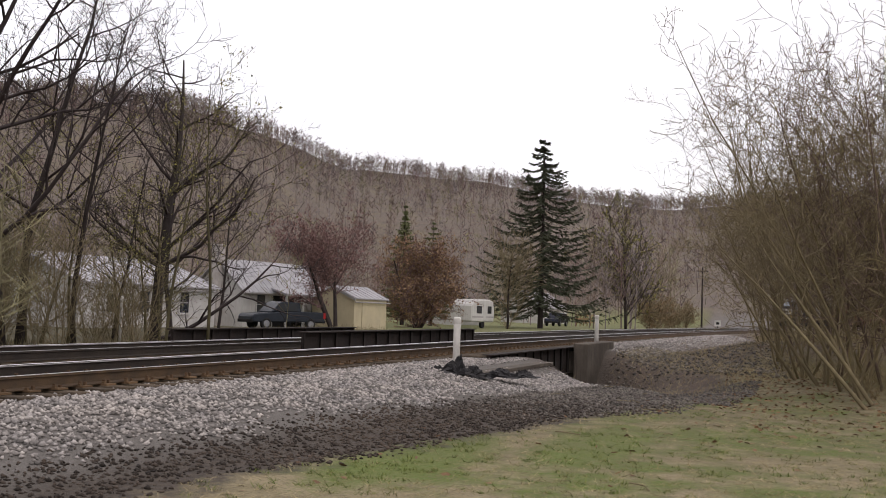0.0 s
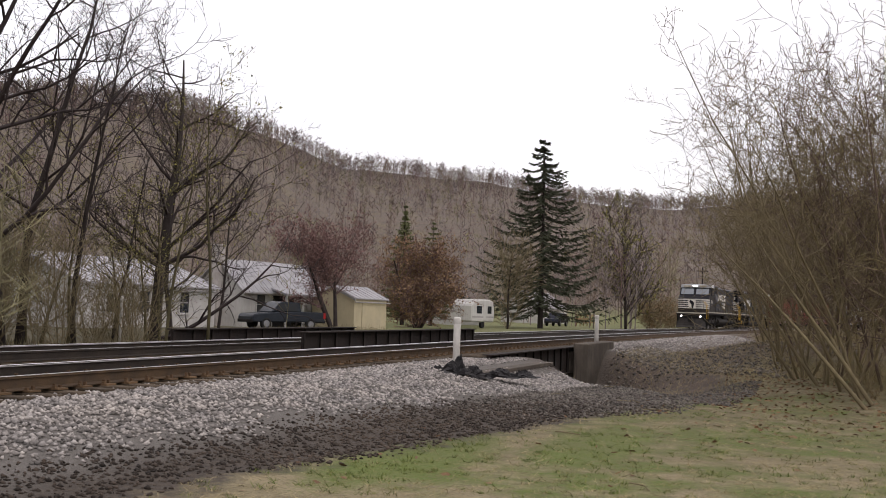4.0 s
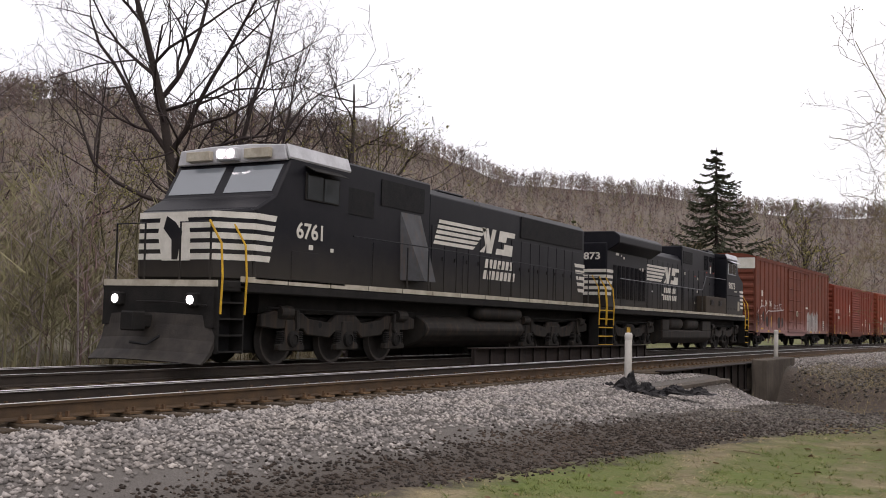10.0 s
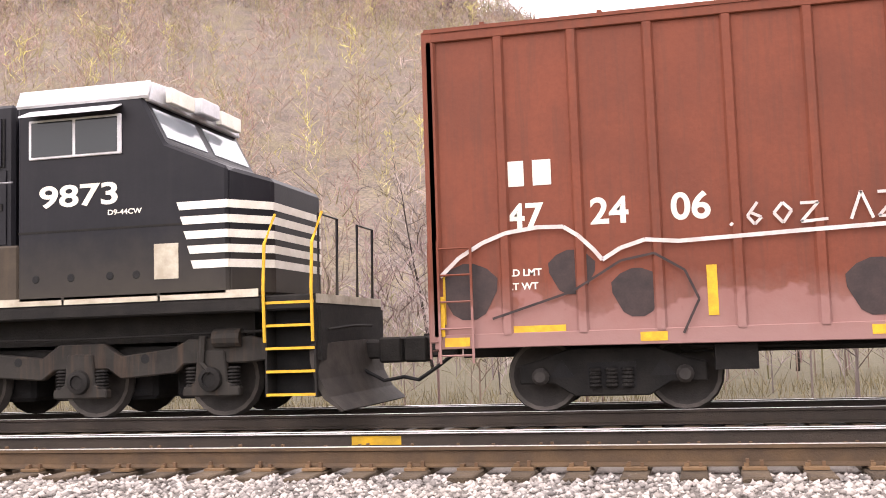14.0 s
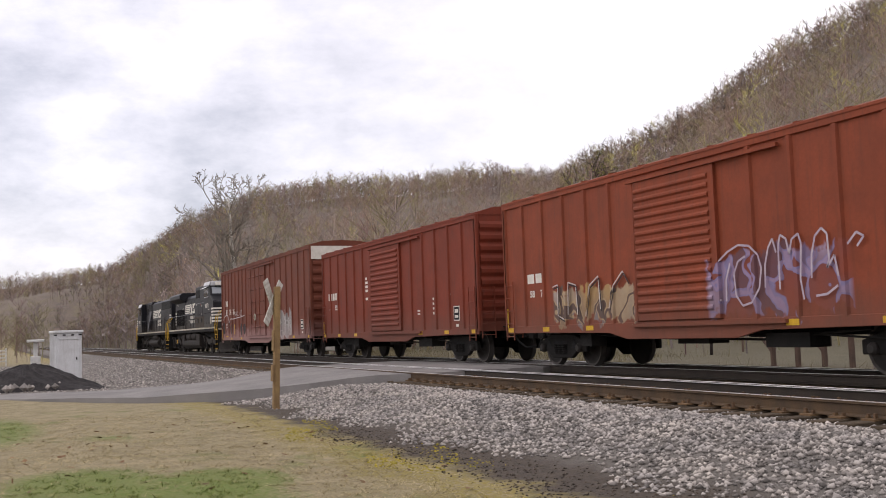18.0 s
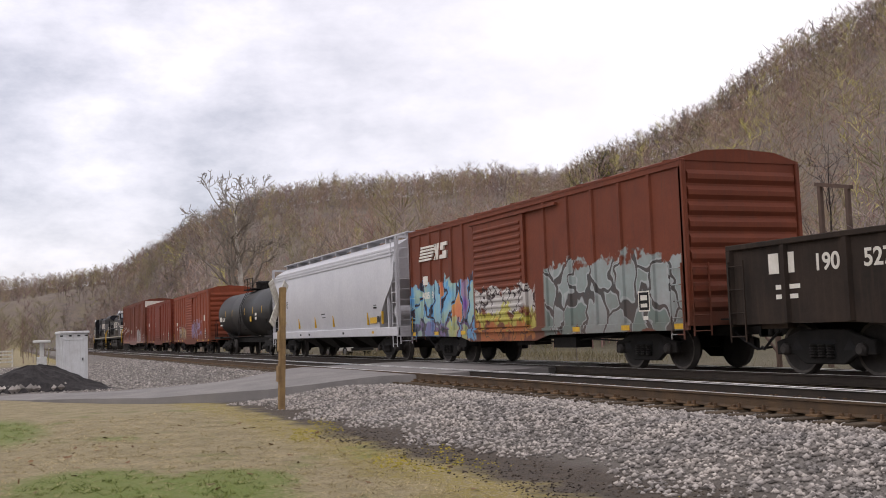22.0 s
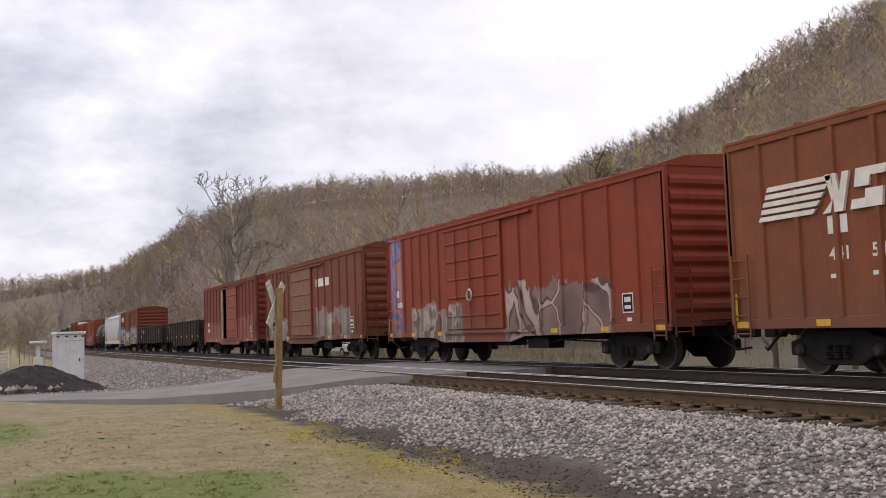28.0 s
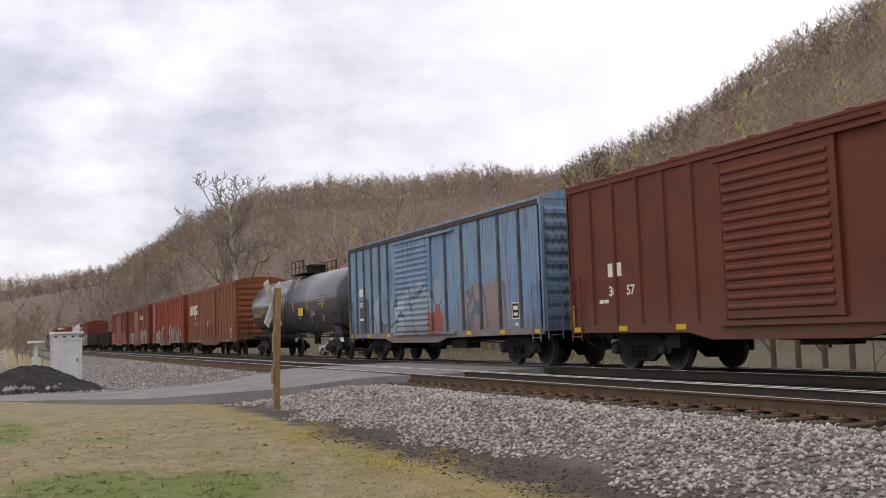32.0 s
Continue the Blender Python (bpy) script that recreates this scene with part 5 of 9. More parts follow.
for x, pts in ((-6.1, [(0, 0), (0.03, 0.03)]), (-5.9, [(0.12, 0.26), (0, 0.1), (0.08, 0), (0.16, 0.08), (0.04, 0.14)]), (-5.6, [(0.1, 0.24), (0, 0.12), (0.1, 0), (0.2, 0.14), (0.1, 0.24)]), (-5.3, [(0, 0.22), (0.2, 0.22), (0.0, 0.0), (0.3, 0.02)]),
               (-4.75, [(0, 0), (0.12, 0.32), (0.24, 0)]), (-4.45, [(0, 0.3), (0.25, 0.3), (0, 0.02), (0.35, 0.02)])):
    sprayed_line(tall_car, [(x + 0.1 + a, 2.2 + b) for a, b in pts], 0.035, YS, m_sprayed)
part("reflector", Mesh().box(-8.75, -8.0, YS + 0.045, YS + 0.051, 1.02, 1.10), m_yellow, tall_car, "yellow reflector strip")
for x in (-6.3, -9.62):
    part("reflector", Mesh().box(x, x + 0.12, YS + 0.045, YS + 0.051, 1.15, 1.75), m_yellow, tall_car, "yellow reflector strip")
boxcar(226.7, 241.8, car_paint("bright_rust_red", (0.225, 0.040, 0.022), (0.18, 0.034, 0.020)), "rust-red boxcar with a ribbed sliding door", door=(-1.45, 1.4), posts=13,
       numbers=(("88", 0.28, -6.75, 1.95), ("021", 0.28, -6.0, 1.95)), marks=((-6.85, 2.35, (1, 1), 0.28), (-6.25, 2.35, (1, 1), 0.28), (-6.7, 1.55, (2, 2), 0.07), (-6.7, 1.43, (2, 2), 0.07), (-2.2, 2.95, (3,), 0.09), (-2.2, 2.8, (4,), 0.09), (-2.2, 2.65, (4,), 0.09), (-2.2, 2.5, (4,), 0.09), (-2.2, 2.2, (4,), 0.09), (2.9, 1.62, (6,), 0.05), (2.9, 1.52, (6,), 0.05), (4.2, 1.95, (2, 2), 0.07), (4.2, 1.8, (2, 2), 0.07), (4.2, 1.65, (2, 2), 0.07), (4.2, 1.5, (2, 2), 0.07), (5.4, 2.05, (4,), 0.06)))
sprayed_car = boxcar(243.6, 258.8, car_paint("orange_rust_red", (0.28, 0.060, 0.030), (0.22, 0.05, 0.027), spray=((-5.1, -1.5, 1.1, 1.85, ((0.10, 0.08, 0.07), (0.45, 0.34, 0.20), (0.40, 0.26, 0.10), (0.42, 0.36, 0.30), (0.22, 0.20, 0.20)), 1.4, 1), (1.0, 4.55, 1.15, 2.25, ((0.30, 0.23, 0.36), (0.22, 0.20, 0.36), (0.25, 0.058, 0.032), (0.34, 0.27, 0.38), (0.13, 0.065, 0.08)), 1.5, 9))),
       "rust-red boxcar with purple and tan sprayed lettering", door=(-1.4, 1.2), posts=13, numbers=(("58", 0.24, -6.3, 1.75), ("70", 0.24, -5.75, 1.75),), marks=((-6.4, 2.1, (2, 2), 0.24), (5.4, 2.25, (2,), 0.4),))
# pale outlines of the sprayed shapes, yellow strips along the sill
m_lilac = mat("pale_lilac_spray", (0.52, 0.45, 0.50), (0.38, 0.30, 0.38), rough=0.8, scale=4, bump=0)
for pts in ([(1.0, 1.95), (1.5, 2.15), (1.8, 2.32), (2.1, 2.42), (2.4, 2.38), (2.62, 2.2), (2.7, 1.95), (2.62, 1.6), (2.4, 1.35), (2.15, 1.3), (1.98, 1.5), (1.95, 1.9), (2.08, 2.12), (2.28, 2.2)],
            [(1.0, 1.95), (1.35, 1.88), (1.42, 1.45), (1.55, 1.42)], [(1.7, 1.4), (1.72, 1.8), (1.85, 2.1)],
            [(2.78, 1.6), (2.8, 2.0), (2.9, 2.3), (3.02, 2.45), (3.1, 2.2)], [(3.15, 1.55), (3.16, 2.3), (3.22, 2.5), (3.36, 2.42), (3.42, 2.15), (3.5, 2.4), (3.66, 2.48), (3.72, 2.3), (3.66, 1.7), (3.72, 1.35)],
            [(3.92, 1.7), (3.95, 2.1), (4.05, 2.4), (4.2, 2.52), (4.32, 2.42), (4.34, 2.0), (4.28, 1.85), (4.46, 2.05), (4.52, 1.7)], [(4.0, 1.4), (4.25, 1.42), (4.5, 1.55)], [(4.75, 2.2), (4.95, 2.38), (5.1, 2.3), (4.95, 2.15)]):
    sprayed_line(sprayed_car, [(x - 0.2, z - 0.05) for x, z in pts], 0.04, YS, m_lilac)
for pts in ([(-5.0, 1.9), (-4.75, 1.95), (-4.78, 1.2), (-4.5, 1.1)], [(-4.3, 1.2), (-4.25, 1.98), (-3.9, 1.9), (-3.85, 1.2)], [(-3.5, 1.15), (-3.3, 1.85), (-2.9, 2.05), (-2.85, 1.3)], [(-2.5, 1.3), (-2.3, 1.8), (-1.9, 2.1), (-1.7, 1.85)]):
    sprayed_line(sprayed_car, pts, 0.035, YS, m_sooty)
    sprayed_line(sprayed_car, [(x - 0.05, z + 0.05) for x, z in pts], 0.03, YS + 0.003, m_sprayed)


def tank_car(u0, u1, paint, label, r=1.33, zc=2.45, numbers=(), marks=(), reflectors=m_yellow, stub=False, drop=0.0):
    """A tank car: barrel with domed ends, saddle girders, top platform with rails, ladders, two trucks."""
    L, uc = u1 - u0, (u0 + u1) / 2
    h = L / 2
    car = thing("tank_car", label, "tank car", "freight train")
    TRAIN.append((car, uc))
    prof = [(0.0, -h)] + [(r * math.sin(a), -h + 0.62 * (1 - math.cos(a))) for a in np.linspace(0.15, math.pi / 2, 9)]
    prof += [(r, -h * 0.4), (r, -0.36), (r + 0.012, -0.35), (r + 0.012, 0.35), (r, 0.36), (r, h * 0.4)]
    prof += [(a, -b) for a, b in reversed(prof[:10])]
    part("barrel", Mesh().lathe(prof, (0, 0, zc), axis="x", n=48), paint, car, smooth=True)
    for s in (-1, 1):
        part("saddle", Mesh().prism([(-0.75, 0.98), (0.75, 0.98), (1.0, zc - 1.12), (0.5, zc - 1.35), (-0.5, zc - 1.35), (-1.0, zc - 1.12)], 0, *sorted((s * (h - 2.6), s * (h - 1.5)))), paint, car, bevel=0.03)
        part("end_platform", Mesh().box(*sorted((s * (h - 1.4), s * (h + 0.35))), -1.42, 1.42, 0.98, 1.10), m_under, car, bevel=0.015)
        part("end_railing", Mesh().tube([(s * (h + 0.25), -1.35, 1.1), (s * (h + 0.25), -1.35, 2.2), (s * (h + 0.25), 1.35, 2.2), (s * (h + 0.25), 1.35, 1.1)], 0.02, 6), m_under, car)
        part("grab_rail", Mesh().tube([(s * (h + 0.25), -1.40, 1.1), (s * (h + 0.22), -1.42, 1.95), (s * (h - 0.7), -1.44, 1.95), (s * (h - 0.7), -1.44, 1.1)], 0.02, 6), m_under, car)
        freight_truck(car, s * (h - 1.9), m_under)
        coupler(car, s * (h + 0.3), s)
        part("lower_rail", Mesh().tube([(-h + 2.5, s * 1.45, 1.06), (h - 2.5, s * 1.45, 1.06)], 0.022, 6), m_under, car)
    if stub:
        for s in (-1, 1):
            part("stub_sill", Mesh().box(*sorted((s * (h - 3.1), s * (h - 0.3))), -0.28, 0.28, 0.72, 0.98), m_under, car)
            for x in (-0.5, -0.17, 0.17, 0.5):
                part("rail_hanger", Mesh().tube([(x * h, s * 1.45, 1.06), (x * h, s * 1.2, zc - r * 0.55)], 0.018, 5), m_under, car)
        part("brake_pipe", Mesh().tube([(-h + 2.5, -0.35, 0.95), (h - 2.5, -0.35, 0.95)], 0.03, 6), m_under, car)
    else:
        part("centre_sill", Mesh().box(-h + 0.3, h - 0.3, -0.28, 0.28, 0.72, 0.98), m_under, car)
    pl = part("top_platform", Mesh().box(-1.35, 0.95, -0.85, 0.85, zc + r + 0.02, zc + r + 0.06), m_under, car)
    for yy in (-0.8, 0.8):
        rl = Mesh().tube([(-1.3, yy, zc + r), (-1.3, yy, zc + r + 0.66), (0.9, yy, zc + r + 0.66), (0.9, yy, zc + r)], 0.022, 6)
        for x in (-0.6, 0.1, 0.7):
            rl.tube([(x, yy, zc + r), (x, yy, zc + r + 0.66)], 0.018, 5)
        rl.tube([(-1.3, yy, zc + r + 0.35), (0.9, yy, zc + r + 0.35)], 0.015, 5)
        part("railing", rl, m_under, pl)
    part("manway", Mesh().lathe([(0.45, 0), (0.45, 0.42), (0.50, 0.44), (0.50, 0.50), (0.3, 0.56), (0, 0.56)], (0.25, 0, zc + r - 0.05), axis="z", n=20), m_under, pl)
    for x in (-0.7, 0.8):
        part("valve", Mesh().lathe([(0.12, 0), (0.12, 0.3), (0.18, 0.32), (0.18, 0.4), (0, 0.45)], (x, -0.1, zc + r), axis="z", n=12), m_under, pl)
    lad = Mesh()
    for k in (-0.22, 0.22):
        lad.tube([(k, -1.50, 0.75), (k, -r - 0.10, zc - 0.4), (k, -r - 0.02, zc + 0.4), (k, -0.95, zc + r - 0.15), (k, -0.8, zc + r + 0.1)], 0.018, 5)
    for i in range(9):
        a = -0.9 + 0.23 * i
        lad.tube([(-0.22, -(r + 0.08) * math.cos(a * 0.8), zc + r * math.sin(a * 0.9)), (0.22, -(r + 0.08) * math.cos(a * 0.8), zc + r * math.sin(a * 0.9))], 0.014, 5)
    part("ladder", lad, m_under, car)
    part("outlet", Mesh().lathe([(0.16, 0), (0.16, 0.4), (0.25, 0.45), (0.25, 0.7)], (0.2, 0, 0.62), axis="z", n=12), m_under, car)
    for i, k in enumerate((-0.96, -0.64, -0.36, 0.12, 0.42, 0.72, 0.97)):
        a0, a1 = (-0.10 - drop, 0.18 - drop) if 0 < i < 6 else (-0.30, 0.30)
        rr = r + 0.006 if 0 < i < 6 else r * 0.93
        strip = Mesh()
        pts = [(-(rr + 0.004) * math.cos(a), zc + (rr + 0.004) * math.sin(a)) for a in np.linspace(a0, a1, 6)]
        for (ya, za), (yb, zb) in zip(pts, pts[1:]):
            x = k * (h - 0.25)
            strip.add([(x - 0.05, ya, za), (x + 0.05, ya, za), (x + 0.05, yb, zb), (x - 0.05, yb, zb)], [(0, 1, 2, 3)])
        part("reflector", strip, reflectors, car, "yellow reflector strip")
    yf = -r - 0.012
    for text, size, x, z, m in numbers:
        writing(text, size, m, car, x, yf, z)
    for x, z, words, size, m in marks:
        bars(car, x, z, words, size, yf, m)
    return car


m_tank_b = mat("dull_black_tank", (0.009, 0.009, 0.0095), (0.014, 0.0135, 0.013), rough=0.5, scale=0.8, fine=14, bump=0.04, streak=0.25, streak_col=(0.08, 0.075, 0.07))
m_tank_g = mat("faded_black_tank", (0.066, 0.066, 0.075), (0.080, 0.079, 0.088), rough=0.20, scale=0.8, fine=14, bump=0.03, streak=0.3, streak_col=(0.12, 0.115, 0.11))
tank_car(260.7, 275.6, m_tank_b, "black tank car with yellow reflector strips", numbers=(("262501", 0.30, -5.55, 2.05, m_white),),
         marks=((-6.35, 2.05, (3,), 0.28, m_white), (-6.2, 1.78, (3, 6), 0.09, m_white), (3.6, 2.2, (4,), 0.14, m_white), (3.6, 1.98, (4,), 0.14, m_white), (2.3, 1.9, (2,), 0.28, m_yellow)))
m_lined = mat("pale_grey_lined_panel", (0.26, 0.26, 0.26), (0.12, 0.12, 0.12), rough=0.7, scale=14, fine=40, bump=0)
m_tan_mark = mat("dull_ochre_paint", (0.30, 0.20, 0.07), rough=0.8)
tank_car(420.9, 437.2, m_tank_g, "grey-black tank car with a yellow panel and a placard", r=1.40, zc=2.53, stub=True, drop=0.16, numbers=(),
         marks=((-7.0, 2.05, (1, 1, 1, 1), 0.20, m_tan_mark), (-6.1, 2.05, (1, 1, 1, 1, 1), 0.20, m_tan_mark), (1.93, 1.93, (3,), 0.36, m_yellow), (2.1, 1.80, (5,), 0.06, m_lined), (5.1, 2.34, (26,), 0.06, m_lined), (5.1, 2.46, (26,), 0.06, m_lined), (5.1, 2.58, (12, 12), 0.06, m_lined), (5.1, 2.70, (26,), 0.06, m_lined), (4.05, 1.84, (9,), 0.05, m_lined), (4.05, 1.92, (2, 3, 2), 0.10, m_lined), (4.05, 2.06, (9,), 0.05, m_lined), (5.8, 1.62, (1,), 0.26, m_red_lamp)))


def hopper_car(u0, u1):
    """A covered hopper with bulging sides, roof walk, end cages and outlet gates."""
    L, uc = u1 - u0, (u0 + u1) / 2
    h = L / 2
    paint = mat("light_grey_paint", (0.53, 0.53, 0.55), (0.47, 0.47, 0.50), rough=0.36, scale=0.7, fine=10, bump=0.02, streak=0.08, streak_col=(0.32, 0.31, 0.30))
    car = thing("covered_hopper", "light grey covered hopper car with bulging sides", "hopper car", "freight train")
    TRAIN.append((car, uc))
    sec = [(-1.56 + (0.14 if z < 2.55 else 0.10) * ((z - 2.55) / 1.33) ** 2, z) for z in np.linspace(1.20, 3.85, 17)]
    sec += [(-1.36, 4.05), (-0.9, 4.32), (0, 4.42)]
    sec += [(-a, b) for a, b in reversed(sec[:-1])]
    e0, e1 = h - 0.25, h - 2.1
    verts, faces = [], []
    n = len(sec)
    for x, lift in ((-e1, 0), (e1, 0)):
        verts += [(x, a, b) for a, b in sec]
    m = Mesh().add(verts, [(i, (i + 1) % n, n + (i + 1) % n, n + i) for i in range(n)])
    for s, k in ((-1, 0), (1, n)):
        top = [(s * e0, a, b) for a, b in sec if b > 3.0]
        low = [(s * e1, a, b) for a, b in sec if b <= 3.0]
        lo_l, lo_r = [p for p in low if p[1] < 0], [p for p in low if p[1] > 0]
        up_l = [p for p in top if p[1] <= 0]
        inner = [(s * e1, a, b) for a, b in sec]
        outer = [(s * (e1 + (e0 - e1) * smooth((b - 1.2) / 1.9)), a, b) for a, b in sec]
        m.add(inner + outer, [(i, (i + 1) % n, n + (i + 1) % n, n + i) for i in range(n)] + [tuple(range(n, 2 * n))])
    part("body", m, paint, car)
    for z, w in ((3.98, 1.40), (3.86, 1.46), (3.74, 1.49)):
        for s in (-1, 1):
            part("side_bead", Mesh().box(-h + 0.4, h - 0.4, *sorted((s * w, s * (w + 0.035))), z - 0.03, z + 0.03), paint, car)
    for s in (-1, 1):
        part("side_sill", Mesh().box(-h, h, *sorted((s * 1.38, s * 1.54)), 0.88, 1.20), paint, car, bevel=0.02)
        part("running_board", Mesh().box(-h + 0.2, h - 0.2, *sorted((s * 0.35, s * 0.95)), 4.52, 4.56), paint, car)
        for i in range(9):
            x = -h + 0.6 + (L - 1.2) * i / 8
            part("board_bracket", Mesh().box(x - 0.03, x + 0.03, *sorted((s * 0.4, s * 0.9)), 4.30, 4.53), paint, car)
        x = s * h
        part("end_sill", Mesh().box(*sorted((x, x - s * 0.12)), -1.5, 1.5, 0.85, 1.22), paint, car, bevel=0.02)
        fr = Mesh()
        for y in (-1.46, 1.46):
            fr.box(*sorted((x - s * 0.02, x - s * 0.10)), y - 0.05, y + 0.05, 1.2, 4.35)
            fr.box(*sorted((x - s * 0.95, x - s * 1.03)), y - 0.04, y + 0.04, 1.2, 3.6)
        fr.box(*sorted((x - s * 0.02, x - s * 0.10)), -1.46, 1.46, 4.28, 4.38)
        part("end_frame", fr, paint, car)
        for y in (-1.42, 1.0):
            ladder(car, x, y, 0.6, 4.4, "y", rungs=11, material=paint)
        ladder(car, *((x - s * 0.5 if s > 0 else x + 0.05), -1.52, 0.5, 4.3), "x", rungs=11, material=paint)
        part("slope_sheet", Mesh().prism([(x - s * 2.6, 1.25), (x - s * 0.4, 2.9), (x - s * 0.5, 2.95), (x - s * 2.7, 1.35)], 1, -1.3, 1.3), m_dustbox, car)
        part("air_tank", Mesh().lathe([(0, -0.4), (0.2, -0.4), (0.2, 0.4), (0, 0.4)], (x - s * 0.7, -0.9, 1.75), axis="y", n=14), paint, car)
        freight_truck(car, s * (h - 2.1), m_under)
        coupler(car, x, s)
    for xc in (-3.9, -1.3, 1.3, 3.9):
        part("outlet_bay", Mesh().add([(xc - 1.2, -1.3, 1.0), (xc + 1.2, -1.3, 1.0), (xc + 1.2, 1.3, 1.0), (xc - 1.2, 1.3, 1.0), (xc - 0.4, -0.5, 0.42), (xc + 0.4, -0.5, 0.42), (xc + 0.4, 0.5, 0.42), (xc - 0.4, 0.5, 0.42)],
                                   [(0, 1, 5, 4), (1, 2, 6, 5), (2, 3, 7, 6), (3, 0, 4, 7), (7, 6, 5, 4), (0, 3, 2, 1)]), m_under, car)
    part("centre_sill", Mesh().box(-h, h, -0.28, 0.28, 0.72, 0.98), m_under, car)
    m_blk = mat("black_stencil", (0.03, 0.03, 0.03), rough=0.7)
    writing("5559", 0.28, m_blk, car, -h + 1.75, -1.562, 1.98)
    writing("GAPX", 0.30, m_blk, car, -h + 1.72, -1.562, 2.38)
    for a, b, c, e in ((2.95, 3.17, 2.30, 2.32), (2.95, 3.17, 2.60, 2.62), (2.95, 2.97, 2.32, 2.60), (3.15, 3.17, 2.32, 2.60), (3.01, 3.11, 2.38, 2.42), (3.01, 3.11, 2.48, 2.53)):
        part("stencil", Mesh().box(-h + a, -h + b, -1.568, -1.562, c, e), m_under, car)
    bars(car, -h + 1.8, 1.75, (4,), 0.06, -1.515, m_blk)
    bars(car, -h + 1.8, 1.62, (2, 2), 0.06, -1.495, m_blk)
    bars(car, -0.35, 1.86, (13,), 0.06, -1.522, m_under)
    bars(car, -0.25, 1.72, (10,), 0.07, -1.505, m_under)
    for k in range(4):
        bars(car, 6.5, 1.90 + 0.11 * k, (8,), 0.06, -1.535, m_under)
    bars(car, 5.95, 1.36, (3.4,), 0.30, -1.482, m_yellow)
    bars(car, 6.75, 1.40, (1.5,), 0.24, -1.486, m_blk)
    for k, c in ((-0.80, m_blk), (-0.74, m_yellow), (-0.42, m_blk), (-0.26, m_blk), (0.30, m_blk), (0.70, m_yellow)):
        bars(car, k * h, 0.99, (3.5,), 0.09, -1.541, c)
    for k in (-0.86, -0.45, -0.15, 0.15, 0.64, 0.82):
        part("reflector", Mesh().box(k * h - 0.04, k * h + 0.04, -1.522, -1.46, 1.32, 1.78), m_yellow, car)
    return car


hopper_car(276.6, 294.5)
boxcar(295.8, 310.9, car_paint("faded_red_brown", (0.185, 0.045, 0.024), (0.145, 0.036, 0.021), spray=((-7.5, -2.5, 0.75, 2.55, ((0.02, 0.03, 0.05), (0.10, 0.35, 0.62), (0.62, 0.16, 0.10), (0.13, 0.42, 0.68), (0.20, 0.10, 0.38), (0.6, 0.62, 0.12)), 1.3, 2), (-7.5, -2.5, 0.70, 1.30, ((0.02, 0.02, 0.03), (0.17, 0.10, 0.26), (0.46, 0.48, 0.13), (0.24, 0.15, 0.34), (0.10, 0.35, 0.62)), 1.3, 12), (-2.4, 1.1, 1.40, 2.05, (BLK, WHT, WHT, (0.58, 0.58, 0.56)), 2.2, 4), (-2.4, 1.1, 1.05, 1.45, ((0.20, 0.18, 0.02), (0.45, 0.42, 0.06), (0.52, 0.48, 0.10)), 1.6, 8), (-2.4, 1.1, 0.72, 1.10, ((0.16, 0.05, 0.02), (0.55, 0.20, 0.03), (0.48, 0.13, 0.03)), 1.6, 9), (1.6, 7.4, 0.75, 2.5, ((0.06, 0.07, 0.07), (0.36, 0.40, 0.40), (0.26, 0.30, 0.29), (0.32, 0.37, 0.37), (0.16, 0.24, 0.22)), 1.25, 6))),
       "red-brown boxcar covered in blue and white sprayed lettering", door=(-2.4, 0.6), posts=13, logo=(-6.7, 3.25, 2.4, 0.5), numbers=(("408568", 0.30, -6.6, 2.05),), marks=((-6.5, 2.5, (2,), 0.28),))


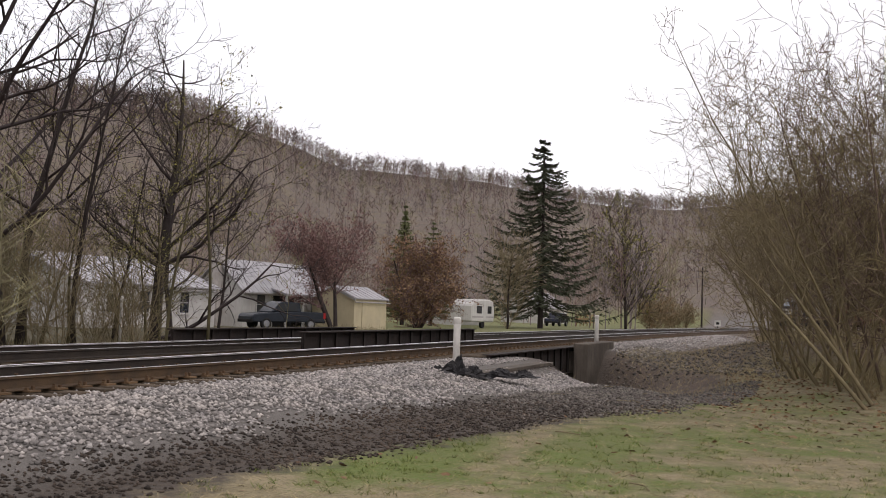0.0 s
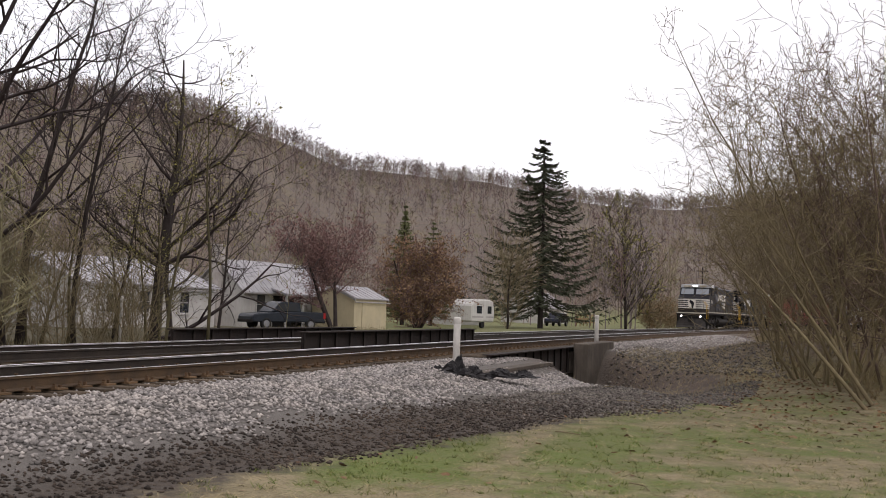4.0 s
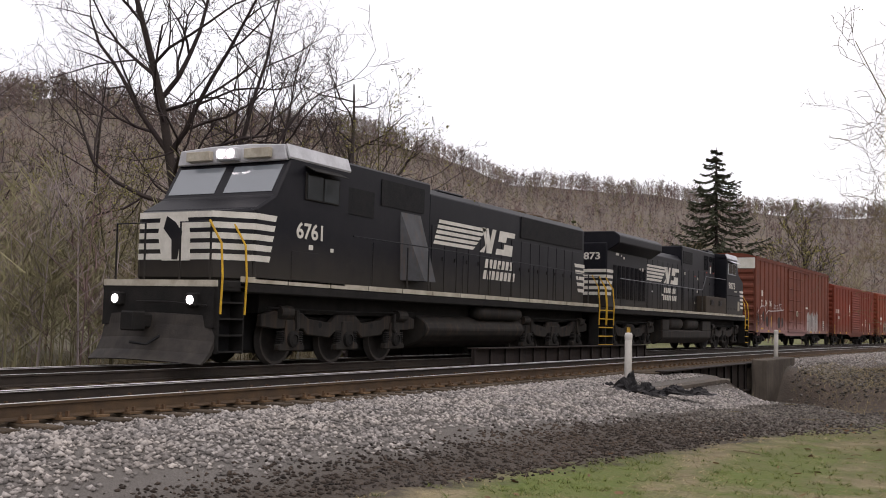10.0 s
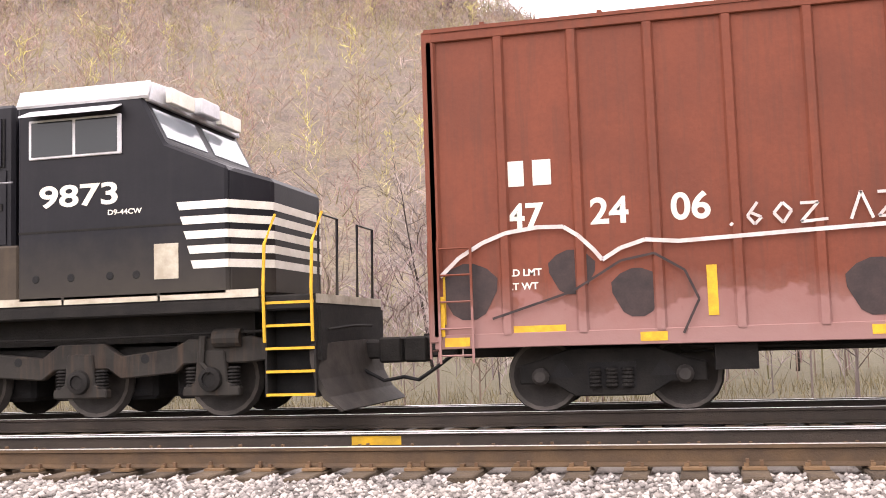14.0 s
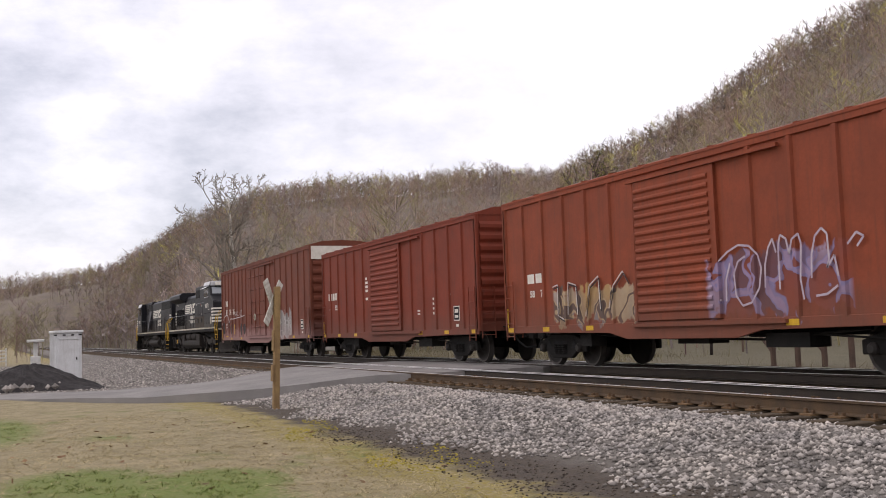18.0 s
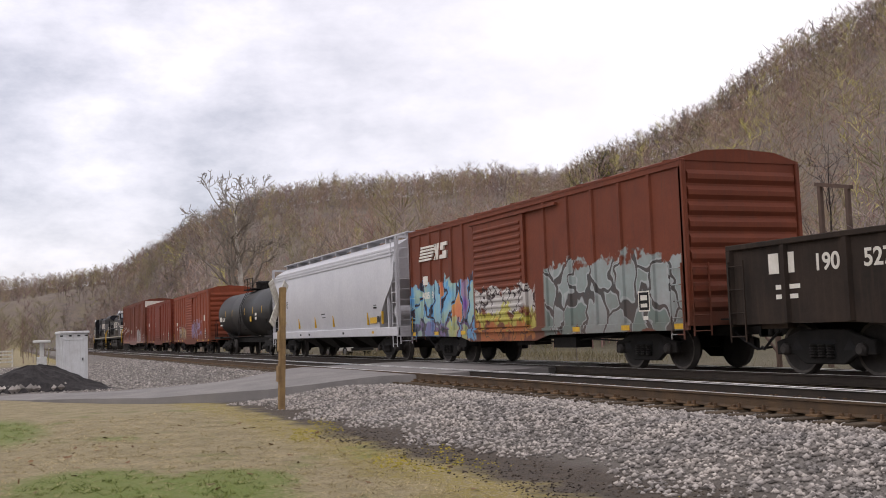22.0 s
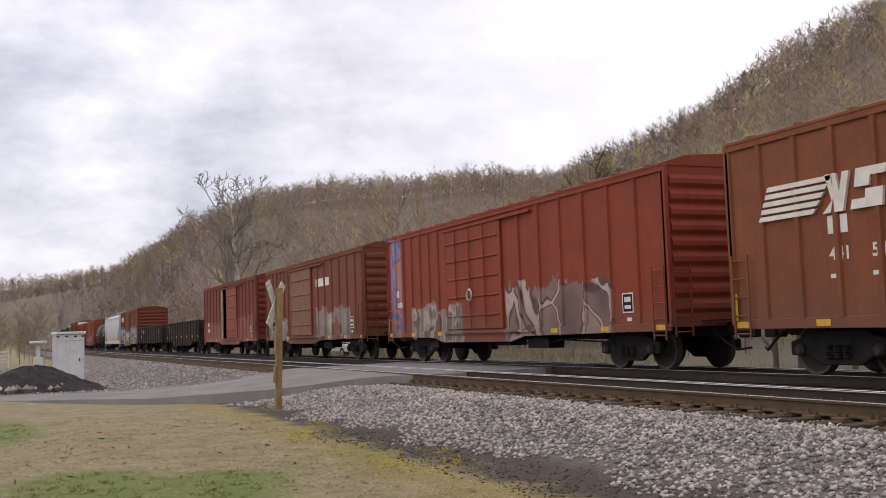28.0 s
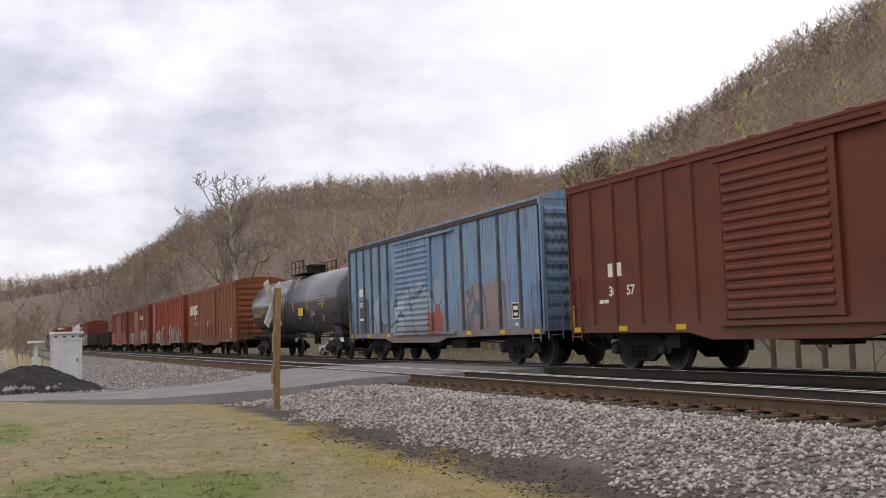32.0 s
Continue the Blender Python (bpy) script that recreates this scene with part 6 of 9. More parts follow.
def gondola(u0, u1, label, deep=False, posts=13, load_frames=False, numbers=(), marks=(), tags=True):
    """A mill gondola: open box with flared posts, fish-belly sill where deep, and ribbed ends."""
    L, uc = u1 - u0, (u0 + u1) / 2
    h = L / 2
    paint = mat("rusty_black_gondola", (0.020, 0.0145, 0.0115), (0.034, 0.023, 0.017), rough=0.85, scale=1.2, fine=16, bump=0.12, streak=0.4, streak_col=(0.06, 0.038, 0.025))
    car = thing("gondola_car", label, "gondola car", "freight train")
    TRAIN.append((car, uc))
    W, fl, top = 1.48, 0.98, 2.35
    drop = 0.62 if deep else fl - 0.12
    for s in (-1, 1):
        prof = [(-h, fl - 0.06), (-h, top), (h, top), (h, fl - 0.06), (h - 2.9, fl - 0.06), (h - 4.0, drop), (-h + 4.0, drop), (-h + 2.9, fl - 0.06)]
        part("side_wall", Mesh().prism(prof, 1, *sorted((s * W, s * (W - 0.03)))), paint, car)
        part("top_chord", Mesh().box(-h, h, *sorted((s * (W - 0.08), s * (W + 0.07))), top - 0.05, top + 0.05), paint, car, bevel=0.012)
        for i in range(posts):
            x = -h + 0.06 + (L - 0.12) * i / (posts - 1)
            zb = drop + 0.03 if abs(x) < h - 3.9 else fl - 0.04
            part("side_post", Mesh().prism([(x - 0.09, s * W), (x - 0.05, s * (W + 0.07)), (x + 0.05, s * (W + 0.07)), (x + 0.09, s * W)], 2, zb, top - 0.05), paint, car)
        x = s * h
        ew = part("end_wall", Mesh().box(*sorted((x, x - s * 0.04)), -W, W, fl - 0.1, top), paint, car)
        for i in range(4):
            z = fl + 0.2 + 0.32 * i
            part("end_rib", Mesh().prism([(x, z - 0.12), (x + s * 0.07, z - 0.05), (x + s * 0.07, z + 0.05), (x, z + 0.12)], 1, -W + 0.1, W - 0.1), paint, ew)
        ladder(car, *((x - s * 0.52 if s > 0 else x + 0.08), -W - 0.09, 0.6, 2.1), "x", rungs=4, material=paint)
        freight_truck(car, s * (h - 1.9), m_under)
        coupler(car, x, s)
    part("floor", Mesh().box(-h + 0.05, h - 0.05, -W + 0.04, W - 0.04, fl - 0.05, fl), paint, car)
    part("centre_sill", Mesh().box(-h, h, -0.3, 0.3, 0.70, 0.93), m_under, car)
    load = Mesh()
    rs = np.random.default_rng(int(u0))
    for i in range(70):
        x, y, z = rs.uniform(-h + 0.6, h - 0.6), rs.uniform(-1.1, 1.1), rs.uniform(1.7, 2.28)
        a, b, c = rs.uniform(0.15, 0.7), rs.uniform(0.1, 0.4), rs.uniform(0.05, 0.25)
        load.box(x - a, x + a, y - b, y + b, z - 0.9, z + c * 0.5)
    part("scrap_load", load, mat("rusty_scrap", (0.10, 0.07, 0.05), (0.16, 0.13, 0.11), rough=0.8, island=0.5), car, "rusty scrap metal load")
    if load_frames:
        for x in (h - 2.6, h - 0.9):
            f = Mesh().box(x - 0.05, x + 0.05, -0.05, 0.05, 1.2, 3.75)
            f.box(x - 0.05, x + 0.05, 1.15, 1.25, 1.2, 3.75)
            f.box(x - 0.05, x + 0.05, -0.05, 1.25, 3.68, 3.78)
            part("steel_frame", f, paint, car, "upright dark steel frame in the load")
    yp = -W - 0.003
    for text, size, x, z in numbers:
        writing(text, size, m_white, car, x, yp, z)
    for x, z, words, size in marks:
        bars(car, x, z, words, size, yp, m_white)
    if tags:
        for i in range(posts - 1):
            if deep and i % 2 == 0:
                x = -h + 0.06 + (L - 0.12) * (i + 0.5) / (posts - 1)
                part("reflector", Mesh().box(x - 0.17, x + 0.17, yp - 0.006, yp, 1.20, 1.34), m_yellow, car, "yellow reflector patch")
    part("stencil_frame", Mesh().box(h - 2.6, h - 2.2, yp - 0.006, yp, 1.75, 2.1), m_cream, car)
    part("stencil_panel", Mesh().box(h - 2.55, h - 2.25, yp - 0.010, yp - 0.006, 1.80, 2.05), paint, car)
    return car


gondola(312.2, 328.3, "black gondola car with white numbers, loaded with scrap", posts=12, numbers=(("190", 0.40, -5.85, 1.80), ("527", 0.40, -4.75, 1.80)), marks=((-6.95, 1.80, (1, 1), 0.36), (-6.8, 1.52, (4, 6), 0.08), (-6.8, 1.35, (4, 5), 0.08)))
gondola(330.3, 345.8, "black fish-belly gondola car with yellow reflector patches", deep=True, posts=14, numbers=(("191", 0.26, -6.9, 1.7), ("321", 0.26, -6.0, 1.7)), marks=((-6.9, 2.02, (4,), 0.2),))
boxcar(347.8, 363.0, car_paint("patchy_oxide_red", (0.20, 0.040, 0.027), (0.155, 0.034, 0.025), spray=((-7.6, -1.6, 0.2, 2.0, ((0.245, 0.085, 0.068),), 1.2, 8), (2.4, 6.9, 0.2, 2.25, ((0.235, 0.078, 0.062),), 1.0, 12), (3.6, 4.6, 0.9, 1.5, ((0.15, 0.045, 0.035),), 1.0, 4)), grime_col=(0.25, 0.10, 0.085)),
       "oxide-red boxcar with its sliding door part open", door=(-1.47, 2.29), kind="plain", posts=13, open_w=1.27, door_paint=mat("pinkish_red_door", (0.25, 0.062, 0.045), (0.21, 0.054, 0.04), rough=0.7, scale=2, streak=0.3, streak_col=(0.15, 0.05, 0.04)), door_label="faded pink-red sliding door standing part open",
       marks=((-6.7, 1.85, (1, 1, 1), 0.22), (-6.7, 1.45, (1, 1, 1, 1), 0.22)))
boxcar(365.2, 380.6, car_paint("tan_brown_red", (0.20, 0.055, 0.029), (0.155, 0.045, 0.027), spray=((-7.0, -3.4, 0.5, 1.85, (BLK, (0.45, 0.42, 0.38), WHT, GRY, BLK), 0.8, 3), (1.2, 6.0, 0.9, 2.1, (GRY, (0.25, 0.22, 0.2), WHT, GRY, (0.2, 0.08, 0.05)), 1.4, 14))),
       "red-brown boxcar with grey sprayed lettering and a tan door", door=(-2.6, 0.6), kind="plain", posts=14, door_paint=mat("tan_door", (0.24, 0.12, 0.07), (0.19, 0.09, 0.055), rough=0.75, scale=2, streak=0.4), numbers=(("550546", 0.30, -6.6, 2.25),), marks=((-6.5, 2.62, (3,), 0.3), (1.3, 3.1, (8,), 0.34)))
boxcar(383.3, 399.8, car_paint("strong_rust_red", (0.27, 0.047, 0.023), (0.22, 0.04, 0.022), spray=((-8.0, -7.0, 0.6, 4.2, ((0.10, 0.14, 0.35), (0.45, 0.2, 0.06), (0.27, 0.06, 0.03), (0.15, 0.2, 0.42)), 1.0, 5), (-6.0, -1.9, 0.5, 1.75, ((0.40, 0.36, 0.32), (0.30, 0.26, 0.23), (0.10, 0.09, 0.085), (0.22, 0.19, 0.17), (0.13, 0.11, 0.10)), 1.3, 7), (0.8, 6.1, 0.5, 2.1, ((0.42, 0.35, 0.31), (0.06, 0.05, 0.05), (0.13, 0.10, 0.095), (0.09, 0.075, 0.07), (0.34, 0.24, 0.21)), 0.95, 11))),
       "rust-red boxcar with black and white sprayed lettering", door=(-3.0, 0.6), kind="plug", posts=14, numbers=(("460381", 0.24, -7.6, 1.85),), marks=((-7.6, 2.2, (2,), 0.24), (-1.4, 3.0, (4,), 0.12), (-1.4, 2.85, (5,), 0.12)))
boxcar(401.8, 417.9, car_paint("brown_oxide", (0.24, 0.074, 0.036), (0.19, 0.06, 0.032)), "brown boxcar with a white emblem of bars and a plug door", door=(-1.85, 1.95), kind="plug", posts=14, logo=(-7.2, 2.72, 3.0, 0.64),
       numbers=(("441", 0.30, -5.6, 1.95), ("534", 0.30, -4.7, 1.95)), marks=((-5.6, 2.38, (2,), 0.30), (0.3, 3.1, (4,), 0.10), (0.3, 2.95, (4,), 0.10), (-5.6, 1.65, (3,), 0.07), (-4.7, 1.65, (3,), 0.07)))
# post paint is rust-streaked, and darkened to paint in the ribs' shadows
boxcar(438.8, 454.2, car_paint("weathered_sky_blue", (0.145, 0.245, 0.375), (0.19, 0.28, 0.38), spray=((-6.6, -5.55, 0.9, 2.3, ((0.035, 0.04, 0.05),), 1.0, 2), (-5.5, -1.8, 0.5, 2.2, ((0.07, 0.09, 0.12), (0.26, 0.36, 0.42), (0.10, 0.14, 0.19), (0.20, 0.28, 0.34), (0.30, 0.40, 0.46)), 1.0, 6), (-1.7, 1.2, 0.8, 2.5, ((0.09, 0.12, 0.15), (0.28, 0.33, 0.36), (0.16, 0.22, 0.28), (0.22, 0.28, 0.32)), 0.9, 13), (0.2, 1.3, 0.7, 1.7, ((0.28, 0.060, 0.035),), 1.0, 3), (2.6, 5.6, 0.9, 2.3, ((0.09, 0.10, 0.12), (0.22, 0.18, 0.18), (0.16, 0.22, 0.28), (0.24, 0.17, 0.15)), 0.9, 17)), streak=0.9, grime_col=(0.13, 0.085, 0.06)),
       "weathered light blue boxcar with rust streaks and sprayed lettering", post_paint=mat("shadowed_rusty_blue_post", (0.085, 0.12, 0.16), (0.055, 0.045, 0.042), rough=0.8, scale=1.5, fine=14, bump=0.2, streak=0.8), chord_paint=mat("rusty_dark_chord", (0.06, 0.045, 0.04), (0.10, 0.065, 0.045), rough=0.85, scale=2), door=(-2.6, 0.4), posts=13, sill_paint=mat("rusty_blue_sill", (0.16, 0.19, 0.22), (0.20, 0.13, 0.09), rough=0.8, scale=2), numbers=(("9019", 0.26, -6.6, 2.0),), marks=((-6.6, 2.4, (3,), 0.28), (-6.6, 1.5, (4, 4), 0.08)))
boxcar(455.6, 471.0, car_paint("deep_brown_red", (0.15, 0.038, 0.022), (0.115, 0.032, 0.021)), "brown-red boxcar with a ribbed sliding door", door=(-2.0, 0.8), posts=13, numbers=(("30", 0.30, -6.1, 1.66), ("57", 0.30, -5.4, 1.66)), marks=((-6.1, 2.08, (1, 1), 0.30), (-6.5, 1.5, (3, 3), 0.08)))


# ---- track bed: ties, plates, stones ----
TIE = 0.495
tie_me = Mesh().box(-0.115, 0.115, -1.30, 1.30, -0.38, -0.203).data("tie", m_tie, 0.012)
plate_me = Mesh().box(-0.10, 0.10, -0.18, 0.18, -0.204, -0.180).add([(x, y, z) for z in (-0.181, -0.150) for y in (-0.125, -0.080) for x in (-0.085, -0.045)],
                                                                  [(4, 5, 7, 6), (0, 1, 5, 4), (1, 3, 7, 5), (3, 2, 6, 7), (2, 0, 4, 6)]).data("tie_plate", m_plate)
rnd = random.Random(3)
near_track, far_track = track_things
for i in range(300):
    x = (i - 150) * TIE
    t = new("tie", tie_me)
    t.parent, t.matrix_local = near_track, pose(x, Y_NEAR + float(bend(x)) + rnd.uniform(-0.03, 0.03), rnd.uniform(-0.012, 0.004), 0, 0, rnd.uniform(-0.6, 0.6))
    p = new("tie_plate", plate_me)
    p.parent, p.matrix_local = near_track, pose(x + rnd.uniform(-0.01, 0.01), Y_NEAR + float(bend(x)) - 0.7525, 0)
rest = Mesh()
for i in range(-600, 600):
    x = i * TIE
    b = float(bend(x))
    if not -150 <= i < 150:
        rest.box(x - 0.115, x + 0.115, Y_NEAR + b - 1.3, Y_NEAR + b + 1.3, -0.38, -0.203)
    if -300 < i < 500:
        rest.box(x - 0.115, x + 0.115, Y_FAR + b - 1.3, Y_FAR + b + 1.3, -0.38, -0.203)
tagged(new("ties", rest.data("ties", m_tie)), "weathered timber ties further along both tracks", kind="stuff").parent = far_track
m_spike = mat("rusty_spike", (0.14, 0.085, 0.05), rough=0.9)
spk = Mesh()
for i in range(-60, 70):
    for dx in (-0.06, 0.05):
        for dy, off in ((-0.085, -0.7525), (-0.085, 0.7525)):
            x, y = i * TIE + dx + rnd.uniform(-0.01, 0.01), Y_NEAR + off + dy
            h = -0.135 + rnd.uniform(-0.015, 0.02)
            spk.box(x - 0.014, x + 0.014, y - 0.028, y + 0.012, -0.18, h)
tagged(new("spikes", spk.data("spikes", m_spike)), "rusty track spikes in the tie plates", kind="stuff").parent = near_track
# yellow and chalk marks on the web of the far rail
m_yel = mat("yellow_paint_mark", (0.55, 0.33, 0.02), (0.35, 0.22, 0.03), rough=0.8)
m_chalk = mat("chalk_mark", (0.62, 0.60, 0.55), (0.35, 0.33, 0.30), rough=0.95)
WEB = Y_NEAR + 0.7525 - 0.012
for x in (-3.35, 4.93):
    part("paint_mark", Mesh().box(x - 0.28, x + 0.28, WEB - 0.004, WEB, -0.145, -0.05), m_yel, near_track, "worn yellow paint mark")
    part("paint_mark", Mesh().box(x - 0.15, x + 0.1, WEB - 0.068, WEB - 0.02, -0.172, -0.162), m_yel, near_track, "worn yellow paint mark")
for x0, bars in ((2.25, ((0, 0.22), (0.33, 0.05), (0.42, 0.05), (0.50, 0.08), (0.64, 0.10), (0.78, 0.06))), (4.30, ((0, 0.09), (0.14, 0.16)))):
    ch = Mesh()
    for a, w in bars:
        ch.box(x0 + a, x0 + a + w, WEB - 0.0035, WEB, -0.112 if w < 0.15 else -0.098, -0.075 if w < 0.15 else -0.086)
    part("chalk_marks", ch, m_chalk, near_track, "chalk arrow and figures")


def stone_protos(k):
    r = np.random.default_rng(k)
    v = np.array([(1, 0, 0), (-1, 0, 0), (0, 1, 0), (0, -1, 0), (0, 0, 1), (0, 0, -1)], float)
    v = v * r.uniform(0.65, 1.2, (6, 1)) + r.normal(size=(6, 3)) * 0.22
    return v * np.array([1.0, 0.8, 0.62]), np.array([(0, 2, 4), (2, 1, 4), (1, 3, 4), (3, 0, 4), (2, 0, 5), (1, 2, 5), (3, 1, 5), (0, 3, 5)])


m_stone = mat("ballast_stone", (0.37, 0.332, 0.30), (0.25, 0.23, 0.217), rough=0.85, scale=1.5, fine=30, bump=0.3, island=0.62)
m_dark_stone = mat("sooty_stone", (0.078, 0.058, 0.044), (0.042, 0.033, 0.027), rough=0.9, scale=0.9, fine=30, bump=0.3, island=0.6)


def scatter(name, n, x0, x1, y0, y1, size, material, label, density=None, kinds=5, lift=0.2, category="stones"):
    x, y = rng.uniform(x0, x1, n), rng.uniform(y0, y1, n)
    if density is not None:
        keep = rng.random(n) < density(x, y)
        x, y = x[keep], y[keep]
    z = land(x, y)
    vv, ff, base = [], [], 0
    for k in range(kinds):
        s = slice(k, None, kinds)
        sz = rng.uniform(*size, len(x[s]))
        sz = np.stack([sz, sz], -1)
        v, f = spread(stone_protos(k + 11), np.stack([x[s], y[s], z[s] + lift * sz[:, 0]], -1), rng.uniform(0, 6.28, len(x[s])), sz)
        vv.append(v)
        ff.append(f + base)
        base += len(v)
    return tagged(new(name, arrays(name, np.concatenate(vv), np.concatenate(ff), material)), label, category, kind="stuff")


def road_near(y):
    return np.interp(y, [-40, 0, 3.3, 5.7, 9.3, 16.5], [-45, -33.0, -28.5, -25.4, -23.4, -24.0])


def road_far(y):
    return np.interp(y, [-40, 0, 3.9, 6.2, 9.3, 16.5], [-50, -36.4, -33.0, -31.0, -33.5, -35.0])


def on_road(x, y, gap):
    return (x < road_near(y) + gap) & (x > road_far(y) - gap)


def lawn_edge(x):
    return np.interp(x, [-30, -10, 0, 7, 9.6, 12.3, 15.4, 18, 22, 28], [4.7, 4.75, 4.9, 5.3, 4.8, 4.3, 3.5, 2.3, 1.4, 1.0]) + 0.18 * np.sin(1.3 * x) * np.sin(0.41 * x + 1)


def toe(x):
    return np.interp(x, [-30, -16, -9, 0, 8, 14, 20, 26], [5.2, 5.5, 5.7, 6.0, 6.3, 6.1, 5.2, 4.5])


def on_bank(x, y):
    t = toe(x) + 0.35 * np.sin(1.7 * x) * np.sin(0.6 * x + 1)
    gap = (np.abs(x - 33.6) > 4.0) & ~((y > 6.9) & (x > 20.2) & (x < 28) & (y < 7.3))
    road = on_road(x, y, 0.3)
    return np.clip((y - t) / 0.5 + 0.1, 0, 1) * gap * ~road * np.where(x < -26, 0.5, 1.0)


scatter("ballast", 78000, -26, 27.5, 4.2, 9.1, (0.022, 0.048), m_stone, "pale grey crushed stone on the track shoulder", on_bank)
scatter("ballast", 9000, -24, 28, 10.9, 13.2, (0.022, 0.042), m_stone, "pale grey crushed stone between the tracks", lambda x, y: (np.abs(x - 29) > 6) * 1.0)
scatter("ballast", 13000, 38.5, 85, 3.6, 9.0, (0.03, 0.06), m_stone, "pale grey crushed stone beyond the bridge", lambda x, y: np.clip((y - bend(x) - 5.4) / 1.0, 0, 1) * (y - bend(x) < 9.0))
scatter("ballast", 17000, -82, -33, -1.0, 9.0, (0.025, 0.055), m_stone, "pale grey crushed stone beyond the road", lambda x, y: (x < road_far(y) - 0.4) * np.clip((x + 85) / 30 + 0.3, 0.2, 1))
m_mid_stone = mat("brown_grey_stone", (0.17, 0.15, 0.13), (0.10, 0.088, 0.076), rough=0.9, scale=0.9, fine=30, bump=0.3, island=0.6)


def cinder_strip(x, y):
    lo, hi = lawn_edge(x), toe(x) + 0.3
    return np.clip((y - lo + 0.15) / 0.35, 0, 1) * np.clip((hi - y) / 0.55, 0, 1) * (np.abs(x - 33.0) > 3.2)


scatter("sooty_gravel", 11000, -17, 6, 3.8, 6.6, (0.009, 0.022), m_dark_stone, "black cinders and grit at the foot of the ballast", cinder_strip)
scatter("sooty_gravel", 34000, 6, 29, 1.2, 7.0, (0.012, 0.036), m_dark_stone, "dark brown cinders and grit at the foot of the ballast", lambda x, y: cinder_strip(x, y) * np.clip((20 - x) / 4, 0, 1))
scatter("sooty_gravel", 26000, 12, 29, 1.2, 7.4, (0.014, 0.040), m_mid_stone, "brown-grey gravel and grit above the gully", lambda x, y: cinder_strip(x, y) * np.clip((x - 15) / 4, 0, 1))


# ---- the bridge over the gully ----
m_girder = mat("dark_rusty_steel", (0.022, 0.018, 0.017), (0.034, 0.025, 0.021), rough=0.85, scale=1.5, fine=25, bump=0.4, streak=0.4, streak_col=(0.05, 0.03, 0.02))
m_concrete = mat("stained_concrete", (0.30, 0.27, 0.23), (0.20, 0.175, 0.145), rough=0.92, scale=1.2, fine=22, bump=0.5, streak=0.7, streak_col=(0.09, 0.075, 0.06))
bridge = thing("railway_bridge", "short dark steel girder bridge with concrete abutments over a gully", "bridge")


def girder(x0, x1, y, z0, z1):
    g = part("girder", Mesh().box(x0, x1, y - 0.012, y + 0.012, z0, z1), m_girder, bridge, "rust-streaked dark steel girder")
    part("top_flange", Mesh().box(x0, x1, y - 0.16, y + 0.16, z1, z1 + 0.03), m_girder, g)
    part("bottom_flange", Mesh().box(x0, x1, y - 0.16, y + 0.16, z0 - 0.03, z0), m_girder, g)
    n = int((x1 - x0) / 0.9)
    st_me = Mesh().box(-0.008, 0.008, -0.13, -0.012, z0, z1).box(-0.06, 0.06, -0.135, -0.125, z0, z1).data("stiffener", m_girder)
    for i in range(n + 1):
        s = new("stiffener", st_me)
        s.parent, s.matrix_local = g, pose(x0 + 0.03 + i * (x1 - x0 - 0.06) / n, y + 0.06, 0)


girder(23.2, 37.0, 12.05, -0.62, 0.30)
girder(23.6, 35.2, 16.2, -0.75, 0.21)
girder(25.8, 36.8, 7.95, -1.0, -0.16)
girder(25.8, 36.5, 11.5, -0.95, -0.28)
deck = Mesh()
for i in range(24):
    deck.box(26 + i * 0.44, 26.25 + i * 0.44, 8.1, 11.4, -0.37, -0.2)
part("deck_timbers", deck, m_tie, bridge, "dark bridge timbers under the rails", 0.01)
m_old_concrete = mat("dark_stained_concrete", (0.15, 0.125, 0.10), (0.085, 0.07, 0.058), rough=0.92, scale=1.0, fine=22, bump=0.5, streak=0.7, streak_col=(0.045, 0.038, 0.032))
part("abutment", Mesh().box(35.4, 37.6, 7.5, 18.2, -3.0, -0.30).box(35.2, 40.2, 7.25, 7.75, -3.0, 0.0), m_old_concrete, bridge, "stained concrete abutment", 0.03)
part("abutment", Mesh().box(27.0, 29.6, 7.1, 18.2, -3.0, -0.42), m_concrete, bridge, "stained concrete abutment", 0.03)
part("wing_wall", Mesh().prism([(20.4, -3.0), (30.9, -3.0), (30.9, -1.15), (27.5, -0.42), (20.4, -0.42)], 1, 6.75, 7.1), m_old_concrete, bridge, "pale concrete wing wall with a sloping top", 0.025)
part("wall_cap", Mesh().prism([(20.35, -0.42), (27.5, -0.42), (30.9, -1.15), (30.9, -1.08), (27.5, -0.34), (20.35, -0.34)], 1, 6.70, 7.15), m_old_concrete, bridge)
part("broken_slab", Mesh().prism([(-0.5, 0), (0.45, 0.06), (0.35, 0.3), (-0.3, 0.42)], 1, -0.2, 0.25), m_concrete, bridge).matrix_local = pose(36.6, 6.2, -1.75, 8, 5, 20)

# ---- crossing road and the yard beyond it ----
m_asphalt = mat("worn_asphalt", (0.24, 0.225, 0.215), (0.18, 0.17, 0.165), rough=0.9, scale=0.8, fine=45, bump=0.5)
ROAD_Z = ([-60, 0, 3.5, 5.7, 8.6, 15.6, 17.5], [-0.58, -0.56, -0.48, -0.30, -0.022, -0.022, -0.35])


rv, rf = [], []
ys = list(np.arange(-24, 0, 2.0)) + list(np.arange(0, 17.6, 0.5))
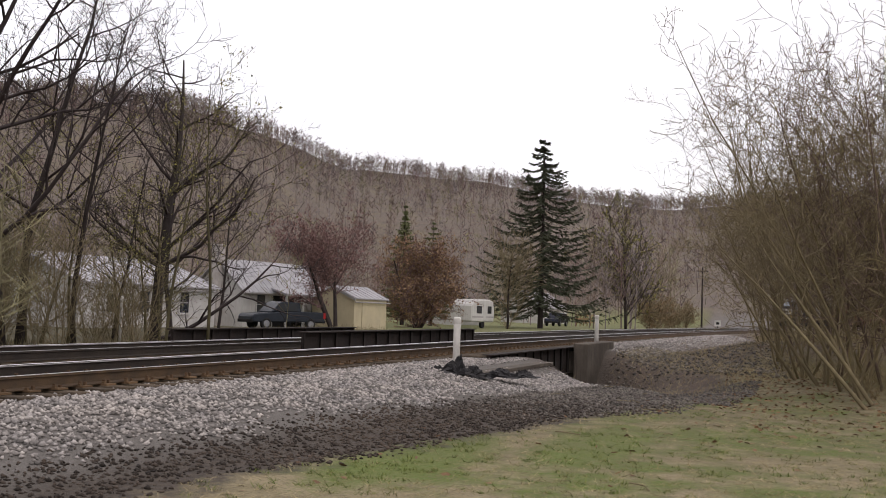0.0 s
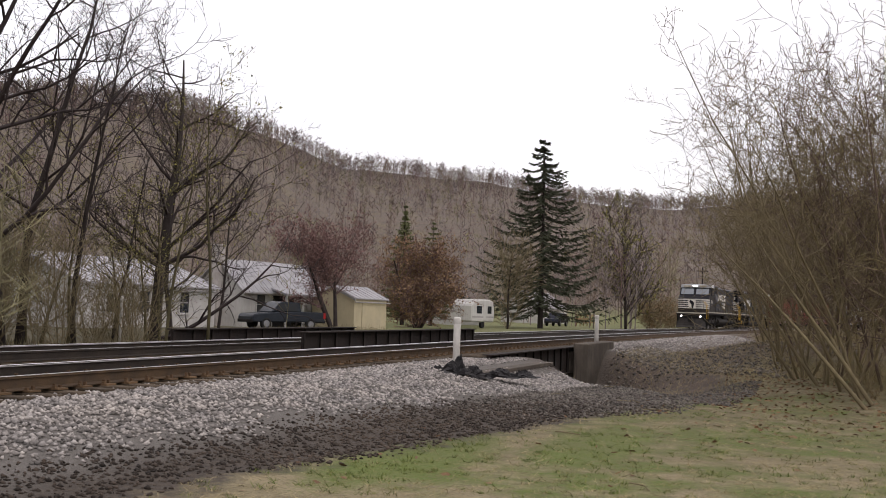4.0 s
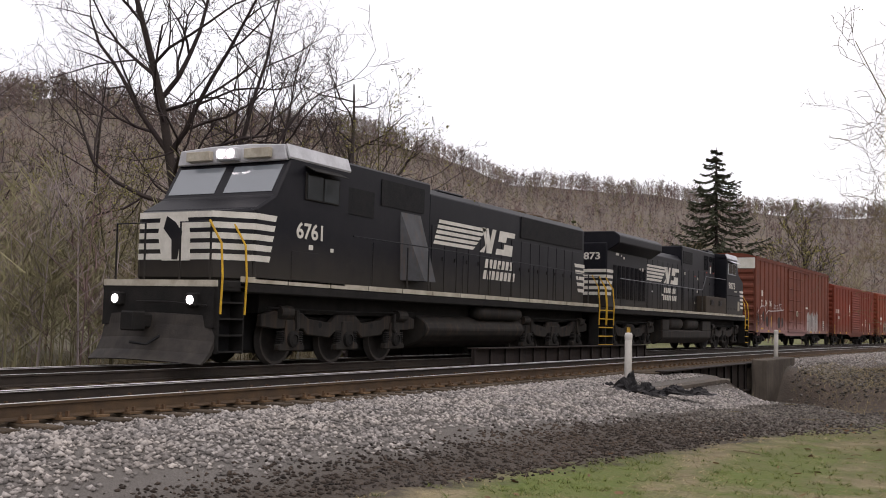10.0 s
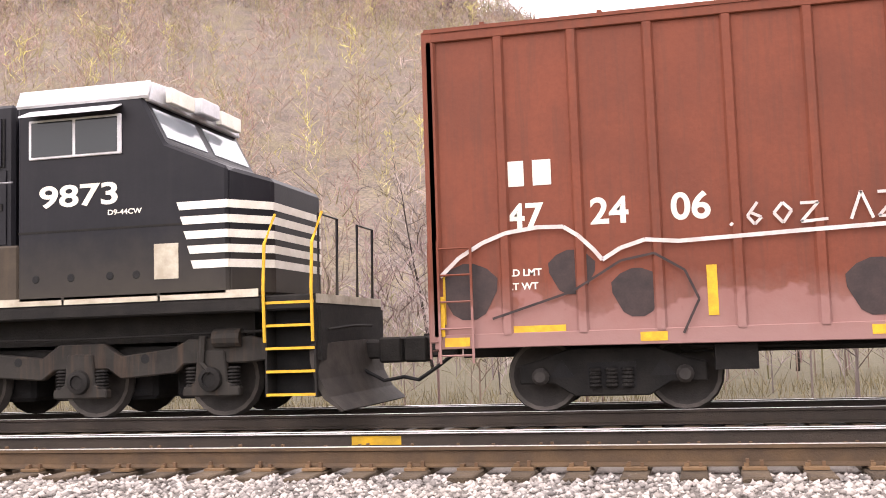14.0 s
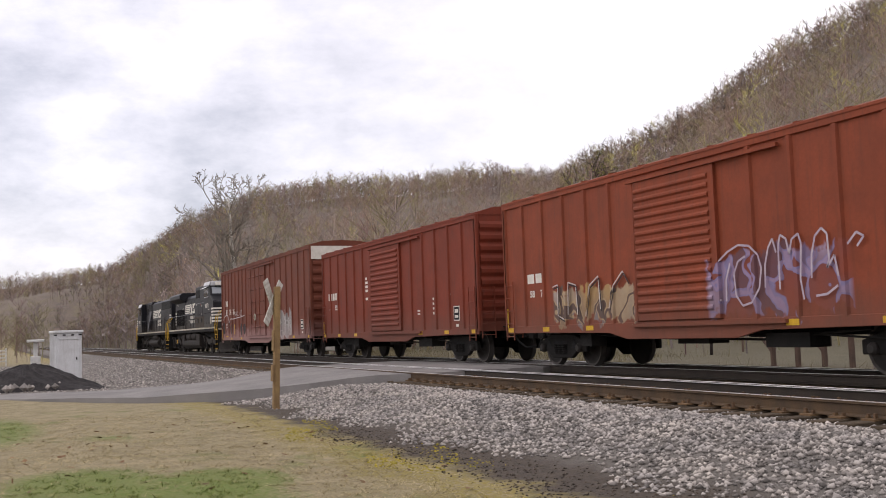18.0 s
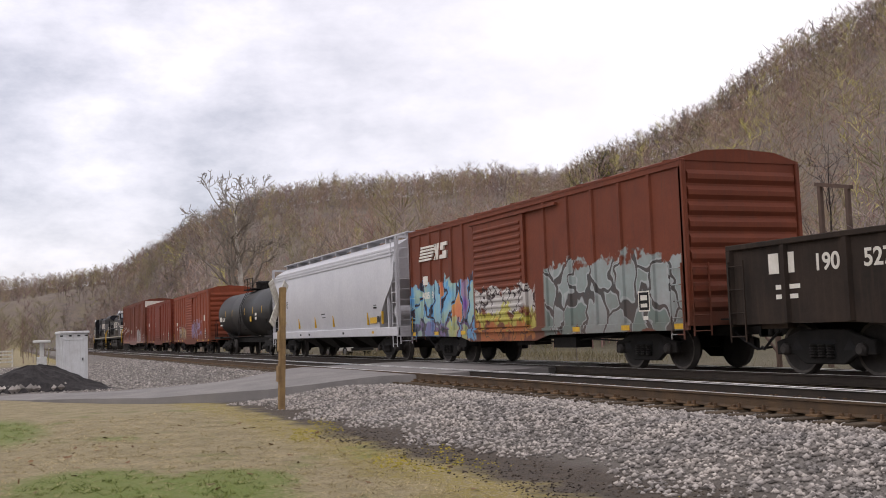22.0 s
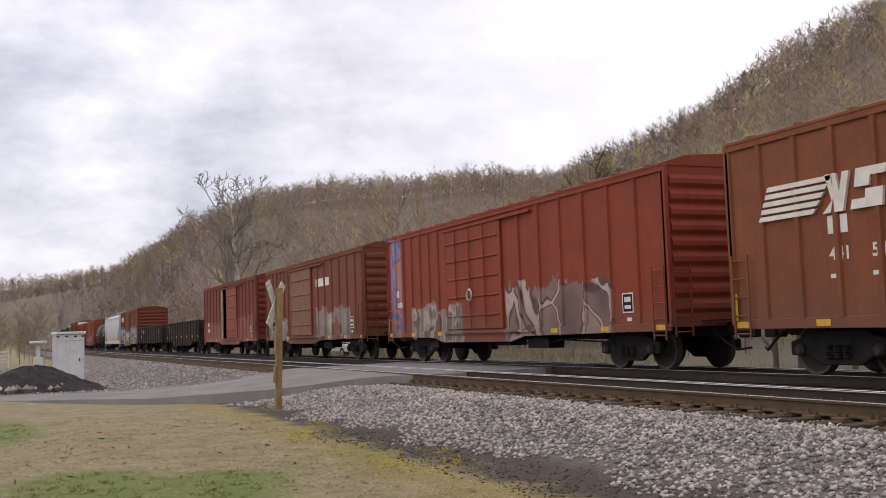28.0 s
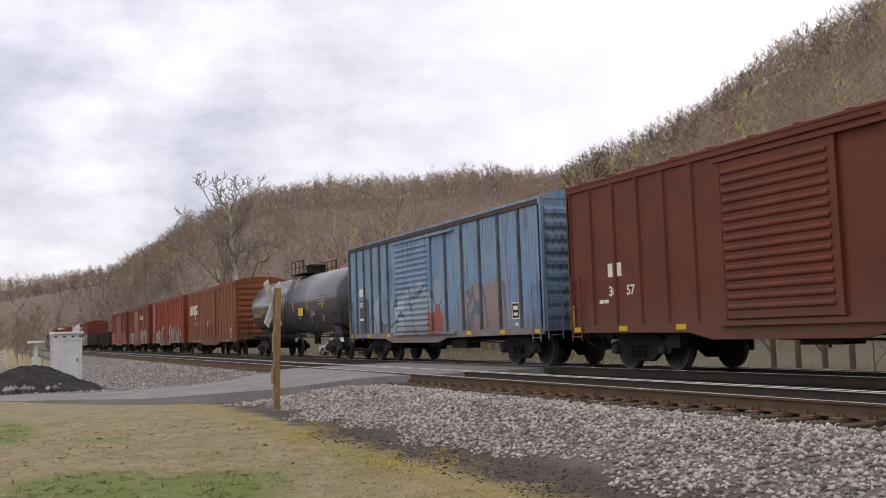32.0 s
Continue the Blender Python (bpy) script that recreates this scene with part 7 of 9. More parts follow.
for k, y in enumerate(ys):
    a, b = float(road_near(y)), float(road_far(y))
    z = float(np.interp(y, *ROAD_Z))
    wav = 0.12 * math.sin(2.1 * y) + 0.08 * math.sin(5.3 * y + 1)
    rv += [(a + 0.12 + wav, y, z - 0.5), (a + wav, y, z - 0.02), ((a + b) / 2, y, z + 0.0), (b - wav, y, z - 0.02), (b - 0.12 - wav, y, z - 0.5)]
    if k:
        rf += [((k - 1) * 5 + j, (k - 1) * 5 + j + 1, k * 5 + j + 1, k * 5 + j) for j in range(4)]
tagged(new("road", Mesh().add(rv, rf).data("road", m_asphalt)), "worn grey asphalt road over a level crossing", "road", kind="structure")


# ---- bare trees ----
def tree_lines(r, h, girth, depth=5, spread_=0.55, low=0.3, lean=(0, 0), forks=3, droop=0.0, stems=1, splay=0.15, crook=0.10, sparse=0.45):
    """Trunk, limb and twig pieces of a bare tree as (start, end, radius, radius, level)."""
    out = []

    def grow(p, d, ln, rad, lev, n_seg):
        q = p
        for s in range(n_seg):
            d2 = d + r.normal(size=3) * crook * (0.45 + 0.55 * lev)
            d2[2] += (0.08 if lev else 0.02) - droop * (lev > 1)
            d2 /= np.linalg.norm(d2)
            e = q + d2 * ln / n_seg
            r0, r1 = rad * (1 - 0.6 * s / n_seg), rad * (1 - 0.6 * (s + 1) / n_seg)
            out.append((q, e, r0, r1, lev))
            if lev < depth - 1 and (lev or (s + 1) / n_seg > low):
                for _ in range(forks - (r.random() < sparse)):
                    side = np.cross(d2, r.normal(size=3))
                    side /= np.linalg.norm(side) + 1e-9
                    dd = d2 * (1 - spread_) + side * (spread_ + 0.15 * r.normal())
                    dd[2] += 0.10
                    dd /= np.linalg.norm(dd)
                    grow(q + (e - q) * r.random(), dd, ln * (0.40 + 0.22 * r.random()) * (1.15 - 0.4 * s / n_seg), r1 * 0.55, lev + 1, max(2, n_seg - 2) if lev < 2 else 2)
            q, d = e, d2
    for k in range(stems):
        a = r.random() * 6.28
        d = np.array([lean[0] + splay * np.cos(a) * (stems > 1), lean[1] + splay * np.sin(a) * (stems > 1), 1.0])
        grow(np.array([0.12 * np.cos(a), 0.12 * np.sin(a), -0.25]) * (stems > 1) + np.array([0, 0, -0.25]) * (stems == 1), d / np.linalg.norm(d),
             h * (0.75 + 0.25 * r.random() if stems > 1 else 0.85), girth, 0, 6)
    return out


def crooked_lines(r, h, girth, limbs=14, low=0.3, reach=0.40, rise=0.75, crook=0.17, stems=1, lean=(0, 0), splay=0.2, extra=(), levels=4, fork=0.8, top=0.95):
    """A bare tree of crooked, spreading, forking limbs, as pieces like those of tree_lines."""
    out = []

    def bough(p, d, ln, rad, lev, n):
        for s in range(n):
            d = d + r.normal(size=3) * crook * (0.7 + 0.2 * lev)
            d[2] += 0.10 if lev == 1 else 0.05
            d = d / np.linalg.norm(d)
            e = p + d * ln / n
            r0, r1 = rad * (1 - 0.62 * s / n), rad * (1 - 0.62 * (s + 1) / n)
            out.append((p, e, r0, r1, lev))
            for k in range(2 if s == n - 1 else 1):
                if lev < levels and r.random() < fork:
                    side = np.cross(d, r.normal(size=3))
                    side /= np.linalg.norm(side) + 1e-9
                    a = r.uniform(0.55, 1.05)
                    dd = d * math.cos(a) + side * math.sin(a) + np.array([0, 0, 0.12])
                    bough(e, dd / np.linalg.norm(dd), ln * r.uniform(0.34, 0.58) * (1.1 - 0.35 * s / n), r1 * 0.62, lev + 1, max(2, n - 1))
            p = e
    for k in range(stems):
        a = r.random() * 6.28
        d = np.array([lean[0] + splay * np.cos(a) * (stems > 1), lean[1] + splay * np.sin(a) * (stems > 1), 1.0])
        d /= np.linalg.norm(d)
        hh = h * (1 if stems == 1 else r.uniform(0.65, 1.0))
        p = np.array([0.15 * np.cos(a), 0.15 * np.sin(a), 0.0]) * (stems > 1) - np.array([0, 0, 0.3])
        spine = [p]
        n = 9
        for s in range(n):
            d = d + r.normal(size=3) * crook * 0.35
            d[2] += 0.03
            d /= np.linalg.norm(d)
            q = p + d * hh * top / n
            out.append((p, q, girth * (1 - 0.88 * s / n), girth * (1 - 0.88 * (s + 1) / n), 0))
            p = q
            spine.append(p)
        for i in range(limbs):
            t = low + (0.97 - low) * (i + r.random()) / limbs
            j = min(int(t * n), n - 1)
            base = spine[j] + (spine[j + 1] - spine[j]) * (t * n - j)
            a = i * 2.4 + r.normal() * 0.5
            el = r.uniform(0.45, 1.0) * rise
            bough(base, np.array([math.cos(a) * math.cos(el), math.sin(a) * math.cos(el), math.sin(el)]), hh * reach * r.uniform(0.7, 1.2) * (1.12 - 0.75 * t), girth * 0.45 * (1.1 - 0.8 * t), 1, 5)
        for t, dx, dy, dz, ln in extra:
            j = min(int(t * n), n - 1)
            d = np.array([dx, dy, dz], float)
            bough(spine[j], d / np.linalg.norm(d), ln, girth * 0.42, 1, 6)
    return out


def tubes(lines, sides=3, thin=0.0):
    """Tapered bars for many line pieces at once."""
    p, q = np.array([s[0] for s in lines]), np.array([s[1] for s in lines])
    r0, r1 = np.maximum([s[2] for s in lines], thin), np.maximum([s[3] for s in lines], thin * 0.6)
    d = q - p
    d /= np.linalg.norm(d, axis=1)[:, None] + 1e-9
    ref = np.where(np.abs(d[:, 2:3]) < 0.9, [[0, 0, 1.0]], [[1.0, 0, 0]])
    a = np.cross(d, ref)
    a /= np.linalg.norm(a, axis=1)[:, None]
    b = np.cross(d, a)
    ang = np.arange(sides) * 2 * np.pi / sides
    ring = a[:, None] * np.cos(ang)[None, :, None] + b[:, None] * np.sin(ang)[None, :, None]
    v = np.concatenate([p[:, None] + ring * r0[:, None, None], q[:, None] + ring * r1[:, None, None]], 1)
    k = np.arange(sides)
    f = np.stack([k, (k + 1) % sides, sides + (k + 1) % sides, sides + k], -1)
    return v.reshape(-1, 3), (f[None] + (np.arange(len(p)) * 2 * sides)[:, None, None]).reshape(-1, 4)


def leaves(lines, r, n, size, scatter_=0.1):
    """Small two-sided buds or leaves along the thinnest twigs."""
    idx = r.integers(0, len(lines), n)
    p = np.array([lines[i][0] + (lines[i][1] - lines[i][0]) * r.random() for i in idx]) + r.normal(size=(n, 3)) * scatter_
    u, w = r.normal(size=(n, 3)), r.normal(size=(n, 3))
    u /= np.linalg.norm(u, axis=1)[:, None]
    w /= np.linalg.norm(w, axis=1)[:, None]
    s = size * r.uniform(0.6, 1.4, (n, 1))
    v = np.stack([p - u * s, p + w * s * 0.6, p + u * s, p - w * s * 0.6], 1)
    return v.reshape(-1, 3), np.arange(4 * n).reshape(-1, 4)


m_bark = mat("dark_bark", (0.034, 0.026, 0.025), (0.055, 0.044, 0.038), rough=0.95, scale=2, fine=25, bump=0.8)
m_twig = mat("dark_twigs", (0.042, 0.031, 0.031), (0.062, 0.048, 0.043), rough=0.95, scale=1, fine=10, bump=0)
m_pale = mat("pale_sycamore_bark", (0.62, 0.58, 0.52), (0.38, 0.33, 0.29), rough=0.9, scale=2.5, fine=14, bump=0.4)
m_pale_twig = mat("pale_brown_twigs", (0.30, 0.265, 0.22), (0.20, 0.17, 0.145), rough=0.9, scale=1.5, fine=14, bump=0)
m_brown = mat("brown_sapling_bark", (0.25, 0.20, 0.115), (0.16, 0.128, 0.075), rough=0.95, scale=2, fine=12, bump=0.2)
m_olive = mat("olive_bark", (0.10, 0.085, 0.042), (0.065, 0.056, 0.034), rough=0.95, scale=2, fine=12, bump=0.3)
m_plum = mat("plum_twigs", (0.19, 0.12, 0.11), (0.14, 0.09, 0.08), rough=0.95, bump=0)
m_bud_plum = mat("plum_buds", (0.27, 0.15, 0.14), (0.20, 0.12, 0.10), rough=0.9, bump=0, island=0.3)
m_bud_red = mat("red_brown_buds", (0.30, 0.17, 0.10), (0.22, 0.16, 0.08), rough=0.9, bump=0, island=0.3)
m_bud_green = mat("yellow_green_buds", (0.28, 0.26, 0.08), (0.20, 0.18, 0.06), rough=0.9, bump=0, island=0.3)
m_needle = mat("dark_needles", (0.05, 0.058, 0.034), (0.075, 0.078, 0.048), rough=0.9, bump=0, island=0.35)
m_yew = mat("dull_green_leaves", (0.12, 0.13, 0.05), (0.08, 0.09, 0.04), rough=0.9, bump=0, island=0.35)


def bare_tree(name, label, x, y, h, girth, seed, bark=None, twig=None, buds=None, n_buds=0, bud=0.02, thin=0.006, group="", category="tree", crooked=False, **kw):
    r = np.random.default_rng(seed)
    t = thing(name, label, category, group, x, y, float(land(x, y)))
    lines = (crooked_lines if crooked else tree_lines)(r, h, girth, **kw)
    trunk, chain = Mesh(), []
    for s in [q for q in lines if q[4] == 0] + [None]:
        if chain and (s is None or np.linalg.norm(s[0] - chain[-1][1]) > 1e-6):
            trunk.tube([chain[0][0]] + [q[1] for q in chain], max(chain[0][2], thin), 7, max(chain[-1][3], thin))
            chain = []
        chain.append(s)
    part("trunk" if kw.get("stems", 1) == 1 else "stem_clump", trunk, bark or m_bark, t, smooth=True)
    many = kw.get("stems", 1) > 1
    fine = [s for s in lines if s[4] >= 1]
    if fine:
        part("crown", arrays("crown", *tubes(fine, 3, thin), twig or m_twig), None, t)
        if n_buds:
            part("blossom", arrays("blossom", *leaves(fine, r, n_buds, bud), buds), None, t, "swelling spring buds")
    return t


def at(az, dist):
    """A place by its heading left of the track's normal and its distance."""
    return -math.sin(math.radians(az)) * dist, math.cos(math.radians(az)) * dist


TALL = [(-47.0, 33, 16.5, 0.24, 1), (-47.9, 36, 15.5, 0.16, 2), (-50.6, 36, 12.0, 0.11, 3), (-52.4, 38, 9, 0.08, 31), (-54.5, 40, 13.2, 0.26, 4), (-55.6, 42, 11.0, 0.13, 5), (-58.0, 46, 8.0, 0.08, 6),
        (-42.6, 45, 14.0, 0.13, 7), (-36.6, 40, 12.5, 0.12, 8), (-32.0, 44, 13, 0.11, 9), (-27.5, 48, 13, 0.12, 10), (-24, 55, 14, 0.12, 11), (-19, 47, 11, 0.09, 12), (-5.5, 38, 11, 0.08, 13),
        (3, 52, 12, 0.12, 14), (14, 50, 10, 0.10, 15), (24, 52, 11, 0.1, 16), (33, 55, 11, 0.1, 17), (46, 60, 12, 0.11, 18), (52, 50, 9, 0.08, 19)]
SPREADING = {4: ((0.22, 0.34, -0.94, 0.10, 5.4), (0.42, 0.34, -0.94, 0.32, 5.0), (0.62, 0.34, -0.94, 0.6, 3.4), (0.35, -0.34, 0.94, 0.4, 3.6)),
         1: ((0.25, 0.34, -0.94, 0.8, 6.5), (0.45, 0.34, -0.94, 0.7, 6.0), (0.60, 0.30, -0.9, 0.8, 5.0), (0.5, -0.3, 0.9, 1.2, 5.0))}
for a, d, h, g, k in TALL:
    bare_tree("bare_tree", "tall bare grey-brown tree with crooked spreading limbs behind the railway", *at(a, d), h, g, 100 + k, thin=0.0085, group="bare trees behind the tracks", crooked=True, limbs=15 if g > 0.1 else 11, low=0.28, levels=4 if k < 8 else 3, extra=SPREADING.get(k, ()))
bare_tree("sycamore", "pale-barked bare sycamore with crooked spreading limbs", 9.0, 34.0, 16, 0.32, 61, bark=m_pale, twig=m_pale_twig, thin=0.012, crooked=True, limbs=14, low=0.3, reach=0.48, crook=0.22)
bare_tree("sycamore", "pale-limbed sycamore far behind the railway", *at(77.6, 88), 14.4, 0.42, 66, bark=m_pale, twig=m_pale_twig, thin=0.034, crooked=True, limbs=18, low=0.22, reach=0.46, rise=0.95)
bare_tree("sycamore", "slender pale-barked sycamore in the wood's edge", *at(74.6, 82), 9.0, 0.20, 63, bark=m_pale, twig=m_pale_twig, thin=0.014, crooked=True, limbs=12, low=0.3)
# yellowish willow growth between the track and the house
for k in range(10):
    a, d = rng.uniform(-57, -44), rng.uniform(28, 40)
    bare_tree("thicket_shrub", "yellowish budding undergrowth beside the tracks", *at(a, d), rng.uniform(2.0, 4.5), 0.020, 300 + k, bark=m_brown, twig=m_brown, buds=m_bud_green, n_buds=260, bud=0.022,
              thin=0.009, group="undergrowth", category="shrub", depth=3, forks=2, stems=4, splay=0.35, low=0.15)
for k in range(13):
    a, d = rng.uniform(-57.5, -40), rng.uniform(27, 42)
    bare_tree("slender_tree", "slender olive-barked bare tree behind the tracks", *at(a, d), rng.uniform(4.5, 8.5), rng.uniform(0.05, 0.085), 350 + k, bark=m_olive, twig=m_olive, buds=m_bud_green, n_buds=600, bud=0.04,
              thin=0.008, group="slender trees behind the tracks", crooked=True, limbs=9, low=0.25, levels=3, reach=0.42)
# a thicket of saplings along the near bank, leaning over the line


def thicket_edge(x):
    return np.interp(x, [20, 22, 25, 35, 50, 70], [-1.7, -1.3, -0.7, 0.9, 2.4, 3.6])


THICKET = (mat("brown_sapling_bark", (0.24, 0.175, 0.115), (0.155, 0.115, 0.08), rough=0.95, scale=2, fine=12, bump=0.2), mat("red_brown_sapling_bark", (0.185, 0.130, 0.098), (0.115, 0.083, 0.066), rough=0.95, scale=2, fine=12, bump=0.2), mat("ochre_sapling_bark", (0.32, 0.255, 0.130), (0.20, 0.16, 0.088), rough=0.95, scale=2, fine=12, bump=0.2))
for k in range(52):
    x = 23.5 + 26 * ((k * 0.618) % 1.0) ** 1.2
    y = float(thicket_edge(x)) - 0.3 - (0.0 if k % 3 == 0 else 5.0 * rng.random())
    if k >= 44:
        x, y = 23.0 + 0.9 * (k - 44), -3.0 - 0.5 * (k % 4)
    bare_tree("leaning_sapling", "leaning bare sapling with yellow-brown stems on the bank", x, y, rng.uniform(7.5, 11.0) + 0.07 * (x - 22) + (2.0 if k >= 44 else 0.0), 0.042, 400 + k, bark=THICKET[k % 3], twig=THICKET[k % 3], buds=m_bud_green, n_buds=160, bud=0.017,
              thin=0.0078, group="saplings on the bank", category="shrub", crooked=True, stems=2, splay=0.30, limbs=12, low=0.14, reach=0.42, rise=0.85, levels=3, lean=(0.0, -0.06 + 0.13 * rng.random()), crook=0.28)
for x, y, h, ly, k in ((25.5, -6.0, 11.5, 0.08, 1), (30.0, -7.2, 13.0, 0.10, 2), (36.0, -8.0, 14.0, 0.10, 4)):
    bare_tree("bank_tree", "dark bare tree reaching over the saplings on the bank", x, y, h, 0.075, 490 + k, bark=THICKET[1], twig=THICKET[1], buds=m_bud_green, n_buds=500, bud=0.02, thin=0.0085, group="trees on the bank", crooked=True, limbs=16, low=0.25, reach=0.50, rise=0.55, levels=4, lean=(0.0, ly), crook=0.22)
for x, y, h, lx, ly, k in ((21.6, -1.3, 5.6, 0.15, 0.95, 1), (22.6, -1.4, 6.2, 0.05, 0.75, 2), (27.5, -0.4, 6.0, 0.05, 0.70, 3), (30.5, 0.2, 5.5, 0.0, 0.62, 4)):
    bare_tree("leaning_sapling", "long sapling leaning far out from the bank", x, y, h, 0.050, 470 + k, bark=m_brown, twig=m_brown, thin=0.007, group="saplings on the bank", category="shrub", crooked=True, limbs=9, low=0.45, reach=0.24, rise=1.2, levels=3, lean=(lx, ly), crook=0.10)
bare_tree("plum_tree", "low purple-brown ornamental tree in front of the house", 62.0, 29.8, 7.0, 0.16, 71, bark=m_bark, twig=m_plum, buds=m_bud_plum, n_buds=9000, bud=0.075, thin=0.012,
          depth=4, forks=3, low=0.34, spread_=0.60, stems=3, splay=0.45)
bare_tree("budding_maple", "rounded red-brown budding tree on the lawn", 81.6, 31.5, 6.9, 0.16, 72, bark=m_bark, twig=m_plum, buds=m_bud_red, n_buds=12000, bud=0.10, thin=0.014, depth=4, forks=3, low=0.1, spread_=0.62,
          stems=4, splay=0.45)
bare_tree("small_tree", "small bare pinkish-brown tree on the lawn", 97, 28, 9.0, 0.13, 73, bark=m_bark, twig=m_brown, thin=0.018, depth=4, forks=3, low=0.15, spread_=0.5)
bare_tree("small_tree", "yellow-green budding tree by the wood", *at(-80.4, 130), 13, 0.2, 74, buds=m_bud_green, n_buds=3500, bud=0.14, thin=0.03, depth=4, forks=3, low=0.1, spread_=0.5)
bare_tree("small_tree", "yellow-green budding tree by the wood", *at(57.6, 120), 13, 0.2, 75, buds=m_bud_green, n_buds=3500, bud=0.12, thin=0.03, depth=4, forks=3, low=0.1, spread_=0.5)


def conifer(name, label, x, y, h, wide, seed, needles, layers=26, blunt=0.0):
    r = np.random.default_rng(seed)
    t = thing(name, label, "tree", "evergreens", x, y, float(land(x, y)))
    part("trunk", Mesh().tube([(0, 0, -0.3), (0.05, 0, h * 0.5), (0, 0.05, h * 0.97)], 0.02 * h, 7, 0.02), m_bark, t)
    quads = []
    for i in range(layers):
        s = i / (layers - 1)
        z = h * (0.10 + 0.88 * s)
        reach = (0.15 + 0.85 * min(1, (1 - s) * 4)) * wide * ((1 - s) ** (0.95 if blunt == 0 else 0.4) + 0.03) * (0.55 + 0.45 * min(1, s * 5 + 0.4))
        for j in range(13):
            a = r.random() * 6.28
            ln = reach * r.uniform(0.55, 1.12)
            d = np.array([math.cos(a), math.sin(a), 0])
            tip = d * ln + np.array([0, 0, z - ln * (0.12 - 0.35 * s)])
            root = np.array([0, 0, z])
            for m in range(16 if s < 0.75 else 7):
                f = 0.12 + 0.88 * r.random()
                p = root + (tip - root) * f + r.normal(size=3) * 0.035 * h * (1 - 0.6 * s) * np.array([0.5, 0.5, 0.22])
                u = (d + r.normal(size=3) * 0.7) * 0.020 * h * (1 - 0.6 * s) * r.uniform(0.5, 1.3)
                w = np.cross(u, r.normal(size=3))
                w = w / (np.linalg.norm(w) + 1e-9) * 0.006 * h
                quads.append([p - u, p + w - 0.3 * u, p + u, p - w + 0.3 * u])
    q = np.array(quads)
    part("crown", arrays("crown", q.reshape(-1, 3), np.arange(len(q) * 4).reshape(-1, 4), needles), None, t)
    return t


def spruce(name, label, x, y, h, wide, seed):
    """Whorls of drooping boughs with gaps between them, feathered with needle sprays."""
    r = np.random.default_rng(seed)
    t = thing(name, label, "tree", "evergreens", x, y, float(land(x, y)))
    part("trunk", Mesh().tube([(0, 0, -0.3), (0.05, 0, h * 0.5), (0, 0.05, h)], 0.016 * h, 7, 0.02), m_bark, t)
    quads, boughs = [], []
    for i in range(25):
        s = i / 24
        z = h * (0.12 + 0.86 * s)
        for j in range(8 if s < 0.85 else 5):
            a = j * 0.785 + i * 1.1 + r.normal() * 0.25
            ln = wide * (1.02 - s) ** 0.85 * r.uniform(0.6, 1.1) + 0.25
            d = np.array([math.cos(a), math.sin(a), 0.0])
            root = np.array([0, 0, z + r.normal() * 0.15])
            prev = root
            for q in range(1, 7):
                f = q / 6
                p = root + d * ln * f + np.array([0, 0, ln * (-0.22 * math.sin(f * 2.2) + 0.16 * f * f)])
                boughs.append((prev, p, 0.05 * (1.1 - f), 0.05 * (1.0 - f), 1))
                for m in range(13):
                    c = prev + (p - prev) * r.random()
                    side = np.array([-d[1], d[0], 0]) * r.choice([-1, 1])
                    u = (side * r.uniform(0.3, 1.0) + d * 0.6 + np.array([0, 0, -0.25 + 0.25 * r.normal()])) * (0.25 + 0.55 * math.sin(f * 2.6)) * (1.15 - 0.6 * s) * r.uniform(0.5, 1.1)
                    w = np.cross(u, r.normal(size=3))
                    w = w / (np.linalg.norm(w) + 1e-9) * 0.075
                    quads.append([c - w, c + w, c + u + w * 0.3, c + u - w * 0.3])
                prev = p
    q = np.array(quads)
    crown = part("crown", arrays("crown", q.reshape(-1, 3), np.arange(len(q) * 4).reshape(-1, 4), m_needle), None, t)
    part("boughs", arrays("boughs", *tubes(boughs, 3, 0.01), m_bark), None, crown)
    return t


spruce("spruce", "tall dark spruce with open drooping boughs on the lawn", 106, 27, 20.4, 9.0, 81)
conifer("evergreen", "dull green rounded evergreen behind the budding tree", *at(-68.0, 101), 11.2, 2.3, 82, m_yew, 18, 1.0)
conifer("evergreen", "dull green rounded evergreen behind the budding tree", *at(-69.6, 104), 10.6, 2.5, 83, m_yew, 18, 1.0)
conifer("evergreen", "slim brownish evergreen behind the budding tree", 104, 42, 13.0, 2.0, 84, m_yew, 20)
for a, d, h in ((53.1, 232, 9), (54.6, 236, 8)):
    conifer("ridge_pine", "lone dark pine on the ridge", *at(a, d), h, 2.6, int(a * 10), m_needle, 14)

# nearer woods along the valley floor
mid_protos = []
for k in range(7):
    mid_protos.append(twig_tree(np.random.default_rng(500 + k), 1.0, 16, 8, 0.0028, trunk=0.013, low=0.12))
thin_protos = []
for k in range(4):
    thin_protos.append(twig_tree(np.random.default_rng(540 + k), 1.0, 9, 5, 0.005, reach=0.55, trunk=0.012))
m_wood = [mat("wood_" + a, tuple(1.3 * v for v in b), tuple(1.25 * v for v in c), rough=0.95, scale=0.3, fine=3, bump=0, island=0.25) for a, b, c in FOREST[:4]]


def band(a0, a1, d0, d1):
    def places(count):
        a, d = np.radians(rng.uniform(a0, a1, count)), rng.uniform(d0, d1, count)
        x, y = -np.sin(a) * d, np.cos(a) * d
        ok = (y > 19.3) & ~on_road(x, y, 2.0)
        x, y = x[ok], y[ok]
        return np.stack([x, y, land(x, y) - 0.2], -1)
    return places


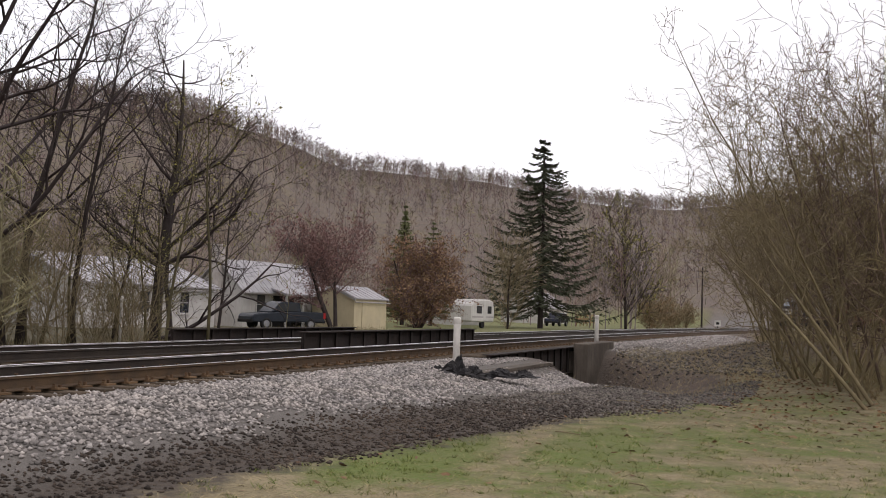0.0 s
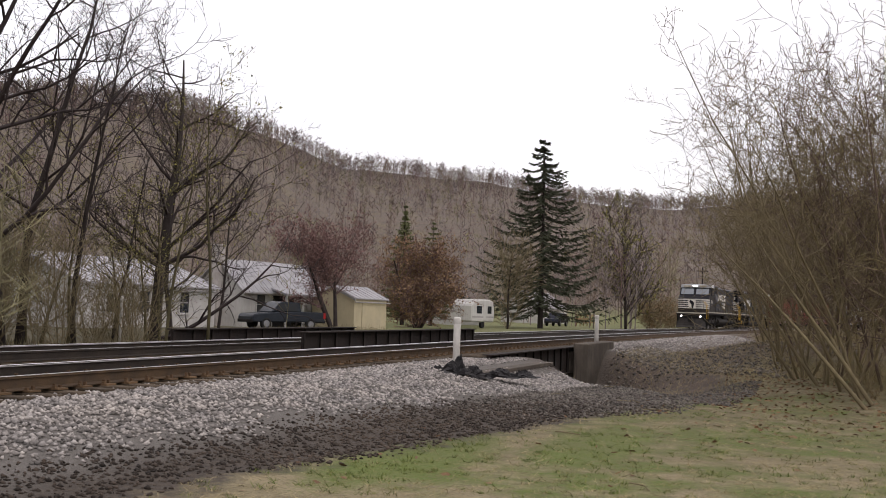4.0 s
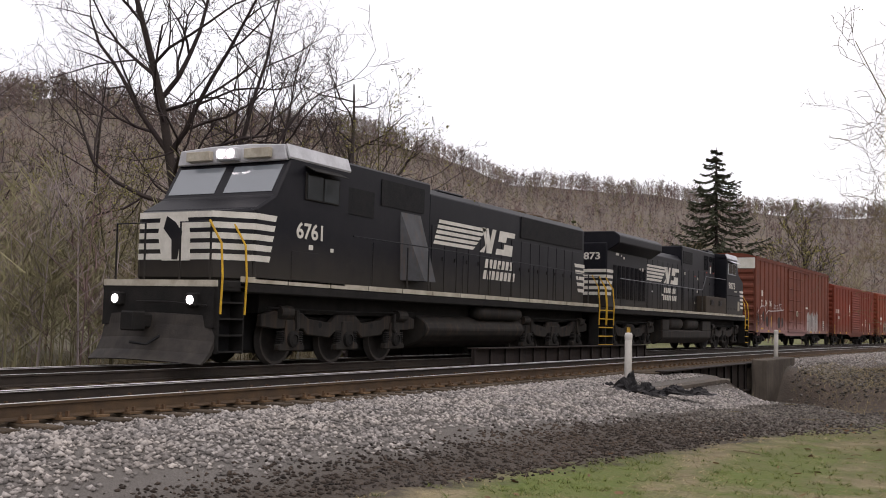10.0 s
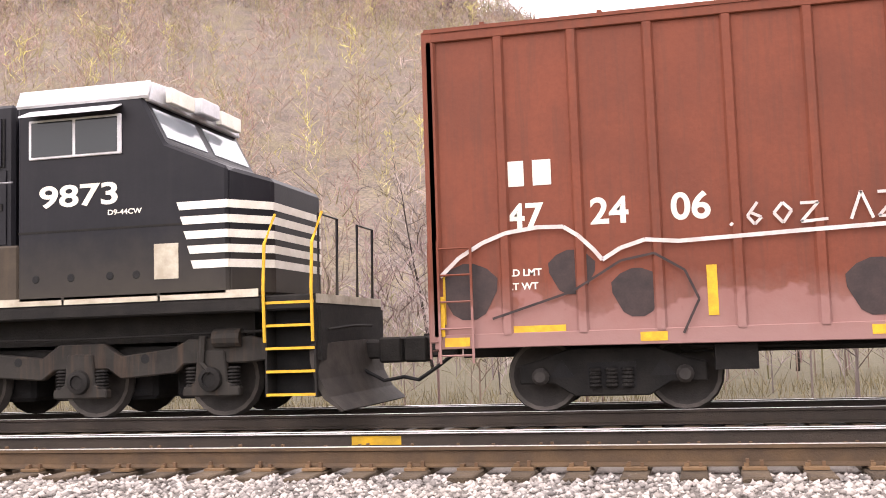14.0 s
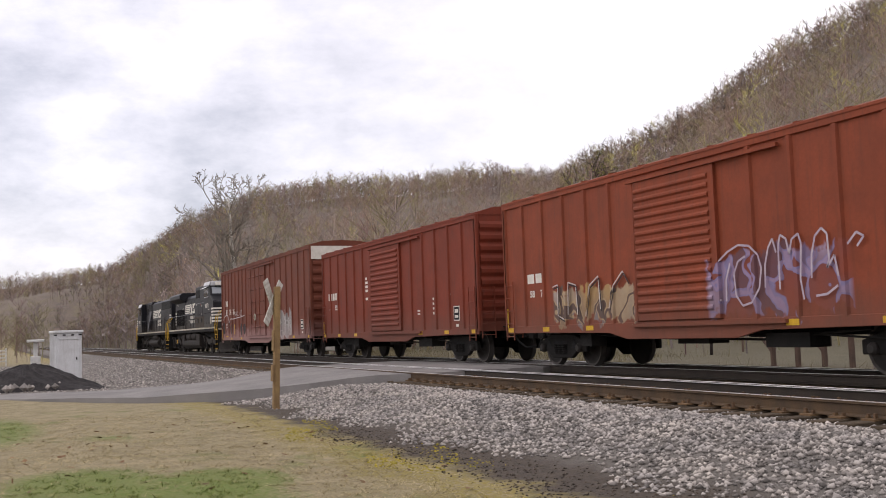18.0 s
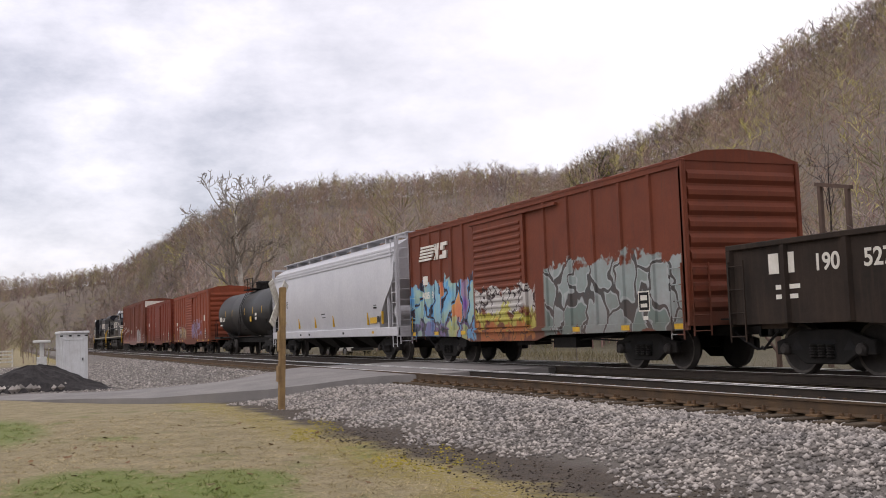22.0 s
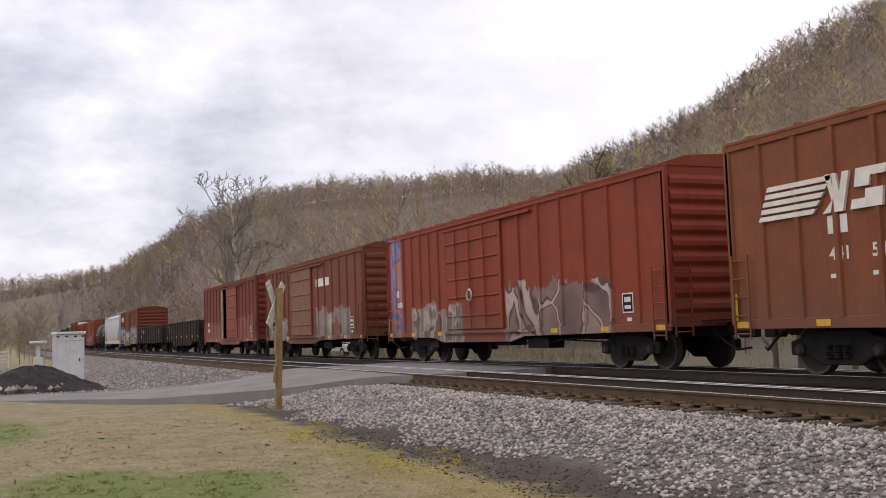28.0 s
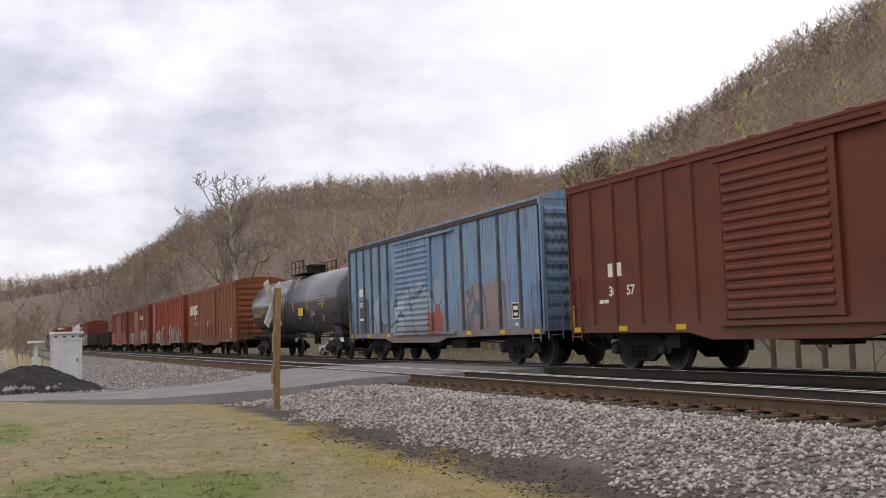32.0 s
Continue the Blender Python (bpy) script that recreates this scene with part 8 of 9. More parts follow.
WOODS = [(200, mid_protos, 56, 73, 75, 125, (7.5, 12)), (40, mid_protos, 40, 57, 50, 95, (6, 8.5)), (40, mid_protos, 72.5, 83, 100, 170, (7, 11)), (46, mid_protos, -46, 57, 44, 78, (7.5, 11.5)), (45, mid_protos, -64, -46, 78, 130, (7, 10)),
         (45, mid_protos, -83, -78, 125, 230, (8, 13)), (70, thin_protos, -66, 60, 32, 60, (2.5, 5)), (230, mid_protos, -40, 64, 19.5, 46, (2.6, 5.2)), (90, thin_protos, 55, 84, 60, 140, (3, 6)), (60, mid_protos, -78, -60, 130, 190, (8, 12))]
for n_, pr, a0, a1, d0, d1, hh in WOODS:
    plant_forest(n_, [0.34, 0.30, 0.24, 0.12] if a0 < 30 else [0.26, 0.42, 0.26, 0.05, 0.01], pr, band(a0, a1, d0, d1), hh, "valley_woods", "bare tangled spring woods behind the railway", m_wood if a0 < 30 else m_forest_west_lit)


def far_valley(count):
    x, y = rng.uniform(-340, -115, count), 21 + 50 * rng.random(count) ** 1.5
    return np.stack([x, y, land(x, y) - 0.4], -1)


plant_forest(230, [0.40, 0.30, 0.22, 0.08], mid_protos, far_valley, (6, 10.5), "valley_woods", "bare tangled spring woods along the far line", m_wood)



def near_side_woods(count):
    x, y = rng.uniform(-230, -88, count), rng.uniform(-24, 5, count)
    ok = y < 4.5
    x, y = x[ok], y[ok]
    return np.stack([x, y, land(x, y) - 0.3], -1)


plant_forest(190, [0.05, 0.10, 0.80, 0.05], mid_protos, band(-47, -20, 25, 46), (2.6, 5.5), "roadside_scrub", "olive-yellow budding scrub beside the tracks", m_wood)
plant_forest(210, [0.22, 0.28, 0.42, 0.08], mid_protos, near_side_woods, (3.5, 6.5), "valley_woods", "olive-brown budding woods beyond the yard", m_wood)


# ---- posts, debris and signs by the line ----
m_post = mat("white_plastic_post", (0.70, 0.67, 0.62), (0.58, 0.55, 0.50), rough=0.5, scale=3, fine=30, bump=0.05, streak=0.3, streak_col=(0.3, 0.27, 0.22))
m_tar = mat("black_tarry_cloth", (0.016, 0.015, 0.016), (0.05, 0.045, 0.045), rough=0.6, scale=5, fine=40, bump=0.6)
m_oldwood = mat("weathered_post_wood", (0.33, 0.22, 0.10), (0.20, 0.13, 0.07), rough=0.9, scale=3, fine=30, bump=0.6, streak=0.5)
m_sign = mat("flaking_sign_white", (0.66, 0.65, 0.60), (0.45, 0.42, 0.36), rough=0.7, scale=8, fine=30, bump=0.15, streak=0.5, streak_col=(0.2, 0.16, 0.12))


def marker_post(x, y, z, h, label, r=0.068):
    t = thing("marker_post", label, "post", "marker posts", x, y, z)
    part("shaft", Mesh().lathe([(0, -0.3), (r, -0.3), (r, h - 0.16), (r * 0.97, h - 0.155)], (0, 0, 0), "z", 16), m_post, t, smooth=True)
    part("cap", Mesh().lathe([(r * 1.05, h - 0.155), (r * 1.08, h - 0.15), (r * 1.08, h - 0.04), (r * 0.9, h), (0, h + 0.01)], (0, 0, 0), "z", 16), m_post, t, smooth=True)
    return t


marker_post(22.5, 7.7, -0.62, 1.46, "white plastic marker post in the ballast beside the bridge", 0.082)
marker_post(40.0, 7.9, -0.30, 1.30, "white plastic marker post on the bridge abutment", 0.082)
marker_post(28.4, 21.5, -0.62, 1.7, "thin pale marker post beyond the tracks", 0.045)


def heap(name, label, category, x, y, rx_, ry_, h, material, seed, n=26, rag=0.35):
    """A low ragged mound."""
    r = np.random.default_rng(seed)
    rows = 9
    vs, fs = [(0, 0, h)], []
    for i in range(1, rows + 1):
        f = i / rows
        for k in range(n):
            a = 2 * math.pi * k / n
            w = f * (1 + rag * (r.random() - 0.5) + 0.2 * math.sin(3 * a + seed) * f)
            px, py = rx_ * w * math.cos(a), ry_ * w * math.sin(a)
            vs.append((px, py, h * (math.cos(f * math.pi) * 0.5 + 0.5) * (1 + rag * (r.random() - 0.5)) - 0.08 * f + rag * 0.2 * h * r.normal()))
    fs += [(0, 1 + k, 1 + (k + 1) % n) for k in range(n)]
    fs += [(1 + (i - 1) * n + k, 1 + i * n + k, 1 + i * n + (k + 1) % n, 1 + (i - 1) * n + (k + 1) % n) for i in range(1, rows) for k in range(n)]
    return tagged(part(name, Mesh().add(vs, fs), material), label, category)


def debris():
    d = thing("tarry_debris", "crumpled heap of black tarry cloth at the foot of the post", "debris", "", 20.6, 7.05, float(land(20.6, 7.05)) + 0.02)
    for k, (dx, dy, rx_, ry_, h) in enumerate(((0.0, 0.0, 0.35, 0.62, 0.20), (0.25, 0.02, 0.24, 0.22, 0.30), (0.1, 0.45, 0.25, 0.42, 0.10), (0.05, -0.40, 0.28, 0.36, 0.14), (0.6, -0.85, 0.2, 0.50, 0.09), (0.9, -1.25, 0.18, 0.30, 0.08))):
        p = heap("cloth", "", "", 0, 0, rx_, ry_, h, m_tar, 30 + k, 20, 0.75)
        p.parent, p.matrix_local = d, pose(dx, dy, 0, 0, 0, 0)
        tagged(p)


debris()


def crossbuck():
    t = thing("crossbuck", "leaning weathered wooden pole with a flaking white crossbuck seen edge-on", "railway sign", "", -21.9, 5.5, float(land(-21.9, 5.5)) - 0.1, 0)
    t.matrix_world = pose(-21.9, 5.5, float(land(-21.9, 5.5)) - 0.1, -2.2, -1.8, 0)
    part("pole", Mesh().prism([(-0.075, -0.065), (0.075, -0.065), (0.085, 0.0), (0.075, 0.065), (-0.075, 0.065), (-0.085, 0)], 2, -0.4, 2.75), m_oldwood, t, "weathered tan timber", 0.012)
    part("bracket", Mesh().box(-0.1, 0.1, -0.1, -0.06, 0.7, 1.05), m_oldwood, t, bevel=0.01)
    part("bracket", Mesh().box(-0.09, 0.09, -0.09, -0.062, 1.35, 1.8), m_oldwood, t, bevel=0.01)
    for s in (-1, 1):
        b = part("sign_board", Mesh().box(-0.56, 0.56, -0.012, 0.012, -0.10, 0.10), m_sign, t, "flaking white sign board", 0.004)
        b.matrix_local = pose(-0.072 - 0.010 * s, -0.069 - 0.010 * s, 2.40, 0, 0, 134) @ pose(0, 0, 0, 0, s * 58, 0)
        bar = part("lettering_bar", Mesh().box(-0.42, 0.42, 0.0125, 0.017, -0.045, 0.045), m_dark, b, "worn black lettering")
    return t


crossbuck()


def signal_shed():
    m_shed = mat("white_painted_steel", (0.66, 0.67, 0.68), (0.55, 0.55, 0.55), rough=0.6, scale=2, fine=25, bump=0.05, streak=0.35, streak_col=(0.3, 0.28, 0.25))
    x, y = -47.0, 2.65
    t = thing("signal_shed", "white metal signal shed with a panelled door beside the road", "shed", "", x, y, -0.62, 6)
    part("body", Mesh().box(-0.65, 0.65, -0.50, 0.58, -0.1, 2.05), m_shed, t, bevel=0.02)
    part("roof", Mesh().box(-0.70, 0.72, -0.56, 0.64, 2.05, 2.16), m_shed, t, bevel=0.02)
    d = part("door", Mesh().box(0.652, 0.69, -0.36, 0.46, 0.0, 1.78), m_shed, t, "white door with a raised frame", 0.01)
    for a, b, c, e in ((-0.42, -0.36, 0.0, 1.84), (0.46, 0.52, 0.0, 1.84), (-0.42, 0.52, 1.78, 1.84)):
        part("door_frame", Mesh().box(0.652, 0.72, a, b, c, e), m_shed, t)
    part("handle", Mesh().box(0.69, 0.73, 0.34, 0.38, 0.9, 1.02), m_dark, d)
    for k in (-0.5, 0.5, -0.15, 0.2):
        part("vent", Mesh().box(0.72, 0.735, k - 0.06, k + 0.06, 1.93, 1.99), m_dark, t)
    for k in range(5):
        part("rib", Mesh().box(-0.62 + k * 0.3, -0.57 + k * 0.3, -0.53, -0.50, 0, 2.05), m_shed, t)
    return t


signal_shed()
m_box = mat("pale_cabinet", (0.62, 0.62, 0.60), (0.5, 0.5, 0.48), rough=0.6)
cab_ = thing("relay_cabinet", "small white relay cabinet on a leg with a dark hood", "cabinet", "", -57.5, 1.8, -0.62)
part("case", Mesh().box(-0.24, 0.24, -0.24, 0.24, 0.1, 1.0), m_box, cab_, bevel=0.02)
part("post", Mesh().box(-0.10, 0.10, -0.10, 0.10, 1.0, 1.72), m_box, cab_, bevel=0.02)
part("hood", Mesh().box(-0.42, 0.42, -0.42, 0.42, 1.72, 1.86), m_box, cab_, "pale flat hood", 0.03)
part("foot", Mesh().box(-0.2, 0.2, -0.2, 0.2, -0.1, 0.1), m_concrete, cab_)
gate = thing("pasture_gate", "small pale wooden gate at the edge of the field", "gate", "", -88, -0.6, -0.62)
for k in range(4):
    part("rail", Mesh().box(-0.03, 0.03, -1.2, 1.2, 0.3 + 0.28 * k, 0.42 + 0.28 * k), m_sign, gate)
for k in (-1.2, 0.0, 1.2):
    part("post", Mesh().box(-0.06, 0.06, k - 0.06, k + 0.06, -0.2, 1.4), m_sign, gate)
m_pile = mat("black_cinder_pile", (0.022, 0.020, 0.021), (0.045, 0.04, 0.04), rough=0.95, scale=6, fine=30, bump=0.9)
heap("cinder_mound", "rounded heap of black cinders beside the road", "heap", 0, 0, 3.1, 3.0, 0.92, m_pile, 5, 40, 0.12).matrix_world = pose(-38.9, 1.05, -0.62)
rub = Mesh()
for k in range(22):
    a, d = rnd.uniform(3.6, 5.4), rnd.uniform(0.5, 1.7)
    x, y, s = -38.3 + 1.1 * d + rnd.uniform(-0.6, 0.4), 0.9 + rnd.uniform(-1.4, 1.2), rnd.uniform(0.06, 0.16)
    rub.add([(x + s * p * rnd.uniform(0.7, 1.2), y + s * q * rnd.uniform(0.7, 1.2), -0.42 + s * w) for p, q, w in ((1, 0, 0), (-1, 0, 0), (0, 1, 0), (0, -1, 0), (0, 0, 1), (0, 0, -1))],
            [(0, 2, 4), (2, 1, 4), (1, 3, 4), (3, 0, 4), (2, 0, 5), (1, 2, 5), (3, 1, 5), (0, 3, 5)])
tagged(part("rubble", rub, m_stone), "pale broken stones at the foot of the cinder heap", "stones", kind="stuff")
mk = thing("track_marker", "small white sign beside the far track", "railway sign", "", 132, 10.9, -0.3)
part("plate", Mesh().box(-0.02, 0.02, -0.38, 0.38, 0.45, 1.15), m_post, mk, bevel=0.01)
part("post", Mesh().box(-0.04, 0.04, -0.05, 0.05, -0.3, 0.45), m_under, mk)
part("lettering_bar", Mesh().box(-0.026, -0.021, -0.2, 0.2, 0.65, 0.95), m_dark, mk, "plain dark figures")
pole = thing("utility_pole", "tall brown utility pole beside the line", "utility pole", "", 189, 18.4, -0.5)
part("shaft", Mesh().tube([(0, 0, -0.5), (0, 0, 10.8)], 0.17, 8, 0.12), m_bark, pole)
part("crossarm", Mesh().box(-0.06, 0.06, -1.0, 1.0, 10.0, 10.12), m_bark, pole)

# ---- houses, sheds and vehicles beyond the line ----
m_siding = mat("white_clapboard", (0.60, 0.58, 0.55), (0.50, 0.48, 0.45), rough=0.7, scale=1.2, fine=20, bump=0.1, streak=0.3, streak_col=(0.3, 0.27, 0.22))
m_metalroof = mat("grey_metal_roof", (0.44, 0.43, 0.44), (0.33, 0.32, 0.33), rough=0.5, scale=1.5, fine=20, bump=0.1, streak=0.3, streak_col=(0.24, 0.2, 0.18))
m_tan = mat("cream_shed_wall", (0.55, 0.47, 0.31), (0.47, 0.40, 0.27), rough=0.7, scale=1, fine=20, bump=0.05)
m_pane = glass("house_pane", (0.03, 0.035, 0.04))
m_trim = mat("grey_trim", (0.40, 0.38, 0.36), rough=0.7)
m_brick = mat("painted_chimney", (0.52, 0.48, 0.45), (0.4, 0.36, 0.33), rough=0.85, scale=3, fine=25, bump=0.3)


def window(parent, x, y, z, w, h, name="window"):
    """A window in a wall that faces -y."""
    fr = part(name, Mesh().box(x - w / 2 - 0.08, x + w / 2 + 0.08, y - 0.06, y, z - 0.08, z + h + 0.08), m_siding, parent)
    for k in (0, 1):
        part("pane", Mesh().box(x - w / 2, x + w / 2, y - 0.072, y - 0.06, z + k * (h / 2 + 0.02), z + k * (h / 2 + 0.02) + h / 2 - 0.02), m_pane, fr, "dark window pane")
    part("sill", Mesh().box(x - w / 2 - 0.12, x + w / 2 + 0.12, y - 0.12, y, z - 0.13, z - 0.08), m_siding, fr)


def gable_house(name, label, x, y, rz, length, depth, eave, ridge, wall, roof, over=0.3, boards=True):
    """A house with its ridge along its own x; the origin is the front corner nearest the viewer."""
    t = thing(name, label, "house", "", x, y, -0.62, rz)
    part("wall", Mesh().prism([(0, -0.4), (depth, -0.4), (depth, eave), (depth / 2, ridge), (0, eave)], 0, 0, length), wall, t)
    if boards:
        b = Mesh()
        for k in range(int(eave / 0.2)):
            b.prism([(-0.002, 0.2 * k), (-0.022, 0.2 * k), (-0.004, 0.2 * k + 0.19)], 0, 0, length)
        part("siding", b, wall, t)
    for s in (0, 1):
        y0, y1 = (-over, depth / 2) if s == 0 else (depth + over, depth / 2)
        sl = (ridge - eave) / (depth / 2)
        z0 = eave - over * sl
        r_ = part("roof", Mesh().add([(xx, yy, zz + q) for q in (0.02, 0.10) for xx in (-over, length + over) for yy, zz in ((y0, z0), (y1, ridge))], [(0, 1, 3, 2), (4, 6, 7, 5), (0, 2, 6, 4), (1, 5, 7, 3), (0, 4, 5, 1), (2, 3, 7, 6)]), roof, t)
        n = int(length / 0.6)
        if s == 0:
            for i in range(n + 1):
                xx = i * length / n
                part("seam", Mesh().add([(xx + e, yy, zz + q) for q in (0.10, 0.135) for e in (-0.02, 0.02) for yy, zz in ((y0, z0), (y1, ridge))], [(0, 1, 3, 2), (4, 6, 7, 5), (0, 2, 6, 4), (1, 5, 7, 3), (0, 4, 5, 1), (2, 3, 7, 6)]), roof, r_)
    for xx in (-over, length + over - 0.06):
        part("fascia", Mesh().add([(xx + e, yy, zz + q) for q in (-0.10, 0.03) for e in (0, 0.06) for yy, zz in ((-over, eave - over * (ridge - eave) / (depth / 2)), (depth / 2, ridge))], [(0, 1, 3, 2), (4, 6, 7, 5), (0, 2, 6, 4), (1, 5, 7, 3), (0, 4, 5, 1), (2, 3, 7, 6)]), m_trim, t)
    part("gutter", Mesh().tube([(-0.2, -over - 0.05, eave - 0.25), (length + 0.2, -over - 0.05, eave - 0.25)], 0.05, 6), m_trim, t)
    return t


hs = gable_house("house", "white clapboard house with a grey metal roof and a porch", 61.0, 36.3, -12, 9.5, 4.6, 2.55, 4.55, m_siding, m_metalroof)
window(hs, 1.7, -0.02, 0.9, 0.8, 1.3)
window(hs, 7.6, -0.02, 0.9, 0.8, 1.3)
# flat dark sheet on the wall stands in for the porch's shade
part("porch_recess", Mesh().box(3.0, 6.3, -0.05, -0.02, 0.0, 2.2), m_dark, hs, "dark sheet painted as the shade under the porch")
part("porch_roof", Mesh().add([(2.8, 0.0, 2.75), (6.6, 0.0, 2.75), (6.9, -1.6, 2.35), (2.6, -1.6, 2.35), (2.8, 0, 2.62), (6.6, 0, 2.62), (6.9, -1.6, 2.22), (2.6, -1.6, 2.22)], [(0, 1, 2, 3), (7, 6, 5, 4), (3, 2, 6, 7), (0, 3, 7, 4), (1, 5, 6, 2)]), m_metalroof, hs)
for x in (2.8, 4.6, 6.6):
    part("porch_post", Mesh().box(x - 0.06, x + 0.06, -1.5, -1.38, -0.2, 2.3), m_siding, hs)
part("door", Mesh().box(5.2, 6.1, -0.09, -0.05, 0.0, 2.05), m_siding, hs, "pale front door")
part("chimney", Mesh().box(-0.55, 0.05, 1.9, 2.6, -0.3, 5.6).box(-0.62, 0.12, 1.83, 2.67, 5.45, 5.6), m_brick, hs, "white-painted chimney on the gable", 0.02)
wing = gable_house("cottage", "low white cottage with a metal roof half hidden by trees", 44.0, 36.0, 0, 13, 7.5, 2.5, 4.0, m_siding, m_metalroof)
part("door", Mesh().box(2.0, 2.95, -0.07, -0.02, 0.05, 2.1), m_siding, wing, "white door")
part("door_pane", Mesh().box(2.2, 2.75, -0.082, -0.07, 0.9, 1.9), m_pane, wing)
window(wing, 5.5, -0.02, 0.9, 0.9, 1.2)
window(wing, 9.5, -0.02, 0.9, 0.9, 1.2)
part("step", Mesh().box(1.4, 3.6, -1.5, -0.1, -0.4, 0.02), m_concrete, wing)
for x in (1.5, 3.5):
    part("step_rail", Mesh().tube([(x, -1.45, 0), (x, -1.45, 0.9), (x, -0.1, 0.95)], 0.025, 5), m_under, wing)
sh = gable_house("garden_shed", "cream metal garden shed with a pale roof", 66.2, 30.4, -8, 4.4, 3.6, 2.2, 3.0, m_tan, m_metalroof, 0.15, False)
part("door", Mesh().box(1.0, 3.2, -0.05, -0.015, 0, 2.0), m_tan, sh, "wide cream shed door")
gable_house("far_house", "small white house behind the trees", 158, 40, -6, 12, 7, 2.6, 5.0, m_siding, m_metalroof, 0.3, False)
gable_house("far_house", "low white outbuilding with a dull brown roof", 104, 36, 0, 9, 5, 2.2, 3.2, m_siding, m_plate, 0.3, False)

m_car_dark = mat("dark_blue_grey_car_paint", (0.030, 0.036, 0.045), (0.022, 0.026, 0.034), rough=0.25, scale=2, fine=10, bump=0)
m_car_navy = mat("navy_car_paint", (0.022, 0.024, 0.040), (0.018, 0.019, 0.03), rough=0.25, scale=2, fine=10, bump=0)
m_tyre = mat("black_tyre", (0.02, 0.02, 0.02), rough=0.9)
m_alloy = mat("grey_wheel_rim", (0.30, 0.30, 0.31), rough=0.4, metal=0.6)
m_tail = mat("red_tail_light", (0.40, 0.02, 0.02), (0.3, 0.015, 0.015), rough=0.3, bump=0)


def vehicle(name, label, x, y, rz, outline, glasshouse, wheels, paint, length, width=1.9, r=0.37, tail=None):
    """A road vehicle: outline and glasshouse are side profiles (x, z)."""
    t = thing(name, label, "vehicle", "", x, y, float(land(x, y)), rz)
    part("body", Mesh().prism(outline, 1, -width / 2, width / 2), paint, t, bevel=0.07)
    cab = part("cabin", Mesh().prism(glasshouse, 1, -width / 2 + 0.12, width / 2 - 0.12), paint, t, bevel=0.06)
    gx = [p[0] for p in glasshouse]
    z0, z1 = min(p[1] for p in glasshouse), max(p[1] for p in glasshouse)
    a, b = min(gx), max(gx)
    for s in (-1, 1):
        for k in range(2):
            u0, u1 = a + (b - a) * (0.20 + 0.34 * k), a + (b - a) * (0.50 + 0.34 * k)
            part("side_window", Mesh().box(u0, u1, *sorted((s * (width / 2 - 0.125), s * (width / 2 - 0.108))), z0 + 0.08, z1 - 0.12), m_pane, cab, "dark window")
        for wx in wheels:
            w = part("wheel", Mesh().lathe([(0, s * 0.10), (r * 0.6, s * 0.10), (r * 0.65, s * 0.12), (r * 0.95, s * 0.12), (r, s * 0.08), (r, -s * 0.10), (0, -s * 0.10)], (wx, s * (width / 2 - 0.10), r), n=16), m_tyre, t, smooth=True)
            part("rim", Mesh().lathe([(0, s * 0.125), (r * 0.55, s * 0.125), (r * 0.6, s * 0.105)], (wx, s * (width / 2 - 0.10), r), n=12), m_alloy, w)
        if tail is not None:
            part("tail_light", Mesh().box(*tail[:2], *sorted((s * (width / 2 - 0.2), s * (width / 2 + 0.012))), *tail[2:]), m_tail, t, "red tail light")
    part("bumper", Mesh().box(-0.06, 0.1, -width / 2 + 0.05, width / 2 - 0.05, 0.42, 0.62), m_under, t, bevel=0.02)
    part("bumper", Mesh().box(length - 0.1, length + 0.06, -width / 2 + 0.05, width / 2 - 0.05, 0.45, 0.65), m_under, t, bevel=0.02)
    return t


vehicle("pickup_truck", "dark blue-grey pickup truck parked in front of the house", 56.8, 33.6, -30,
        [(0, 0.45), (5.4, 0.5), (5.4, 1.15), (3.7, 1.18), (3.6, 1.15), (1.9, 1.15), (1.6, 1.1), (0.15, 0.98), (0, 0.85)],
        [(1.35, 1.10), (3.65, 1.12), (3.5, 1.75), (2.1, 1.78)], (1.0, 4.3), m_car_dark, 5.4, tail=(5.25, 5.42, 0.75, 1.12))
vehicle("parked_suv", "dark navy sport utility vehicle parked on the lawn", 128, 31.2, -4,
        [(0, 0.45), (4.6, 0.5), (4.65, 1.05), (3.4, 1.1), (1.4, 1.1), (0.1, 0.95)], [(1.0, 1.05), (4.55, 1.05), (4.3, 1.65), (1.9, 1.72)], (0.95, 3.75), m_car_navy, 4.6)
vehicle("parked_car", "white car parked by the road crossing", -75, 23, 10,
        [(0, 0.4), (4.5, 0.4), (4.5, 0.9), (3.6, 0.95), (1.2, 0.95), (0.1, 0.85)], [(1.0, 0.9), (3.9, 0.9), (3.2, 1.42), (1.7, 1.42)], (0.85, 3.6), m_siding, 4.5)
cp = thing("camper_trailer", "old white camper trailer standing by the lawn", "trailer", "", 90.5, 29.6, -0.62, -10)
part("body", Mesh().prism([(0, 0.6), (2.4, 0.55), (4.6, 0.6), (4.7, 1.6), (4.4, 2.6), (3.4, 2.75), (0.8, 2.72), (0.1, 2.2)], 1, 0, 2.2), m_siding, cp, bevel=0.12)
part("window", Mesh().box(1.0, 2.0, -0.02, 0.0, 1.4, 2.1), m_pane, cp)
part("window", Mesh().box(3.2, 4.0, -0.02, 0.0, 1.4, 2.1), m_pane, cp)
part("stripe", Mesh().box(0.1, 4.6, -0.012, 0.0, 1.0, 1.15), m_trim, cp)
part("wheel", Mesh().lathe([(0, -0.05), (0.33, -0.05), (0.35, 0.0), (0.35, 0.2)], (2.4, 0.1, 0.35), n=14), m_tyre, cp)
